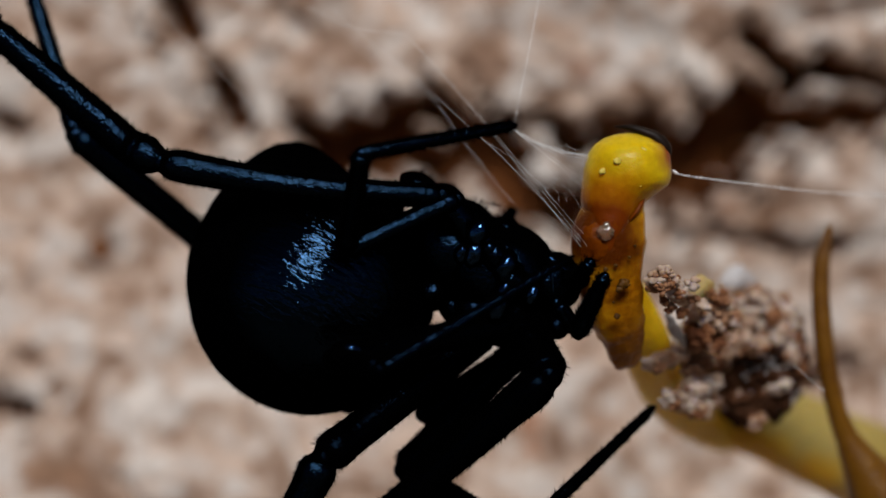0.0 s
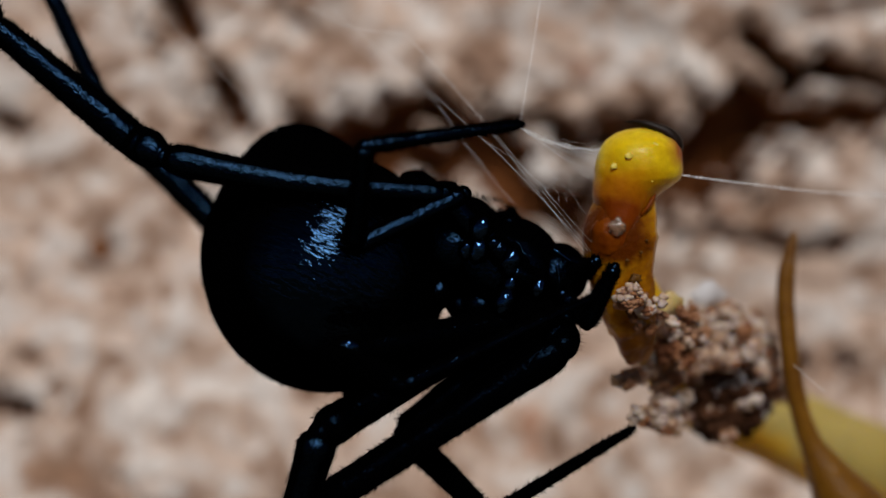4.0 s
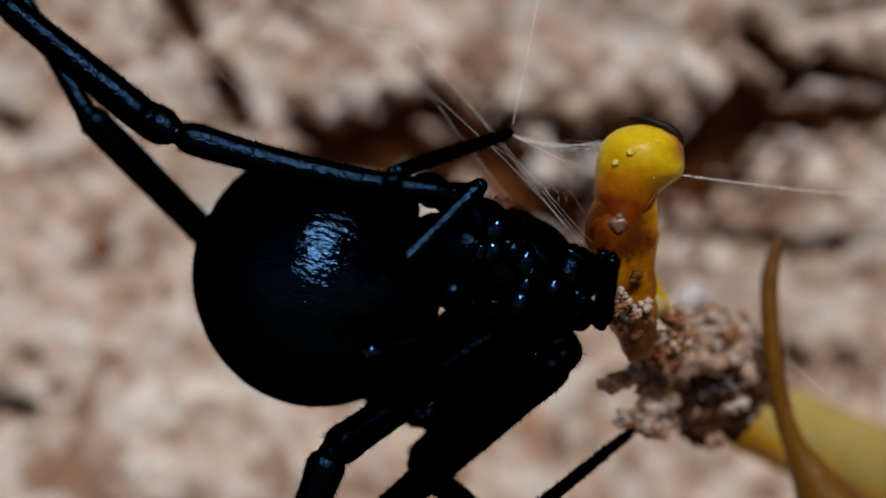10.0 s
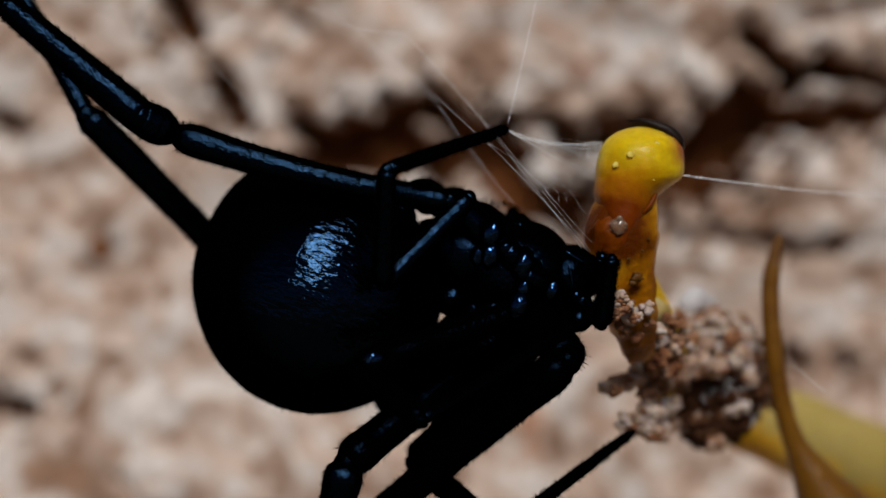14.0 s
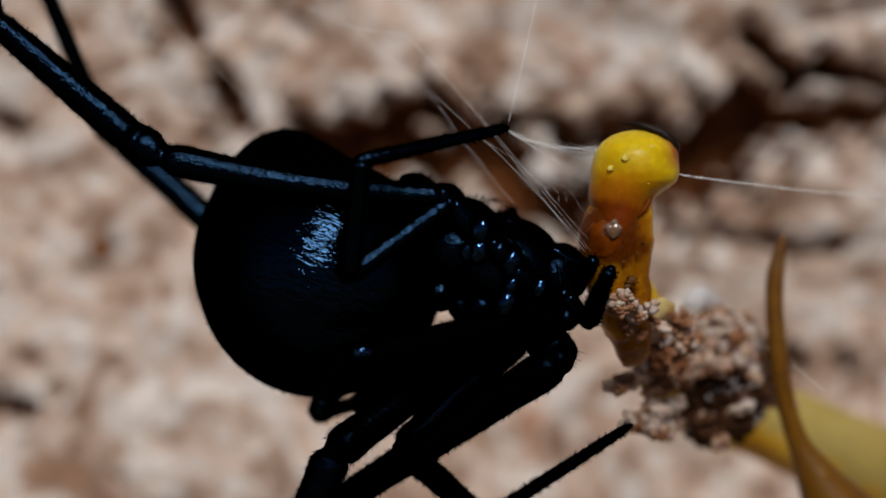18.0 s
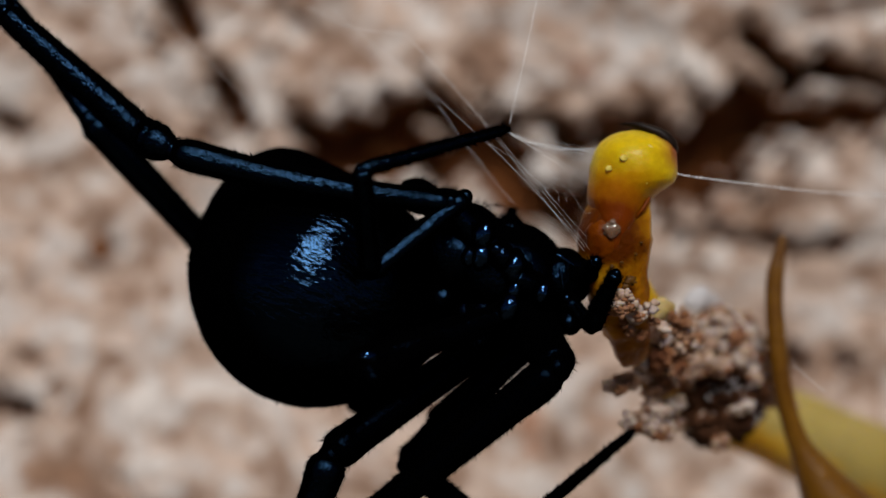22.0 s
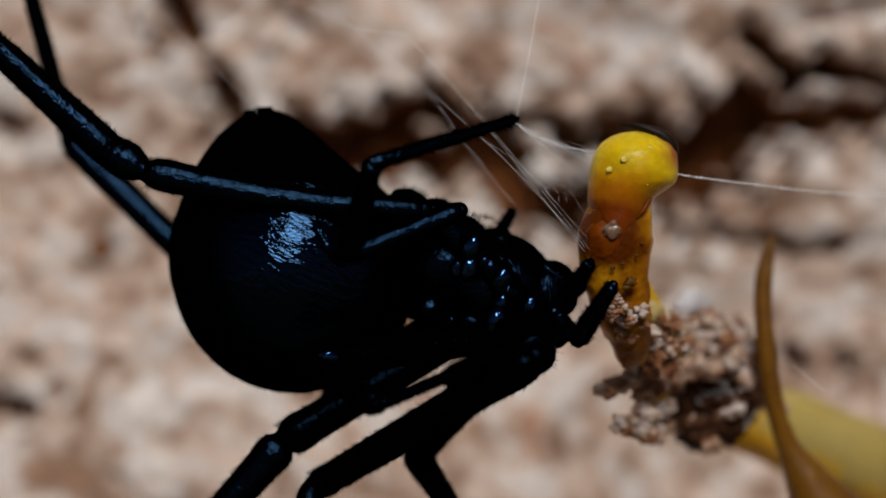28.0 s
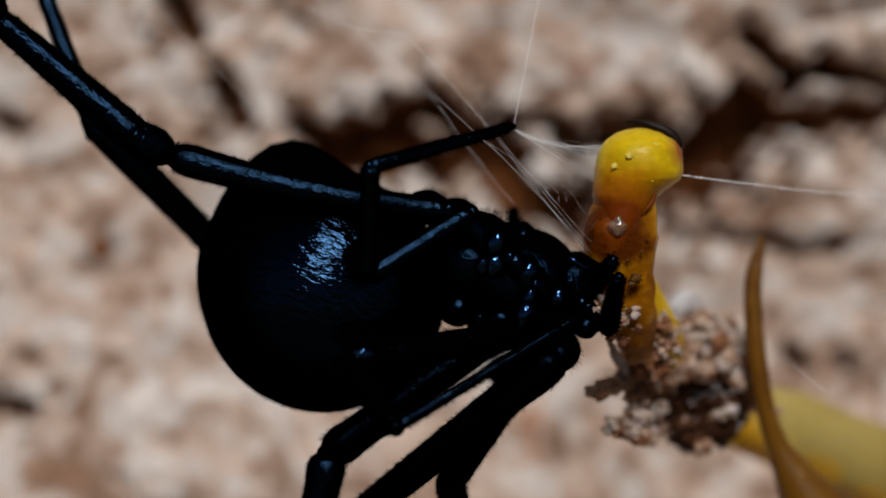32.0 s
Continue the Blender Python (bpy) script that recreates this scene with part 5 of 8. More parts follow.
    walk(limb["B2"], [
        (0, pose(0.012344, -0.008333, 0.007218, 35.4, 11.99, -76.5)), (1, pose(0.016822, -0.009149, 0.001603, 36.54, -19.38, -110.88)), (2, pose(0.018423, -0.007766, -0.001905, 37.15, -26.32, -91.98)),
        (3, pose(0.016653, -0.009299, 0.001367, 46.46, -24.16, -104)), (3.5, pose(0.013293, -0.009049, 0.004393, 38.24, -15.1, -86.83)), (5.5, pose(0.017697, -0.007314, 0.000011, 28.43, -12.14, -85.1)),
        (6, pose(0.017697, -0.008318, 0.00235, 41.84, -24.34, -103.65)), (7, pose(0.017769, -0.008351, 0.001984, 40.37, -23.83, -104.51)), (8, pose(0.017275, -0.008704, 0.002172, 39.76, -24.66, -105.26)),
        (9, pose(0.012911, -0.008424, 0.006952, 28.25, 13.48, -74.01)), (10, pose(0.012632, -0.008738, 0.006642, 26.33, 9.71, -66.33)), (11, pose(0.012717, -0.008751, 0.006599, 21.66, 10.98, -65.81)),
        (12, pose(0.013057, -0.008628, 0.006645, 21.93, 12.46, -67.06)), (13, pose(0.013105, -0.008511, 0.006777, 21.25, 11.52, -66.66)), (14, pose(0.012666, -0.008558, 0.006863, 26.83, 8.01, -65.85)),
        (14.5, pose(0.014019, -0.009347, 0.002939, 19.7, -12.4, -83.85)), (16.5, pose(0.018107, -0.007223, -0.004072, 28.99, -26.64, -88.44)), (17, pose(0.011714, -0.008815, 0.00675, 34.93, 5.54, -69.3)),
        (18, pose(0.017744, -0.008524, 0.00118, 42.24, -26.3, -100.17)), (19, pose(0.016264, -0.009448, 0.001896, 41.81, -28.2, -103.68)), (20, pose(0.016821, -0.009217, 0.001162, 37.14, -34.84, -94.1)),
        (21, pose(0.012241, -0.008853, 0.006595, 26.9, 7.7, -65.79)), (22, pose(0.0119, -0.009061, 0.006383, 28.13, 6.15, -64.03)), (23, pose(0.010674, -0.009258, 0.006221, 35.93, 5.18, -72.46)),
        (24, pose(0.018096, -0.008206, 0.001259, 46.83, -29.48, -96.33)), (25, pose(0.018146, -0.008214, 0.000838, 46.68, -30.49, -95.22)), (25.5, pose(0.010583, -0.008934, 0.006678, 44.15, 2.34, -74.55)),
        (27.5, pose(0.016907, -0.00906, -0.001772, 25.68, -22.42, -106.02)), (28, pose(0.016962, -0.009192, 0.000201, 31.52, -23.13, -106.5)), (28.4, pose(0.016659, -0.008118, -0.001523, 17.04, -9.26, -87.36)),
        (29, pose(0.016372, -0.009528, 0.000931, 34.24, -21.67, -109.89)), (30, pose(0.012234, -0.009053, 0.00632, 23.32, 20.73, -85.33)), (31, pose(0.012283, -0.008454, 0.00709, 33.14, 10.81, -75.08)),
        (31.6, pose(0.017969, -0.007, 0.000524, 29.56, -14.41, -81.47)), (32, pose(0.012749, -0.008459, 0.006959, 29.18, 10.61, -71.07)),
    ])
    walk(limb["C0"], [
        (0, pose(0.000214, -0.003025, 0.000087, -82.73, 26.27, -163.93)), (1, pose(0.000161, -0.003041, 0.000057, -83.02, 25.68, -164.22)), (2, pose(0.000409, -0.002963, 0.000183, -82.53, 25.72, -163.2)),
        (3, pose(0.000402, -0.002964, 0.000183, -82.41, 26.13, -163.16)), (3.5, pose(0.000468, -0.002947, 0.000177, -83.47, 22.6, -163.42)), (5.5, pose(-0.000107, -0.003118, -0.000091, -80.44, 35.07, -163.67)),
        (6, pose(-0.000366, -0.003189, -0.000289, -80.65, 36.24, -164.44)), (7, pose(-0.000276, -0.003169, -0.000247, -79.14, 39.84, -163.33)), (8, pose(-0.000244, -0.003161, -0.000229, -78.41, 41.47, -162.79)),
        (9, pose(-0.000193, -0.003148, -0.000191, -77.52, 43.17, -162.08)), (10, pose(0.000554, -0.002857, 0.000527, -74.99, 41.49, -157.97)), (11, pose(0.000508, -0.00287, 0.000522, -74.05, 43.47, -157.44)),
        (12, pose(0.000175, -0.00301, 0.000219, -73.22, 48.06, -157.93)), (13, pose(0.000181, -0.003017, 0.000179, -76.13, 42.91, -160.06)), (14, pose(0.00027, -0.002987, 0.000239, -77.04, 40.3, -160.42)),
        (14.5, pose(0.000242, -0.002998, 0.000213, -77.13, 40.37, -160.57)), (16.5, pose(0.00118, -0.002634, 0.000541, -81.16, 24.14, -159.17)), (17, pose(0.000076, -0.003063, 0.00004, -80.33, 34.08, -163.09)),
        (18, pose(-0.000173, -0.003136, -0.000133, -81.21, 33.29, -164.26)), (19, pose(0.000172, -0.003038, 0.00006, -83.14, 25.23, -164.24)), (20, pose(0.000034, -0.003074, 0.000024, -78.18, 39.79, -161.9)),
        (21, pose(0.00041, -0.002932, 0.000354, -76.87, 39.43, -159.83)), (22, pose(0.000433, -0.002934, 0.000315, -78.68, 35.45, -160.95)), (23, pose(0.00011, -0.003058, 0.000019, -84.18, 22.14, -164.86)),
        (24, pose(0.000045, -0.003076, -0.000017, -85.67, 17.1, -165.57)), (25, pose(-0.000376, -0.003186, -0.000251, -82.32, 31.02, -165.34)), (25.5, pose(-0.000293, -0.003167, -0.000213, -81.52, 33.11, -164.74)),
        (27.5, pose(0.001078, -0.002704, 0.0004, -82.97, 20.52, -160.63)), (28, pose(0.000684, -0.002874, 0.000231, -83.99, 19.93, -162.82)), (28.4, pose(0.000336, -0.002985, 0.000162, -82.05, 27.58, -163.2)),
        (29, pose(0.000659, -0.002883, 0.000228, -83.88, 20.37, -162.88)), (30, pose(0.000083, -0.003061, 0.000043, -80.52, 33.51, -163.18)), (31, pose(0.001068, -0.002719, 0.000332, -84.03, 17.84, -161.14)),
        (31.6, pose(0.001285, -0.002632, 0.00025, -85.86, 11.88, -160.61)), (32, pose(0.000226, -0.003022, 0.000091, -82.84, 25.87, -163.94)),
    ])
    walk(limb["C1"], [
        (0, pose(0.005136, 0, 0, -16.81, -46.12, -114.75)), (1, pose(0.005136, 0, 0, -16.33, -46.15, -116.28)), (2, pose(0.005136, 0, 0, -18.34, -47.32, -112.26)),
        (3, pose(0.005136, 0, 0, -17.14, -42.97, -113.07)), (3.5, pose(0.005136, 0, 0, -17.98, -43.8, -110.53)), (5.5, pose(0.005136, 0, 0, -12.8, -39.75, -124.76)),
        (6, pose(0.005136, 0, 0, -11.09, -35.93, -128.11)), (7, pose(0.005136, 0, 0, -10.3, -34.1, -132.66)), (8, pose(0.005136, 0, 0, -9.92, -34.53, -135.23)),
        (9, pose(0.005136, 0, 0, -8.81, -25.17, -138.8)), (10, pose(0.005136, 0, 0, -17.54, -48.71, -122.77)), (11, pose(0.005136, 0, 0, -17.07, -48.91, -124.27)),
        (12, pose(0.005136, 0, 0, -11.14, -34.47, -135.2)), (13, pose(0.005136, 0, 0, -11.73, -33.19, -131.5)), (14, pose(0.005136, 0, 0, -11.64, -32.06, -132.73)),
        (14.5, pose(0.005136, 0, 0, -13.22, -40.58, -128.98)), (16.5, pose(0.005136, 0, 0, -20.96, -43.68, -113.85)), (17, pose(0.005136, 0, 0, -12.38, -32.94, -125.72)),
        (18, pose(0.005136, 0, 0, -10.91, -29.29, -128.66)), (19, pose(0.005136, 0, 0, -14.96, -39.66, -117.15)), (20, pose(0.005136, 0, 0, -10.18, -25.6, -134.5)),
        (21, pose(0.005136, 0, 0, -13.89, -39.74, -128.21)), (22, pose(0.005136, 0, 0, -16.8, -41.39, -115.09)), (23, pose(0.005136, 0, 0, -15.07, -41.17, -116.77)),
        (24, pose(0.005136, 0, 0, -17.44, -47.78, -109.99)), (25, pose(0.005136, 0, 0, -12.03, -30.43, -118.5)), (25.5, pose(0.005136, 0, 0, -12.54, -33.3, -118.31)),
        (27.5, pose(0.005136, 0, 0, -24.57, -54.64, -110.2)), (28, pose(0.005136, 0, 0, -18.99, -48.52, -115.74)), (28.4, pose(0.005136, 0, 0, -16.28, -47.45, -121.1)),
        (29, pose(0.005136, 0, 0, -20.65, -50.15, -109.99)), (30, pose(0.005136, 0, 0, -15.16, -47.12, -122.13)), (31, pose(0.005136, 0, 0, -23.21, -46.56, -102.2)),
        (31.6, pose(0.005136, 0, 0, -25.7, -47.04, -96.35)), (32, pose(0.005136, 0, 0, -14.54, -35.1, -116.78)),
    ])
    walk(limb["C2"], [
        (0, pose(0.003687, -0.003142, 0.003598, 3.36, 9.28, 167.49)), (1, pose(0.003605, -0.003101, 0.0036, 3.04, 5.16, 168.18)), (2, pose(0.003854, -0.003132, 0.00367, 4.3, 1.84, 163.96)),
        (3, pose(0.003705, -0.003361, 0.003402, 5.11, 1.97, 160.81)), (3.5, pose(0.003873, -0.003374, 0.003455, 4.16, 3.78, 164.87)), (5.5, pose(0.002948, -0.003153, 0.003192, 5.04, 9.73, 159.3)),
        (6, pose(0.002641, -0.00318, 0.002929, 4.69, 15.14, 160.3)), (7, pose(0.002335, -0.00304, 0.002798, 5.51, 20.94, 158.47)), (8, pose(0.002216, -0.002896, 0.00283, 6.04, 24.59, 157.52)),
        (9, pose(0.001736, -0.002976, 0.002123, 6.47, 29.2, 157.75)), (10, pose(0.003353, -0.00277, 0.003751, 7.44, 26.05, 159.71)), (11, pose(0.003288, -0.002711, 0.003762, 7.86, 28.89, 159.24)),
        (12, pose(0.002216, -0.0029, 0.002826, 8.02, 31.17, 156.54)), (13, pose(0.002368, -0.003129, 0.002733, 7.15, 29.25, 158.45)), (14, pose(0.002266, -0.003108, 0.00265, 6.92, 26.56, 158.88)),
        (14.5, pose(0.002751, -0.002947, 0.003247, 6.66, 25.7, 159.27)), (16.5, pose(0.003676, -0.003302, 0.003447, 6.61, 6.81, 161.19)), (17, pose(0.00269, -0.003401, 0.002715, 5.47, 10.68, 158.75)),
        (18, pose(0.002416, -0.0034, 0.002442, 5.15, 14.72, 159.32)), (19, pose(0.003382, -0.00342, 0.003186, 3.52, 9.91, 166.76)), (20, pose(0.00198, -0.003211, 0.002157, 5.87, 22.8, 159.63)),
        (21, pose(0.002762, -0.003016, 0.003192, 6.42, 24.13, 160.83)), (22, pose(0.003548, -0.003392, 0.003301, 5.97, 10.88, 159.27)), (23, pose(0.003444, -0.003355, 0.003286, 4.47, 10.49, 162.85)),
        (24, pose(0.003989, -0.003152, 0.003697, 3.84, 8.09, 164.82)), (25, pose(0.003082, -0.003783, 0.002528, 6.1, 6.2, 152.07)), (25.5, pose(0.003157, -0.003673, 0.002741, 6.38, 8.03, 151.6)),
        (27.5, pose(0.004138, -0.002711, 0.004071, 0.46, 6.97, 178.67)), (28, pose(0.0037, -0.002978, 0.00374, 1.11, 10.66, 176.42)), (28.4, pose(0.003392, -0.002891, 0.003677, 2.87, 12.47, 169.97)),
        (29, pose(0.004043, -0.003006, 0.003833, 2.14, 7.95, 172.91)), (30, pose(0.003329, -0.002877, 0.003658, 3.71, 13.79, 166.2)), (31, pose(0.004411, -0.003355, 0.003625, 2.58, 7.9, 172.42)),
        (31.6, pose(0.00476, -0.003381, 0.003653, 1.41, 8.16, 176.14)), (32, pose(0.003296, -0.003646, 0.002871, 3.83, 13.06, 166.15)),
    ])
    walk(limb["D0"], [
        (0, pose(0.002895, -0.001863, -0.005023, -85.15, 10.86, -155.77)), (1, pose(0.002692, -0.001956, -0.005069, -85.95, 9.41, -156.6)), (2, pose(0.003152, -0.001725, -0.004891, -81.66, 17.42, -153.91)),
        (3, pose(0.002964, -0.00183, -0.00501, -85.21, 10.62, -155.54)), (3.5, pose(0.002538, -0.002022, -0.005095, -86.54, 8.26, -157.18)), (5.5, pose(0.002479, -0.002047, -0.005107, -86.13, 9.3, -157.3)),
        (6, pose(0.002207, -0.002154, -0.005153, -86.38, 9.06, -158.13)), (7, pose(0.002518, -0.00203, -0.005101, -85.82, 9.98, -157.13)), (8, pose(0.002569, -0.002009, -0.005092, -85.3, 11.09, -156.88)),
        (9, pose(0.002433, -0.002067, -0.004474, -83.56, 15.34, -156.9)), (10, pose(0.002645, -0.001976, -0.004412, -83.59, 14.8, -156.25)), (11, pose(0.002746, -0.00193, -0.004378, -82.82, 16.2, -155.71)),
        (12, pose(0.002948, -0.001833, -0.004312, -82.51, 16.33, -154.93)), (13, pose(0.002964, -0.001826, -0.004317, -83.13, 15, -155.05)), (14, pose(0.002647, -0.001975, -0.004412, -83.85, 14.22, -156.31)),
        (14.5, pose(0.002534, -0.002024, -0.004441, -84.55, 12.88, -156.83)), (16.5, pose(0.003995, -0.001223, -0.004889, -86.13, 7.02, -151.06)), (17, pose(0.003078, -0.001776, -0.005013, -86.44, 7.79, -155.33)),
        (18, pose(0.002878, -0.001872, -0.005034, -85.77, 9.53, -155.95)), (19, pose(0.002772, -0.001921, -0.005065, -87.23, 6.4, -156.52)), (20, pose(0.002666, -0.001967, -0.00441, -84.72, 12.25, -156.45)),
        (21, pose(0.002347, -0.002101, -0.004481, -85.27, 11.55, -157.54)), (22, pose(0.002828, -0.001892, -0.004359, -83.45, 14.67, -155.61)), (23, pose(0.002833, -0.001892, -0.00504, -85.58, 10.04, -156.07)),
        (24, pose(0.002885, -0.001868, -0.005028, -85.44, 10.26, -155.86)), (25, pose(0.001895, -0.002267, -0.0052, -86.71, 8.6, -159.01)), (25.5, pose(0.002365, -0.002094, -0.005137, -85.26, 11.55, -157.49)),
        (27.5, pose(0.002307, -0.002115, -0.005129, -86.8, 7.91, -157.91)), (28, pose(0.002151, -0.002173, -0.00513, -87.92, 5.27, -158.46)), (28.4, pose(0.002379, -0.002086, -0.005106, -88.08, 4.73, -157.83)),
        (29, pose(0.002603, -0.001995, -0.005086, -88.26, 4.13, -157.16)), (30, pose(0.002571, -0.002008, -0.005088, -88.49, 3.61, -157.28)), (31, pose(0.002643, -0.001978, -0.005087, -89.93, 0.17, -157.1)),
        (31.6, pose(0.002556, -0.002014, -0.005086, -90.82, -1.96, -157.36)), (32, pose(0.00227, -0.002128, -0.005102, -88.98, 2.54, -158.2)),
    ])
    walk(limb["D1"], [
        (0, pose(0.00828, 0, 0, 53.44, -81.16, 110.48)), (1, pose(0.00828, 0, 0, 17.01, -78.79, 155.62)), (2, pose(0.00828, 0, 0, 43.28, -72.81, 111.44)),
        (3, pose(0.00828, 0, 0, 27.68, -71.56, 134.07)), (3.5, pose(0.00828, 0, 0, 20.04, -62.75, 139.57)), (5.5, pose(0.00828, 0, 0, 31.63, -57.22, 106.66)),
        (6, pose(0.00828, 0, 0, 27.84, -53.97, 110.64)), (7, pose(0.00828, 0, 0, 32.87, -56.29, 102.08)), (8, pose(0.00828, 0, 0, 34.61, -55.5, 95.93)),
        (9, pose(0.00828, 0, 0, 28.29, -47.28, 102.27)), (10, pose(0.00828, 0, 0, 27.24, -45.53, 106.6)), (11, pose(0.00828, 0, 0, 30, -48.4, 101.68)),
        (12, pose(0.00828, 0, 0, 29.57, -47.99, 105.3)), (13, pose(0.00828, 0, 0, 33.24, -55.91, 105.15)), (14, pose(0.00828, 0, 0, 29.38, -49.92, 104.76)),
        (14.5, pose(0.00828, 0, 0, 25.71, -53.34, 118.66)), (16.5, pose(0.00828, 0, 0, 52.28, -77.35, 109.67)), (17, pose(0.00828, 0, 0, 43.6, -66.96, 100.67)),
        (18, pose(0.00828, 0, 0, 16.15, -43.24, 32.05)), (19, pose(0.00828, 0, 0, 64.42, -41.8, 54.13)), (20, pose(0.00828, 0, 0, 15.22, -40.09, 29.86)),
        (21, pose(0.00828, 0, 0, 12.87, -31.65, 32.09)), (22, pose(0.00828, 0, 0, 123.48, -77.47, 30.91)), (23, pose(0.00828, 0, 0, 59.56, -68.81, 73.4)),
        (24, pose(0.00828, 0, 0, 54.74, -68.84, 82.58)), (25, pose(0.00828, 0, 0, 0.54, -28.74, 0.99)), (25.5, pose(0.00828, 0, 0, 47.28, -62.24, 72.11)),
        (27.5, pose(0.00828, 0, 0, 27.79, -68.9, 128.73)), (28, pose(0.00828, 0, 0, 18.88, -56.91, 127.88)), (28.4, pose(0.00828, 0, 0, 30.48, -54.56, 105.08)),
        (29, pose(0.00828, 0, 0, 21.46, -51.28, 119.35)), (30, pose(0.00828, 0, 0, 30.06, -52.46, 98.27)), (31, pose(0.00828, 0, 0, 26.19, -48.96, 106.04)),
        (31.6, pose(0.00828, 0, 0, 28.25, -46.99, 103.62)), (32, pose(0.00828, 0, 0, 25.11, -48.17, 102.63)),
    ])
    walk(limb["D2"], [
        (0, pose(0.008053, 0.000608, 0.004174, -7.88, 0.42, -161.69)), (1, pose(0.007532, 0.000339, 0.004143, -7.69, 4.09, -163.83)), (2, pose(0.007824, 0.001162, 0.004035, -5.65, 30.63, -172.29)),
        (3, pose(0.007351, 0.00096, 0.004007, -3.35, -1.73, -170.24)), (3.5, pose(0.006808, 0.001254, 0.003755, -5.23, 2.52, -167.52)), (5.5, pose(0.007624, 0.002191, 0.003551, -5.28, 1.59, -167.18)),
        (6, pose(0.007404, 0.002325, 0.003416, -5.62, 2.32, -165.85)), (7, pose(0.007789, 0.002292, 0.003514, -5.91, 3.04, -165.87)), (8, pose(0.008033, 0.002379, 0.003481, -5.48, 3.36, -167.06)),
        (9, pose(0.007671, 0.0028, 0.003103, -4.36, 10.24, -170.2)), (10, pose(0.007434, 0.002836, 0.003014, -5.21, 10.39, -168.69)), (11, pose(0.007712, 0.002746, 0.003159, -4.95, 8.71, -169.27)),
        (12, pose(0.007534, 0.002727, 0.003138, -5.56, 14.07, -169.1)), (13, pose(0.007661, 0.002285, 0.003498, -3.68, 16.8, -173.14)), (14, pose(0.007587, 0.00263, 0.003232, -4.04, 10.01, -171.23)),
        (14.5, pose(0.00707, 0.002213, 0.003389, -4.12, 15.74, -171.52)), (16.5, pose(0.007969, 0.000871, 0.004121, -6.21, 32.87, -173.79)), (17, pose(0.007974, 0.001624, 0.003887, -5.97, 36.8, -172.98)),
        (18, pose(0.010888, 0.001633, 0.002893, 0.74, 23.62, -179.61)), (19, pose(0.010125, 0.002551, 0.002816, -0.81, 24.61, -170.69)), (20, pose(0.011082, 0.001609, 0.00272, 2.19, 23.86, 177.85)),
        (21, pose(0.011327, 0.00191, 0.002216, 1.45, 20.12, -179.77)), (22, pose(0.009066, 0.000471, 0.004123, -4.11, 36.82, -174.88)), (23, pose(0.008716, 0.001463, 0.003938, -3.55, 36.46, -175.54)),
        (24, pose(0.008477, 0.001512, 0.003939, -4.4, 35.42, -174.36)), (25, pose(0.011983, 0.000064, 0.002031, 5.47, 23.21, 168.73)), (25.5, pose(0.008884, 0.001872, 0.003738, -1.62, 31.73, -177.45)),
        (27.5, pose(0.007329, 0.001186, 0.003941, -0.51, 18.86, -178.96)), (28, pose(0.006864, 0.00182, 0.003539, -4.76, 11.37, -167.99)), (28.4, pose(0.007643, 0.002365, 0.003441, -7.14, -6.51, -161.33)),
        (29, pose(0.006985, 0.002303, 0.003296, -8.94, -41.29, -155.52)), (30, pose(0.00791, 0.002547, 0.00335, -7.3, -5.42, -163.15)), (31, pose(0.007514, 0.002666, 0.003186, -8.17, -2.29, -160.32)),
        (31.6, pose(0.007602, 0.002801, 0.003088, -9.05, 1.33, -157.76)), (32, pose(0.007664, 0.002749, 0.003147, -8.09, 1.48, -159.72)),
    ])
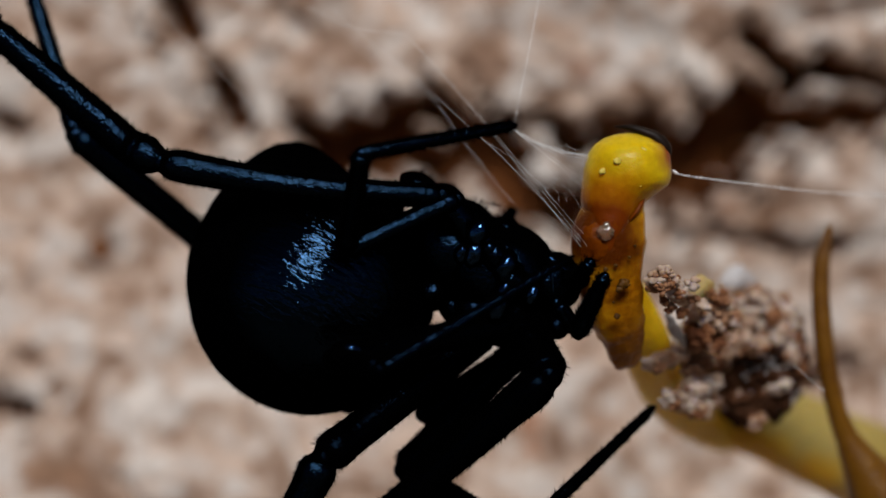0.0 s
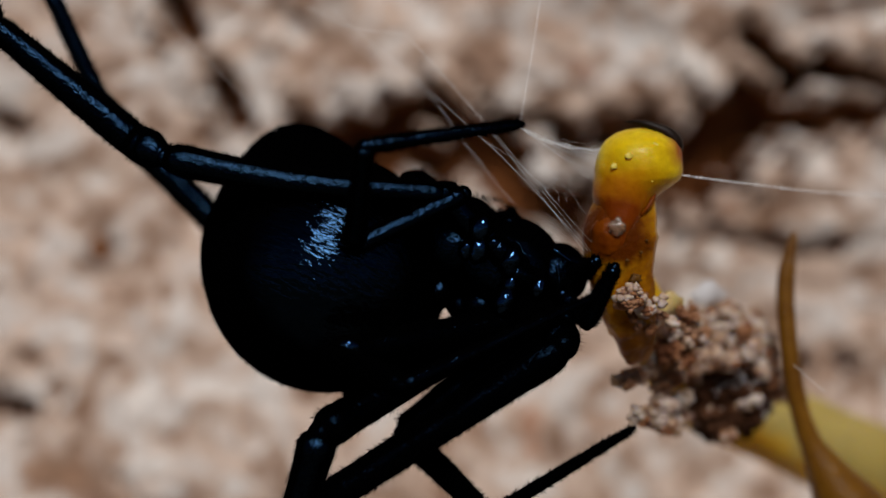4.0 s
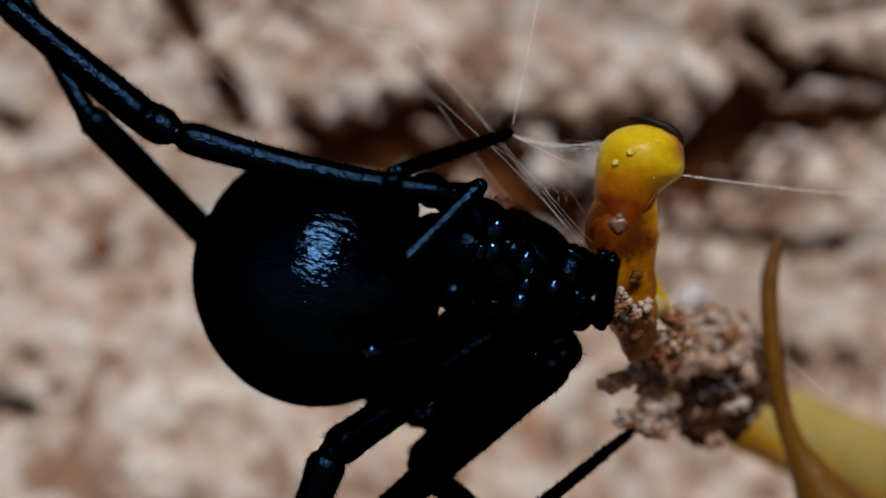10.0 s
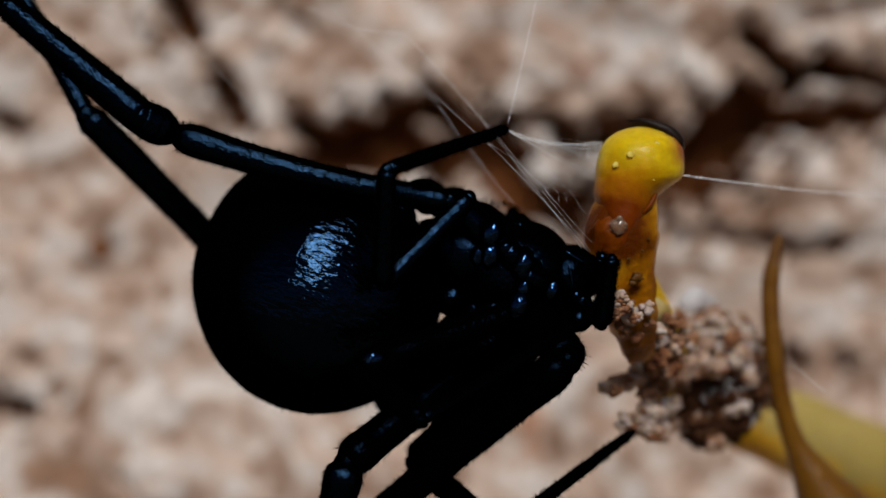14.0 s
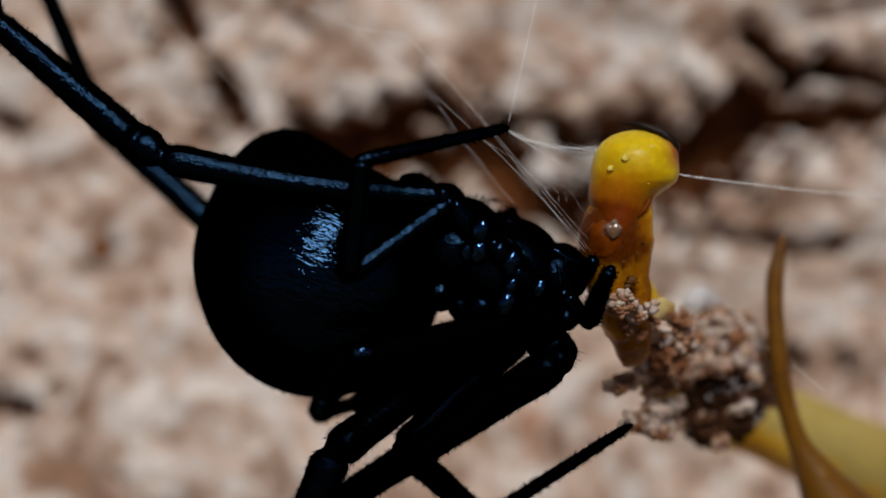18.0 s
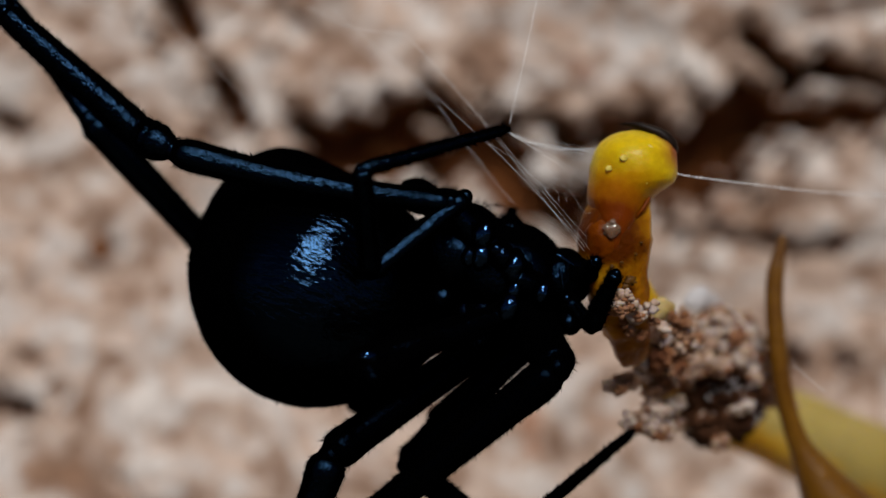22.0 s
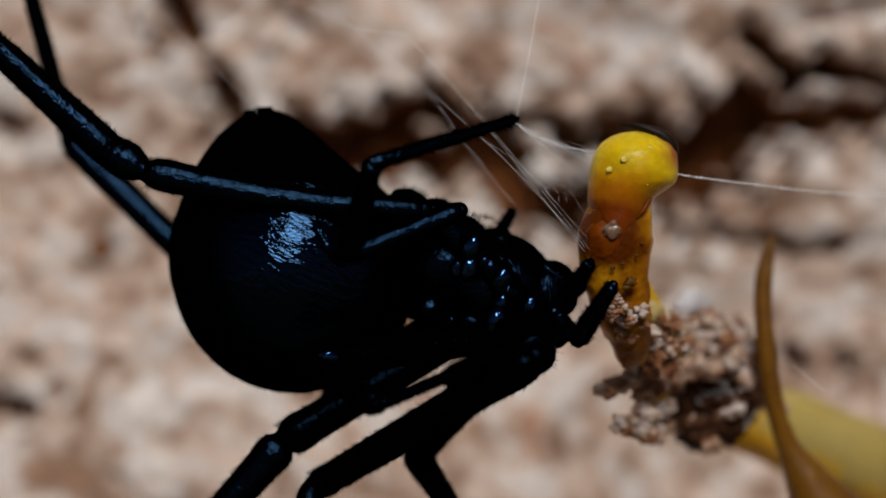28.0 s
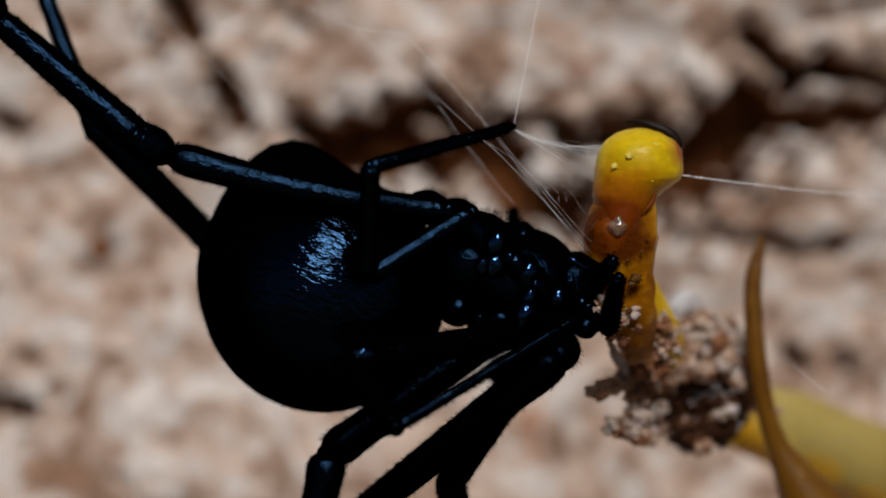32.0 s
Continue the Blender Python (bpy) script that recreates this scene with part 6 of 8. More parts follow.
    walk(limb["E0"], [
        (0, pose(0.002848, -0.0012, -0.004627, 49.82, 42.28, -57.62)), (1, pose(0.002848, -0.0012, -0.004627, 50.43, 39.79, -60.33)), (2, pose(0.002848, -0.0012, -0.004627, 67.72, 37.33, -43.68)),
        (3, pose(0.002848, -0.0012, -0.004627, 60.27, 31.74, -50.68)), (3.5, pose(0.002848, -0.0012, -0.004627, 54.66, 24.32, -59.84)), (5.5, pose(0.002848, -0.0012, -0.004627, 47.56, 33.12, -59.14)),
        (6, pose(0.002848, -0.0012, -0.004627, 41.48, 40.79, -64.88)), (7, pose(0.002848, -0.0012, -0.004627, 42.88, 39.31, -63.39)), (8, pose(0.002848, -0.0012, -0.004627, 38.66, 42.28, -64.79)),
        (9, pose(0.002848, -0.0012, -0.004627, 29.97, 37.59, -72.84)), (10, pose(0.002848, -0.0012, -0.004627, 31.44, 33.35, -71.59)), (11, pose(0.002848, -0.0012, -0.004627, 35.37, 35.89, -70.01)),
        (12, pose(0.002848, -0.0012, -0.004627, 31.73, 33.96, -71.9)), (13, pose(0.002848, -0.0012, -0.004627, 26.59, 35.7, -75.15)), (14, pose(0.002848, -0.0012, -0.004627, 32.96, 34.68, -69.22)),
        (14.5, pose(0.002848, -0.0012, -0.004627, 29.22, 37.57, -71.17)), (16.5, pose(0.002848, -0.0012, -0.004627, 57.5, 33.92, -54.9)), (17, pose(0.002848, -0.0012, -0.004627, 53.19, 31.38, -58.14)),
        (18, pose(0.002848, -0.0012, -0.004627, 43.11, 35.79, -62.86)), (19, pose(0.002848, -0.0012, -0.004627, 33.78, 32.87, -70.8)), (20, pose(0.002848, -0.0012, -0.004627, 30.1, 34.14, -72.69)),
        (21, pose(0.002848, -0.0012, -0.004627, 27.06, 35.65, -75.44)), (22, pose(0.002848, -0.0012, -0.004627, 35.56, 38.51, -67.13)), (23, pose(0.002848, -0.0012, -0.004627, 40.24, 39.18, -64.66)),
        (24, pose(0.002848, -0.0012, -0.004627, 44.31, 38.99, -62.49)), (25, pose(0.002848, -0.0012, -0.004627, 45.31, 45.34, -60.05)), (25.5, pose(0.002848, -0.0012, -0.004627, 42.02, 36.04, -62.08)),
        (27.5, pose(0.002848, -0.0012, -0.004627, 37.99, 18.78, -78.2)), (28, pose(0.002848, -0.0012, -0.004627, 34.98, 19.38, -75.66)), (28.4, pose(0.002848, -0.0012, -0.004627, 40.11, 23.6, -71.37)),
        (29, pose(0.002848, -0.0012, -0.004627, 46.47, 24.37, -72.79)), (30, pose(0.002848, -0.0012, -0.004627, 32.76, 29.29, -73.24)), (31, pose(0.002848, -0.0012, -0.004627, 31.69, 29.45, -75.06)),
        (31.6, pose(0.002848, -0.0012, -0.004627, 32.51, 27.62, -73.54)), (32, pose(0.002848, -0.0012, -0.004627, 18.02, 22.92, -81.65)),
    ])
    walk(limb["E1"], [
        (0, pose(0.0036, 0, 0, -39.47, 12.12, -88.46)), (1, pose(0.0036, 0, 0, -44.71, 8.21, -91.83)), (2, pose(0.0036, 0, 0, -31.2, -2.32, -107.22)),
        (3, pose(0.0036, 0, 0, -45.53, -30.59, -83.37)), (3.5, pose(0.0036, 0, 0, -51.89, -16.68, -96.23)), (5.5, pose(0.0036, 0, 0, -45.72, -1.99, -96)),
        (6, pose(0.0036, 0, 0, -44.45, 8.12, -96.57)), (7, pose(0.0036, 0, 0, -44.52, 8.9, -97.13)), (8, pose(0.0036, 0, 0, -43.14, 11.75, -94.63)),
        (9, pose(0.0036, 0, 0, -51.44, 18.13, -91.33)), (10, pose(0.0036, 0, 0, -54.07, 20.38, -93.06)), (11, pose(0.0036, 0, 0, -51.25, 17.38, -91.57)),
        (12, pose(0.0036, 0, 0, -54.82, 19.39, -92.78)), (13, pose(0.0036, 0, 0, -55.05, 23.44, -88.8)), (14, pose(0.0036, 0, 0, -52.64, 17.33, -95.58)),
        (14.5, pose(0.0036, 0, 0, -60.83, 35.93, -108.23)), (16.5, pose(0.0036, 0, 0, -42.01, 2.03, -101.75)), (17, pose(0.0036, 0, 0, -44.97, 1.07, -106.39)),
        (18, pose(0.0036, 0, 0, -46.65, 7.76, -101.12)), (19, pose(0.0036, 0, 0, -54.32, 14.93, -96.44)), (20, pose(0.0036, 0, 0, -54.49, 21.66, -91.01)),
        (21, pose(0.0036, 0, 0, -53.78, 22.34, -88.79)), (22, pose(0.0036, 0, 0, -48.78, 16.38, -92.87)), (23, pose(0.0036, 0, 0, -46.85, 13.18, -93.59)),
        (24, pose(0.0036, 0, 0, -44.51, 11.34, -93.92)), (25, pose(0.0036, 0, 0, -40.59, 15.03, -84.95)), (25.5, pose(0.0036, 0, 0, -45.84, -6.88, -89.37)),
        (27.5, pose(0.0036, 0, 0, -74.5, -16.01, -64.76)), (28, pose(0.0036, 0, 0, -66.34, 5.93, -109.5)), (28.4, pose(0.0036, 0, 0, -59.86, -3.99, -96.19)),
        (29, pose(0.0036, 0, 0, -59.27, 0.92, -103.41)), (30, pose(0.0036, 0, 0, -57.84, 12.54, -95.53)), (31, pose(0.0036, 0, 0, -57.48, 7.72, -94.52)),
        (31.6, pose(0.0036, 0, 0, -60.43, 12.35, -109.19)), (32, pose(0.0036, 0, 0, -67.76, 21.8, -96.58)),
    ])
    walk(limb["E2"], [
        (0, pose(0.003902, -0.011259, -0.002418, -41.14, 34.05, -65)), (1, pose(0.003237, -0.011396, -0.001645, -46.21, 33.15, -68.55)), (2, pose(0.000192, -0.010994, 0.000466, -39.12, 22.17, -75.52)),
        (3, pose(0.004745, -0.009851, 0.005862, -49.69, 32, -88.32)), (3.5, pose(0.002403, -0.01097, 0.003306, -55.37, 34.79, -85.33)), (5.5, pose(0.002398, -0.01145, 0.0004, -46.44, 43.04, -72.8)),
        (6, pose(0.002295, -0.011329, -0.001628, -47.45, 36.66, -69.2)), (7, pose(0.002187, -0.011293, -0.001781, -47.83, 36.77, -70.85)), (8, pose(0.00269, -0.011242, -0.002346, -44.57, 38.75, -66.67)),
        (9, pose(0.003345, -0.010945, -0.003585, -51.36, 44.93, -69.07)), (10, pose(0.003023, -0.010783, -0.004013, -55.34, 46.3, -74.21)), (11, pose(0.003298, -0.01099, -0.00344, -52.57, 43, -71.44)),
        (12, pose(0.003073, -0.010854, -0.003825, -55, 45.62, -73.52)), (13, pose(0.003822, -0.010567, -0.004582, -53.11, 48.07, -69.53)), (14, pose(0.00253, -0.010945, -0.003432, -53.19, 43.6, -75.18)),
        (14.5, pose(0.000682, -0.00886, -0.00676, -38.03, 48.52, -53.57)), (16.5, pose(0.001255, -0.011271, -0.000408, -48.1, 27.29, -79.25)), (17, pose(0.000351, -0.01105, -0.000215, -52.45, 29.77, -82.76)),
        (18, pose(0.001399, -0.0112, -0.001555, -50.91, 36.31, -76.73)), (19, pose(0.002352, -0.011061, -0.002968, -56.71, 42.95, -77.08)), (20, pose(0.003411, -0.010705, -0.004253, -54.56, 46.17, -73.13)),
        (21, pose(0.003825, -0.010653, -0.004379, -53.77, 47.23, -69.94)), (22, pose(0.003048, -0.011038, -0.00325, -47.93, 41.67, -70.05)), (23, pose(0.002897, -0.011194, -0.002627, -47.44, 38.19, -70.81)),
        (24, pose(0.002829, -0.011269, -0.002266, -47.52, 35.2, -72.28)), (25, pose(0.00458, -0.011082, -0.002988, -39.49, 34.53, -63.26)), (25.5, pose(0.003726, -0.011436, 0.001379, -43.08, 41.66, -67.38)),
        (27.5, pose(0.008321, -0.010016, 0.003178, -82.82, 38.53, -103.68)), (28, pose(-0.000225, -0.010801, -0.001191, -46.15, 13.47, -42.78)), (28.4, pose(0.002362, -0.011425, 0.000802, -66.58, 46.97, -86.64)),
        (29, pose(0.000929, -0.011205, -0.000186, -48.83, 3.45, -40.27)), (30, pose(0.002516, -0.011193, -0.002502, -63.23, 45.17, -81.16)), (31, pose(0.0027, -0.01138, -0.001547, -65.13, 42.08, -83.55)),
        (31.6, pose(-0.000098, -0.010628, -0.002463, -58.87, 47.27, -76.85)), (32, pose(0.002374, -0.010626, -0.004277, -75.75, 53.41, -88.75)),
    ])
    walk(limb["M0"], [
        (0, pose(0.002907, 0.001, -0.004966, 50.48, 35.82, -62.41)), (1, pose(0.002907, 0.001, -0.004966, 52.56, 33.51, -64.57)), (2, pose(0.002907, 0.001, -0.004966, 69.1, 31.07, -49.67)),
        (3, pose(0.002907, 0.001, -0.004966, 62.51, 25.74, -54.67)), (3.5, pose(0.002907, 0.001, -0.004966, 58.73, 18.65, -62.22)), (5.5, pose(0.002907, 0.001, -0.004966, 49.1, 27.09, -62.27)),
        (6, pose(0.002907, 0.001, -0.004966, 42.83, 34.32, -68.34)), (7, pose(0.002907, 0.001, -0.004966, 44.21, 32.94, -66.84)), (8, pose(0.002907, 0.001, -0.004966, 39.06, 35.63, -68.47)),
        (9, pose(0.002907, 0.001, -0.004966, 30.89, 31.37, -75.26)), (10, pose(0.002907, 0.001, -0.004966, 32.6, 27.38, -73.82)), (11, pose(0.002907, 0.001, -0.004966, 36.94, 29.77, -72.57)),
        (12, pose(0.002907, 0.001, -0.004966, 33.23, 27.99, -74.13)), (13, pose(0.002907, 0.001, -0.004966, 27.3, 29.63, -77.22)), (14, pose(0.002907, 0.001, -0.004966, 33.61, 28.67, -71.67)),
        (14.5, pose(0.002907, 0.001, -0.004966, 29.29, 31.32, -73.74)), (16.5, pose(0.002907, 0.001, -0.004966, 59.64, 27.87, -59.27)), (17, pose(0.002907, 0.001, -0.004966, 55.66, 25.49, -61.37)),
        (18, pose(0.002907, 0.001, -0.004966, 44.26, 29.66, -66.08)), (19, pose(0.002907, 0.001, -0.004966, 34.97, 27.03, -73.17)), (20, pose(0.002907, 0.001, -0.004966, 30.89, 28.23, -74.98)),
        (21, pose(0.002907, 0.001, -0.004966, 27.76, 29.67, -77.65)), (22, pose(0.002907, 0.001, -0.004966, 35.84, 32.3, -70.25)), (23, pose(0.002907, 0.001, -0.004966, 41.1, 32.71, -68.22)),
        (24, pose(0.002907, 0.001, -0.004966, 45.81, 32.42, -66.22)), (25, pose(0.002907, 0.001, -0.004966, 45.83, 38.13, -64.97)), (25.5, pose(0.002907, 0.001, -0.004966, 42.81, 29.56, -65.44)),
        (27.5, pose(0.002907, 0.001, -0.004966, 43.34, 13.56, -80.03)), (28, pose(0.002907, 0.001, -0.004966, 38.52, 14.06, -77.33)), (28.4, pose(0.002907, 0.001, -0.004966, 44.03, 18.1, -73.29)),
        (29, pose(0.002907, 0.001, -0.004966, 51.19, 18.87, -74.83)), (30, pose(0.002907, 0.001, -0.004966, 34.52, 23.56, -75.32)), (31, pose(0.002907, 0.001, -0.004966, 33.83, 23.79, -77.06)),
        (31.6, pose(0.002907, 0.001, -0.004966, 34.67, 22.05, -75.45)), (32, pose(0.002907, 0.001, -0.004966, 18.54, 17.46, -82.9)),
    ])
    walk(limb["M1"], [
        (0, pose(0.0036, 0, 0, -51.19, 6.81, -90.02)), (1, pose(0.0036, 0, 0, -54.02, 1.73, -92.98)), (2, pose(0.0036, 0, 0, -36.99, -10.77, -109)),
        (3, pose(0.0036, 0, 0, -51.9, -31.94, -84.81)), (3.5, pose(0.0036, 0, 0, -56.53, -21.78, -97.89)), (5.5, pose(0.0036, 0, 0, -52.28, -10.87, -91.8)),
        (6, pose(0.0036, 0, 0, -50.42, 2.46, -97.37)), (7, pose(0.0036, 0, 0, -50.46, 3.26, -98.01)), (8, pose(0.0036, 0, 0, -49.7, 6.96, -95.57)),
        (9, pose(0.0036, 0, 0, -57.42, 14.37, -92.07)), (10, pose(0.0036, 0, 0, -59.66, 16.54, -93.83)), (11, pose(0.0036, 0, 0, -57.06, 12.88, -92.49)),
        (12, pose(0.0036, 0, 0, -60.33, 15.19, -93.5)), (13, pose(0.0036, 0, 0, -60.83, 20.44, -89.66)), (14, pose(0.0036, 0, 0, -58.24, 13.49, -96.18)),
        (14.5, pose(0.0036, 0, 0, -67.03, 32.19, -111.67)), (16.5, pose(0.0036, 0, 0, -47.43, -5.19, -102.66)), (17, pose(0.0036, 0, 0, -49.53, -5.9, -107.18)),
        (18, pose(0.0036, 0, 0, -52.17, 2.29, -101.68)), (19, pose(0.0036, 0, 0, -59.71, 10.72, -96.76)), (20, pose(0.0036, 0, 0, -60.14, 18.3, -91.7)),
        (21, pose(0.0036, 0, 0, -59.6, 19.31, -89.45)), (22, pose(0.0036, 0, 0, -54.88, 12.5, -93.64)), (23, pose(0.0036, 0, 0, -53.1, 8.28, -94.51)),
        (24, pose(0.0036, 0, 0, -54.17, -17.13, -69.31)), (25, pose(0.0036, 0, 0, -48.21, 9.95, -86.98)), (25.5, pose(0.0036, 0, 0, -52.61, -9.11, -90.35)),
        (27.5, pose(0.0036, 0, 0, -80.8, -18.01, -67.09)), (28, pose(0.0036, 0, 0, -70.06, 0, -109.44)), (28.4, pose(0.0036, 0, 0, -66.17, -12.95, -89.66)),
        (29, pose(0.0036, 0, 0, -63.24, -6.36, -103.8)), (30, pose(0.0036, 0, 0, -63.04, 8.05, -95.1)), (31, pose(0.0036, 0, 0, -62.91, 2.65, -93)),
        (31.6, pose(0.0036, 0, 0, -64.65, 7.22, -109.71)), (32, pose(0.0036, 0, 0, -72.61, 19.55, -95.84)),
    ])
    walk(limb["F0"], [
        (0, pose(0.002986, 0.001, -0.006346, -94.97, 48.47, 170.19)), (1, pose(0.00301, 0.001, -0.006283, -94.93, 46.01, 170.57)), (2, pose(0.003385, 0.001, -0.005893, -96.52, 45.82, 170.37)),
        (3, pose(0.00309, 0.001, -0.005582, -76.43, 42.84, -160.33)), (3.5, pose(0.003173, 0.001, -0.005499, -86.82, 39.88, -175.05)), (5.5, pose(0.003173, 0.001, -0.005499, -87.06, 38.74, -175.31)),
        (6, pose(0.002625, 0.001, -0.005982, -78.61, 39.25, -161.77)), (7, pose(0.00263, 0.001, -0.006, -78.06, 40.47, -161.3)), (8, pose(0.002459, 0.001, -0.006159, -78.02, 40.48, -161.18)),
        (9, pose(0.002334, 0.001, -0.006274, -96.1, 42.72, 170.81)), (10, pose(0.002443, 0.001, -0.006256, -96.77, 45.98, 170.42)), (11, pose(0.002473, 0.001, -0.006221, -96.81, 45.81, 170.41)),
        (12, pose(0.002473, 0.001, -0.006191, -96.53, 44.63, 170.58)), (13, pose(0.0023, 0.001, -0.006357, -96.36, 44.45, 170.66)), (14, pose(0.002449, 0.001, -0.006163, -96.02, 42.5, 170.91)),
        (14.5, pose(0.003173, 0.001, -0.005499, -86.72, 41.44, -175.05)), (16.5, pose(0.003173, 0.001, -0.005499, -96.29, 44.16, 170.15)), (17, pose(0.002922, 0.001, -0.005725, -77.79, 39.84, -161.16)),
        (18, pose(0.002701, 0.001, -0.005917, -78.46, 39.29, -161.33)), (19, pose(0.002468, 0.001, -0.005873, -95.61, 40.7, 171.17)), (20, pose(0.002587, 0.001, -0.006052, -96.16, 43.34, 170.86)),
        (21, pose(0.002389, 0.001, -0.006249, -96.2, 43.72, 170.92)), (22, pose(0.002485, 0.001, -0.006172, -96.34, 44.32, 170.82)), (23, pose(0.002789, 0.001, -0.005846, -77.79, 39.89, -161.29)),
        (24, pose(0.003173, 0.001, -0.005499, -118.66, 28.02, 131.71)), (25, pose(0.002662, 0.001, -0.006106, -97.9, 49.71, 169.5)), (25.5, pose(0.003173, 0.001, -0.005499, -86.13, 47.15, -174.73)),
        (27.5, pose(0.002832, 0.001, -0.005751, -94.79, 36.49, 171.84)), (28, pose(0.003173, 0.001, -0.005499, -106.74, 43.42, 154.88)), (28.4, pose(0.003173, 0.001, -0.005499, -86.22, 43.67, -174.54)),
        (29, pose(0.003173, 0.001, -0.005499, -113.32, 48.83, 149.05)), (30, pose(0.003007, 0.001, -0.005729, -98.94, 54.07, 168.86)), (31, pose(0.003011, 0.001, -0.005689, -73.86, 46.59, -157.85)),
        (31.6, pose(0.003173, 0.001, -0.005499, -85.7, 44.97, -173.93)), (32, pose(0.002795, 0.001, -0.005943, -74.02, 46.59, -157.99)),
    ])
    walk(limb["F1"], [
        (0, pose(0.007008, 0, 0, -20.25, -37.31, 112.48)), (1, pose(0.007008, 0, 0, -14.73, -39.14, 110.71)), (2, pose(0.007008, 0, 0, -7.04, -47.81, 104.63)),
        (3, pose(0.007008, 0, 0, 28.98, -48.79, 75.05)), (3.5, pose(0.007008, 0, 0, 6.07, -51.93, 95.15)), (5.5, pose(0.007008, 0, 0, 5.41, -47.72, 91.65)),
        (6, pose(0.007008, 0, 0, 16.01, -51.77, 84.27)), (7, pose(0.007008, 0, 0, 16.05, -51.51, 83.87)), (8, pose(0.007008, 0, 0, 14, -52.04, 83.83)),
        (9, pose(0.007008, 0, 0, -17.73, -47.08, 107.4)), (10, pose(0.007008, 0, 0, -17.77, -51.62, 106.54)), (11, pose(0.007008, 0, 0, -17.37, -50.86, 107.41)),
        (12, pose(0.007008, 0, 0, -28.68, -51.2, 107.96)), (13, pose(0.007008, 0, 0, -38.19, -51.65, 107.46)), (14, pose(0.007008, 0, 0, -33.06, -52.24, 108.2)),
        (14.5, pose(0.007008, 0, 0, 5.02, -47.02, 63.51)), (16.5, pose(0.007008, 0, 0, -12.37, -44.52, 118.05)), (17, pose(0.007008, 0, 0, 24.09, -55.06, 81.85)),
        (18, pose(0.007008, 0, 0, 21.72, -56.37, 80.21)), (19, pose(0.007008, 0, 0, -16.48, -50.47, 112.85)), (20, pose(0.007008, 0, 0, -31.27, -45.7, 105.33)),
        (21, pose(0.007008, 0, 0, -35.73, -45.61, 108.66)), (22, pose(0.007008, 0, 0, -34.99, -46.32, 107.54)), (23, pose(0.007008, 0, 0, 20.77, -50.84, 79.52)),
        (24, pose(0.007008, 0, 0, -93.49, -51.02, 111.41)), (25, pose(0.007008, 0, 0, -35.64, -74.94, 85.09)), (25.5, pose(0.007008, 0, 0, 8.3, -67.55, 54.22)),
        (27.5, pose(0.007008, 0, 0, -37.75, -62.27, 122.89)), (28, pose(0.007008, 0, 0, -35.43, -65.01, 130.77)), (28.4, pose(0.007008, 0, 0, 12.89, -72.11, 83.16)),
        (29, pose(0.007008, 0, 0, -49.31, -68.37, 136.25)), (30, pose(0.007008, 0, 0, -41.09, -78.46, 114.7)), (31, pose(0.007008, 0, 0, 49.28, -69.74, 29.48)),
        (31.6, pose(0.007008, 0, 0, 16.11, -74.85, 60.11)), (32, pose(0.007008, 0, 0, 32.25, -67.56, 21.97)),
    ])
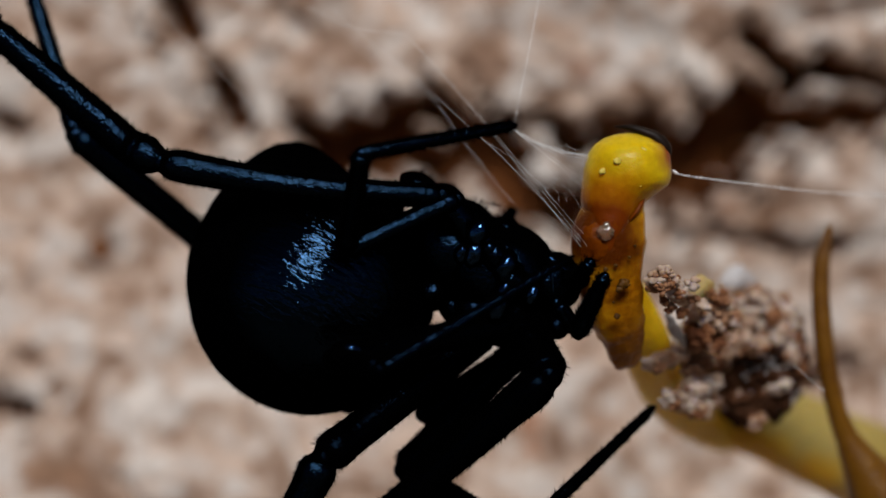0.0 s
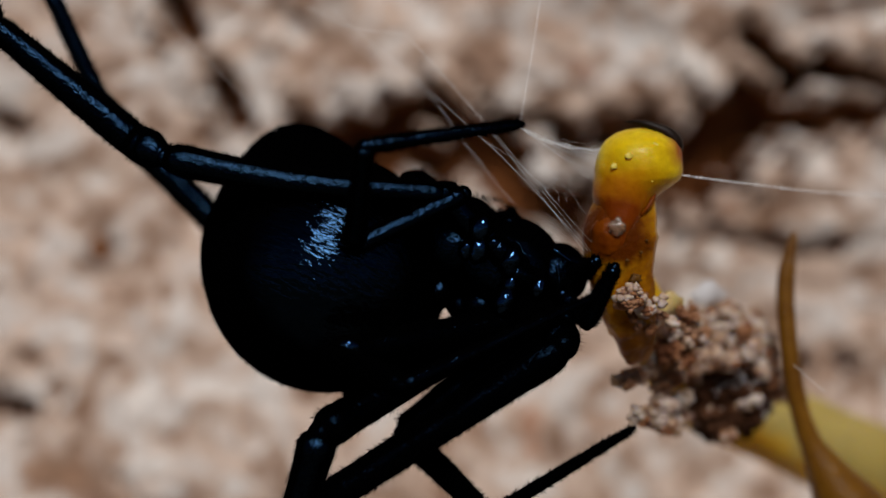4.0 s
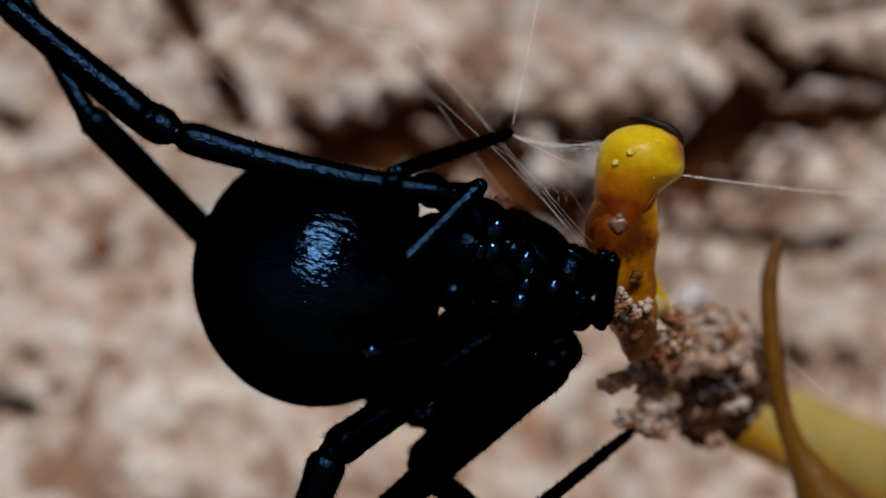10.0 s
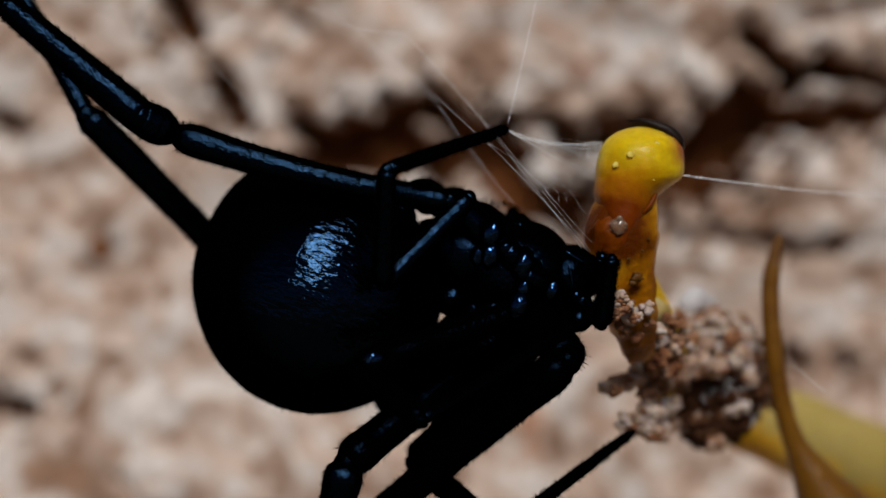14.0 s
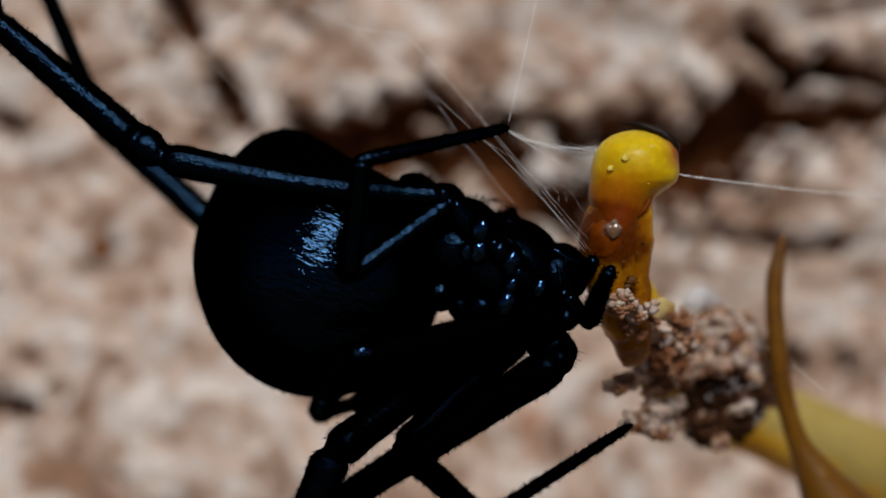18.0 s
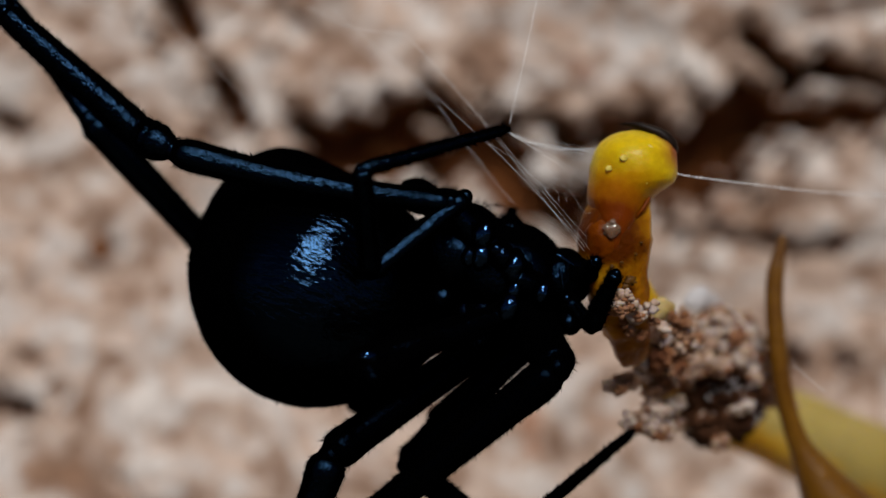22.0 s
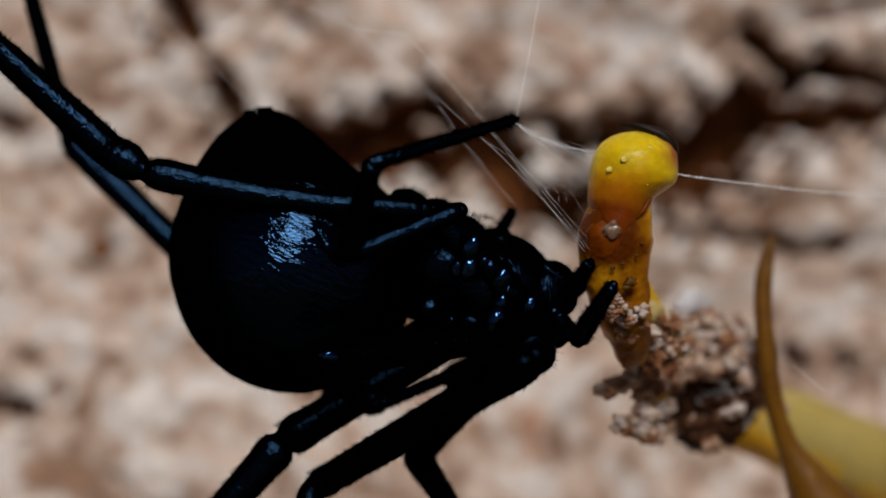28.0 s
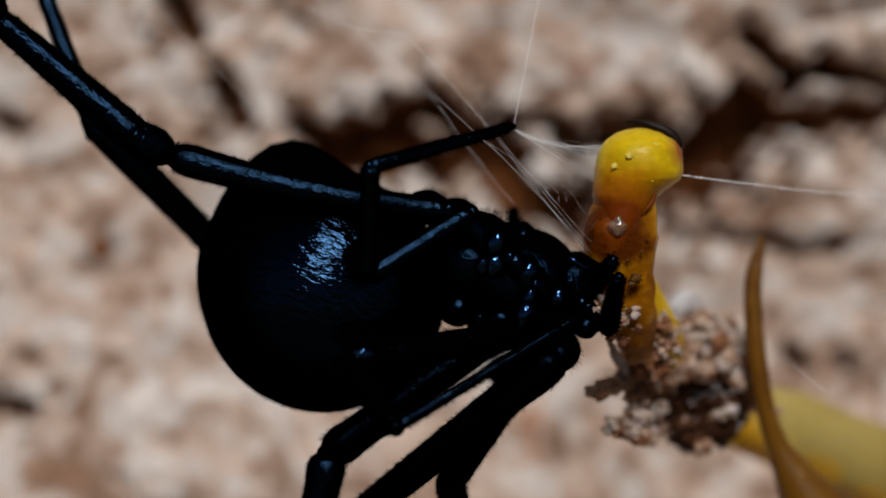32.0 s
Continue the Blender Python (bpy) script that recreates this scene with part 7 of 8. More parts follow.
    walk(limb["F2"], [
        (0, pose(0.004819, 0.005291, 0.004365, 2.01, 36.12, 174.86)), (1, pose(0.005034, 0.005223, 0.004545, 2.11, 25.16, 174.48)), (2, pose(0.005787, 0.004679, 0.005335, 0.72, 18.33, 170.92)),
        (3, pose(0.008232, 0.004583, 0.005416, 4.45, 0.23, 170.54)), (3.5, pose(0.00661, 0.004422, 0.005668, 1.01, 29.41, 167.13)), (5.5, pose(0.006869, 0.004842, 0.005327, 0.93, 36.57, 168.74)),
        (6, pose(0.007453, 0.004434, 0.005656, 5.24, 26.88, 170.89)), (7, pose(0.007486, 0.004455, 0.005636, 5.77, 27.18, 170.15)), (8, pose(0.007484, 0.004403, 0.005677, 5.7, 27.62, 169.46)),
        (9, pose(0.005542, 0.004678, 0.005273, 1.44, 46.52, 168.3)), (10, pose(0.005736, 0.004285, 0.005645, -0.34, 45.5, 165.01)), (11, pose(0.005648, 0.004337, 0.005584, -2.75, 45.07, 164.45)),
        (12, pose(0.005617, 0.004292, 0.005611, -2.03, 45.79, 165.34)), (13, pose(0.005668, 0.004262, 0.005646, -1.22, 46.29, 166.41)), (14, pose(0.005631, 0.004188, 0.005692, -2.58, 44.9, 164.48)),
        (14.5, pose(0.009197, 0.004393, 0.005268, 0.65, 16.56, 170.53)), (16.5, pose(0.004593, 0.004531, 0.005048, -1.67, 42.34, 155.68)), (17, pose(0.007593, 0.004082, 0.005902, 6.64, 21.5, 167.4)),
        (18, pose(0.007686, 0.003929, 0.005995, 6.06, 22.63, 167.25)), (19, pose(0.005229, 0.004223, 0.005553, 2.02, 41.69, 164.79)), (20, pose(0.005679, 0.004849, 0.005153, -0.12, 44.86, 169.82)),
        (21, pose(0.005396, 0.004772, 0.005145, -0.06, 45.99, 169.44)), (22, pose(0.005509, 0.004742, 0.005207, -1.54, 44.24, 167.32)), (23, pose(0.007835, 0.004471, 0.005583, 7.87, 23.31, 167.2)),
        (24, pose(0.005355, 0.004217, 0.005597, -56.95, 37.54, 48.34)), (25, pose(0.007168, 0.001864, 0.006953, -11.16, 54.89, 68.63)), (25.5, pose(0.008616, 0.002231, 0.006654, 6.23, 55.11, 88.82)),
        (27.5, pose(0.005189, 0.002813, 0.006373, -13.69, 51.34, 92.97)), (28, pose(0.005022, 0.002303, 0.006526, -26.05, 49.25, 67.89)), (28.4, pose(0.007272, 0.002196, 0.006852, 6.31, 51.2, 96.06)),
        (29, pose(0.005091, 0.001835, 0.006693, -28.79, 44.77, 63.16)), (30, pose(0.006406, 0.001309, 0.007054, -11.11, 49.32, 73.23)), (31, pose(0.009178, 0.001227, 0.006755, 24.8, 50.21, 105.26)),
        (31.6, pose(0.007946, 0.001631, 0.00695, 7.13, 52.97, 93.77)), (32, pose(0.009557, 0.001028, 0.006655, 26.5, 52.67, 107.73)),
    ])
    walk(limb["G0"], [
        (0, pose(0.00181, 0.0006, -0.005358, -71.82, 34.26, -147.1)), (1, pose(0.00181, 0.0006, -0.005358, -77.93, 33.57, -156.56)), (2, pose(0.00181, 0.0006, -0.005358, -67.13, 32.79, -139.27)),
        (3, pose(0.00181, 0.0006, -0.005358, -71.33, 29.71, -145.5)), (3.5, pose(0.00181, 0.0006, -0.005358, -75.43, 26.74, -149.99)), (5.5, pose(0.00181, 0.0006, -0.005358, -72.89, 25.31, -144.25)),
        (6, pose(0.00181, 0.0006, -0.005358, -76.63, 27.81, -152.5)), (7, pose(0.00181, 0.0006, -0.005358, -75.99, 29.07, -151.17)), (8, pose(0.00181, 0.0006, -0.005358, -76.9, 30.63, -154.63)),
        (9, pose(0.00181, 0.0006, -0.005358, -77.67, 31.29, -154.36)), (10, pose(0.00181, 0.0006, -0.005358, -80.53, 31.71, -160.69)), (11, pose(0.00181, 0.0006, -0.005358, -75.62, 32.01, -151.89)),
        (12, pose(0.00181, 0.0006, -0.005358, -74.72, 32.96, -150)), (13, pose(0.00181, 0.0006, -0.005358, -78.66, 30.69, -156.88)), (14, pose(0.00181, 0.0006, -0.005358, -76.41, 31.25, -151.53)),
        (14.5, pose(0.00181, 0.0006, -0.005358, -75.34, 27.29, -150.29)), (16.5, pose(0.00181, 0.0006, -0.005358, -69.54, 29.56, -141.77)), (17, pose(0.00181, 0.0006, -0.005358, -69.6, 30.53, -142.76)),
        (18, pose(0.00181, 0.0006, -0.005358, -72.98, 30.25, -147.47)), (19, pose(0.00181, 0.0006, -0.005358, -73.66, 28.96, -147.86)), (20, pose(0.00181, 0.0006, -0.005358, -75.43, 27.37, -149.98)),
        (21, pose(0.00181, 0.0006, -0.005358, -77.29, 28.3, -153.47)), (22, pose(0.00181, 0.0006, -0.005358, -75.83, 29.61, -150.98)), (23, pose(0.00181, 0.0006, -0.005358, -70.81, 28.37, -145.34)),
        (24, pose(0.00181, 0.0006, -0.005358, -70.75, 28.66, -141.84)), (25, pose(0.00181, 0.0006, -0.005358, -69.81, 31.03, -142.03)), (25.5, pose(0.00181, 0.0006, -0.005358, -71.73, 33.77, -149.33)),
        (27.5, pose(0.00181, 0.0006, -0.005358, -75.22, 23.75, -144.66)), (28, pose(0.001323, 0.0006, -0.004565, -87.85, 29.93, -173.77)), (28.4, pose(0.001216, 0.0006, -0.004691, -81.47, 27.17, -159.87)),
        (29, pose(0.001543, 0.0006, -0.004538, -86.25, 31.69, -169.9)), (30, pose(0.001479, 0.0006, -0.004629, -87.13, 32.15, -172.19)), (31, pose(0.001552, 0.0006, -0.004658, -87.17, 27.22, -169.78)),
        (31.6, pose(0.002204, 0.0006, -0.004325, -84.69, 20.92, -158.55)), (32, pose(0.001586, 0.0006, -0.004653, -88.98, 30.58, -174.36)),
    ])
    walk(limb["G1"], [
        (0, pose(0.0096, 0, 0, 14.4, 33.16, 32.88)), (1, pose(0.0096, 0, 0, 15.37, 22.06, 46.11)), (2, pose(0.0096, 0, 0, 23.9, 37.57, 43.82)),
        (3, pose(0.0096, 0, 0, 23.11, 32.76, 49.18)), (3.5, pose(0.0096, 0, 0, 20.24, 33.15, 48.72)), (5.5, pose(0.0096, 0, 0, 29.83, 32.34, 65.16)),
        (6, pose(0.0096, 0, 0, 20.97, 24.12, 59.03)), (7, pose(0.0096, 0, 0, 21.75, 24.7, 57.97)), (8, pose(0.0096, 0, 0, 18, 22.79, 55.37)),
        (9, pose(0.0096, 0, 0, 18.12, 22.27, 53.93)), (10, pose(0.0096, 0, 0, 10.08, 20.75, 38.17)), (11, pose(0.0096, 0, 0, 19.56, 25.26, 50.68)),
        (12, pose(0.0096, 0, 0, 19.44, 27.16, 46.89)), (13, pose(0.0096, 0, 0, 13.19, 23.74, 42.15)), (14, pose(0.0096, 0, 0, 18.46, 26.84, 45.26)),
        (14.5, pose(0.0096, 0, 0, 21.46, 31.31, 53.67)), (16.5, pose(0.0096, 0, 0, 20.82, 39.5, 36.5)), (17, pose(0.0096, 0, 0, 18.78, 38.48, 35.99)),
        (18, pose(0.0096, 0, 0, 15.78, 34.27, 35.53)), (19, pose(0.0096, 0, 0, 15.73, 35.1, 32.33)), (20, pose(0.0096, 0, 0, 17.29, 32.41, 37.98)),
        (21, pose(0.0096, 0, 0, 13.9, 29.23, 35.05)), (22, pose(0.0096, 0, 0, 16.7, 29.39, 41.61)), (23, pose(0.0096, 0, 0, 15.6, 39.4, 28.13)),
        (24, pose(0.0096, 0, 0, 19.97, 39.8, 37.13)), (25, pose(0.0096, 0, 0, 14.23, 41.04, 27.26)), (25.5, pose(0.0096, 0, 0, 12.03, 33.88, 24.75)),
        (27.5, pose(0.0096, 0, 0, 12.86, 41.36, 24.72)), (28, pose(0.0096, 0, 0, 2.5, 7.22, 17.22)), (28.4, pose(0.0096, 0, 0, 9.21, 20.56, 28.34)),
        (29, pose(0.0096, 0, 0, 4.92, 12.75, 26.11)), (30, pose(0.0096, 0, 0, 4.75, 9.71, 36.47)), (31, pose(0.0096, 0, 0, 6.96, 11.6, 41.64)),
        (31.6, pose(0.0096, 0, 0, 18.35, 23.13, 55.57)), (32, pose(0.0096, 0, 0, 4.52, 6.33, 42.36)),
    ])
    walk(limb["K0"], [
        (0, pose(0.003953, 0.002, -0.006028, -85.95, 33.06, -176.97)), (1, pose(0.004064, 0.002, -0.00592, -86.43, 33.53, -176.72)), (2, pose(0.004599, 0.002, -0.005398, -88.06, 33.83, -177.49)),
        (3, pose(0.003719, 0.002, -0.005913, -95.36, 33.82, 170.91)), (3.5, pose(0.003719, 0.002, -0.005913, -95.36, 33.82, 170.91)), (5.5, pose(0.002384, 0.002, -0.006095, -95.93, 35.94, 170.93)),
        (6, pose(0.002384, 0.002, -0.006095, -95.93, 35.94, 170.93)), (7, pose(0.002471, 0.002, -0.006131, -96.01, 36.24, 170.89)), (8, pose(0.002343, 0.002, -0.006164, -96.01, 35.48, 170.95)),
        (9, pose(0.00226, 0.002, -0.006226, -98.43, 34.49, 166.66)), (10, pose(0.002336, 0.002, -0.006242, -105.98, 38.14, 154.58)), (11, pose(0.002445, 0.002, -0.005257, -87.23, 40.04, -175.7)),
        (12, pose(0.002445, 0.002, -0.005257, -87.35, 39.22, -175.81)), (13, pose(0.002248, 0.002, -0.00635, -105.23, 36.97, 154.97)), (14, pose(0.002522, 0.002, -0.00638, -104.92, 36.28, 155.23)),
        (14.5, pose(0.002522, 0.002, -0.00638, -104.92, 36.28, 155.23)), (16.5, pose(0.003451, 0.002, -0.005576, -102.31, 34.99, 159.9)), (17, pose(0.003451, 0.002, -0.005576, -102.31, 34.99, 159.9)),
        (18, pose(0.002992, 0.002, -0.005776, -87.93, 35.86, -176.64)), (19, pose(0.002666, 0.002, -0.005455, -87.99, 36.21, -176.5)), (20, pose(0.002835, 0.002, -0.005637, -101.05, 40.08, 161.95)),
        (21, pose(0.002855, 0.002, -0.005663, -94.61, 40.85, 172.61)), (22, pose(0.002867, 0.002, -0.006083, -105.15, 37.1, 154.34)), (23, pose(0.003063, 0.002, -0.005738, -87.64, 38.37, -176.42)),
        (24, pose(0.001087, 0.002, -0.005557, -125.18, 37.71, 122.86)), (25, pose(0.003096, 0.002, -0.006084, -106.29, 39.95, 155.58)), (25.5, pose(0.003096, 0.002, -0.006084, -106.29, 39.95, 155.58)),
        (27.5, pose(0.003448, 0.002, -0.005557, -111.44, 17.25, 126.44)), (28, pose(0.003448, 0.002, -0.005557, -111.44, 17.25, 126.44)), (28.4, pose(0.003288, 0.002, -0.005735, -112.45, 17.49, 124.23)),
        (29, pose(0.003675, 0.002, -0.00558, -115.03, 19.11, 121.21)), (30, pose(0.003405, 0.002, -0.005775, -117.75, 16.66, 114.72)), (31, pose(0.00335, 0.002, -0.005824, -112.94, 14.46, 115.71)),
        (31.6, pose(0.003556, 0.002, -0.005724, -111.22, 13.61, 115.96)), (32, pose(0.003237, 0.002, -0.005803, -114.42, 13.91, 115.42)),
    ])
    walk(limb["N0"], [
        (0, pose(0.001462, 0.0016, -0.004994, -99.41, 33.11, 163.13)), (1, pose(0.001462, 0.0016, -0.004994, -87.9, 28.89, -175.67)), (2, pose(0.001462, 0.0016, -0.004994, -109.1, 32.17, 146.96)),
        (3, pose(0.001462, 0.0016, -0.004994, -102.57, 31.93, 157.14)), (3.5, pose(0.001462, 0.0016, -0.004994, -97.54, 27.73, 164.12)), (5.5, pose(0.001462, 0.0016, -0.004994, -102.77, 26.68, 153.21)),
        (6, pose(0.001462, 0.0016, -0.004994, -101.54, 26.84, 155.67)), (7, pose(0.001462, 0.0016, -0.004994, -101.22, 27, 156.41)), (8, pose(0.001462, 0.0016, -0.004994, -97.4, 30.37, 165.6)),
        (9, pose(-0.000536, 0.0016, -0.004775, -121.66, 31.03, 129.9)), (10, pose(-0.0001, 0.0016, -0.004883, -119.19, 32.38, 133.68)), (11, pose(-0.000098, 0.0016, -0.004876, -122.47, 33.53, 130.85)),
        (12, pose(-0.0001, 0.0016, -0.004883, -124.98, 33.38, 128.05)), (13, pose(-0.000103, 0.0016, -0.004893, -119.75, 32.74, 133.31)), (14, pose(-0.000104, 0.0016, -0.004899, -123.04, 31.21, 128.41)),
        (14.5, pose(-0.000104, 0.0016, -0.004899, -123.04, 31.21, 128.41)), (16.5, pose(0.001462, 0.0016, -0.004994, -106.74, 30.5, 149.34)), (17, pose(0.001462, 0.0016, -0.004994, -105.95, 32.79, 152.18)),
        (18, pose(0.001462, 0.0016, -0.004994, -99.99, 31.64, 161.44)), (19, pose(-0.000536, 0.0016, -0.004775, -126.45, 33.05, 126.44)), (20, pose(-0.000536, 0.0016, -0.004775, -119.75, 32.54, 133.26)),
        (21, pose(-0.000536, 0.0016, -0.004775, -116.87, 32.22, 136.46)), (22, pose(-0.000536, 0.0016, -0.004775, -119.5, 32.35, 133.4)), (23, pose(0.001462, 0.0016, -0.004994, -103.45, 34.03, 156.87)),
        (24, pose(0.001462, 0.0016, -0.004994, -105.99, 28.83, 149.28)), (25, pose(0.001462, 0.0016, -0.004994, -108.37, 30.56, 146.84)), (25.5, pose(0.001462, 0.0016, -0.004994, -104.87, 36.77, 156.08)),
        (27.5, pose(-0.000536, 0.0016, -0.004775, -124.02, 26.12, 123.12)), (28, pose(-0.000536, 0.0016, -0.004775, -112.8, 26.91, 137.12)), (28.4, pose(0.001462, 0.0016, -0.004994, -96.76, 21.85, 162.32)),
        (29, pose(0.001462, 0.0016, -0.004994, -96.84, 21.81, 162.11)), (30, pose(0.001462, 0.0016, -0.004994, -101.7, 22.9, 151.98)), (31, pose(0.001462, 0.0016, -0.004994, -99.29, 16.41, 149.94)),
        (31.6, pose(0.001462, 0.0016, -0.004994, -100.78, 12.38, 138.39)), (32, pose(0.001462, 0.0016, -0.004994, -103.09, 20.73, 146.71)),
    ])
    walk(limb["J0"], [
        (0, pose(0.001965, 0.0025, -0.001474, 36.35, -27.87, 71.02)), (1, pose(0.001965, 0.0025, -0.001474, 47.31, -26.36, 64.29)), (2, pose(0.001965, 0.0025, -0.001474, 56.92, -23.25, 58.79)),
        (3, pose(0.001965, 0.0025, -0.001474, 54.12, -19.4, 65.33)), (3.5, pose(0.001965, 0.0025, -0.001474, 41.87, -22.8, 70.85)), (5.5, pose(0.001965, 0.0025, -0.001474, 26.01, -19.91, 80.56)),
        (6, pose(0.001965, 0.0025, -0.001474, 8.31, -20.97, 87.01)), (7, pose(0.001965, 0.0025, -0.001474, 12, -20.16, 85.81)), (8, pose(0.001965, 0.0025, -0.001474, 9.88, -17.51, 87)),
        (9, pose(0.001965, 0.0025, -0.001474, 5.43, -22.51, 87.92)), (10, pose(0.001965, 0.0025, -0.001474, 10.19, -23.13, 85.96)), (11, pose(0.001965, 0.0025, -0.001474, 12.69, -21.97, 85.18)),
        (12, pose(0.001965, 0.0025, -0.001474, 8.44, -24.96, 86.42)), (13, pose(0.001965, 0.0025, -0.001474, 0.03, -24.81, 89.99)), (14, pose(0.001965, 0.0025, -0.001474, 17.88, -25.8, 82.01)),
        (14.5, pose(0.001965, 0.0025, -0.001474, 12.97, -20.68, 85.35)), (16.5, pose(0.001965, 0.0025, -0.001474, 79.4, -22.64, 25.94)), (17, pose(0.001965, 0.0025, -0.001474, 47.14, -24.25, 66.12)),
        (18, pose(0.001965, 0.0025, -0.001474, 37.97, -22.74, 73.22)), (19, pose(0.001965, 0.0025, -0.001474, 30.84, -30.72, 73.04)), (20, pose(0.001965, 0.0025, -0.001474, 25.38, -29.78, 76.74)),
        (21, pose(0.001965, 0.0025, -0.001474, 21.41, -29.9, 78.94)), (22, pose(0.001965, 0.0025, -0.001474, 31, -27.25, 74.62)), (23, pose(0.001965, 0.0025, -0.001474, 53.73, -15.75, 69.7)),
        (24, pose(0.001965, 0.0025, -0.001474, 62.53, -10.1, 71.36)), (25, pose(0.001965, 0.0025, -0.001474, 67.74, -4.26, 79.7)), (25.5, pose(0.001965, 0.0025, -0.001474, 76.59, -2.79, 78.44)),
        (27.5, pose(0.001965, 0.0025, -0.001474, 64.37, -45.36, 33.99)), (28, pose(0.001965, 0.0025, -0.001474, 43.24, -38.86, 59.46)), (28.4, pose(0.001965, 0.0025, -0.001474, 40.4, -31.7, 65.9)),
        (29, pose(0.001965, 0.0025, -0.001474, 46.44, -32.07, 60.82)), (30, pose(0.001965, 0.0025, -0.001474, 30.12, -26.82, 75.33)), (31, pose(0.001965, 0.0025, -0.001474, 40.69, -33.35, 64.7)),
        (31.6, pose(0.001965, 0.0025, -0.001474, 41.16, -36.39, 62.59)), (32, pose(0.001965, 0.0025, -0.001474, 10.85, -34.43, 83.81)),
    ])
    walk(limb["P0"], [
        (0, pose(0.005464, -0.002, -0.005299, 145.04, -50.52, -61.64)), (1, pose(0.005548, -0.002, -0.005394, 136.32, -55.41, -49.16)), (2, pose(0.00597, -0.002, -0.005223, 112.92, -48.57, -29.61)),
        (3, pose(0.005934, -0.002, -0.005338, 125.5, -44.66, -44.29)), (3.5, pose(0.005464, -0.002, -0.005299, 133.09, -46.79, -52.08)), (5.5, pose(0.005464, -0.002, -0.005299, 151.03, -53.04, -66.13)),
        (6, pose(0.005464, -0.002, -0.005299, 159.33, -53.43, -73.14)), (7, pose(0.005464, -0.002, -0.005299, 157.99, -56.56, -71.36)), (8, pose(0.005464, -0.002, -0.005299, 164.09, -56.86, -76.58)),
        (9, pose(0.005464, -0.002, -0.005299, 162.98, -54.66, -75.98)), (10, pose(0.005464, -0.002, -0.005299, 156.46, -62.82, -68.82)), (11, pose(0.005464, -0.002, -0.005299, 152.76, -63.09, -65.34)),
        (12, pose(0.005464, -0.002, -0.005299, 154.06, -66.5, -65.96)), (13, pose(0.005464, -0.002, -0.005299, 169.01, -59.8, -80.48)), (14, pose(0.005464, -0.002, -0.005299, 156.78, -59.67, -69.68)),
        (14.5, pose(0.005464, -0.002, -0.005299, 172.84, -43.53, -85.06)), (16.5, pose(0.005464, -0.002, -0.005299, 92.13, -42.27, -3.17)), (17, pose(0.005464, -0.002, -0.005299, 133.81, -48.46, -52.03)),
        (18, pose(0.005464, -0.002, -0.005299, 148.05, -44.65, -66.33)), (19, pose(0.005464, -0.002, -0.005299, 130.55, -50.53, -47.94)), (20, pose(0.005464, -0.002, -0.005299, 146.47, -50.23, -63.01)),
        (21, pose(0.005464, -0.002, -0.005299, 150.16, -50.27, -66.2)), (22, pose(0.005464, -0.002, -0.005299, 143.14, -45.84, -61.72)), (23, pose(0.005464, -0.002, -0.005299, 143.99, -47.94, -61.65)),
        (24, pose(0.005464, -0.002, -0.005299, 135.13, -39.42, -57.71)), (25, pose(0.005464, -0.002, -0.005299, 152.6, -43.43, -70.39)), (25.5, pose(0.005464, -0.002, -0.005299, 139.23, -37.69, -62.21)),
        (27.5, pose(0.005464, -0.002, -0.005299, 133.8, -54.95, -49.51)), (28, pose(0.005464, -0.002, -0.005299, 127.37, -47.87, -45.84)), (28.4, pose(0.005464, -0.002, -0.005299, 155.26, -50.85, -70.34)),
        (29, pose(0.005464, -0.002, -0.005299, 137.14, -57.6, -51.92)), (30, pose(0.005464, -0.002, -0.005299, 159.48, -39.58, -76.59)), (31, pose(0.005464, -0.002, -0.005299, 130.87, -40.23, -53.26)),
        (31.6, pose(0.005464, -0.002, -0.005299, 133.38, -42.4, -54.49)), (32, pose(0.005464, -0.002, -0.005299, 160.4, -45.01, -75.87)),
    ])
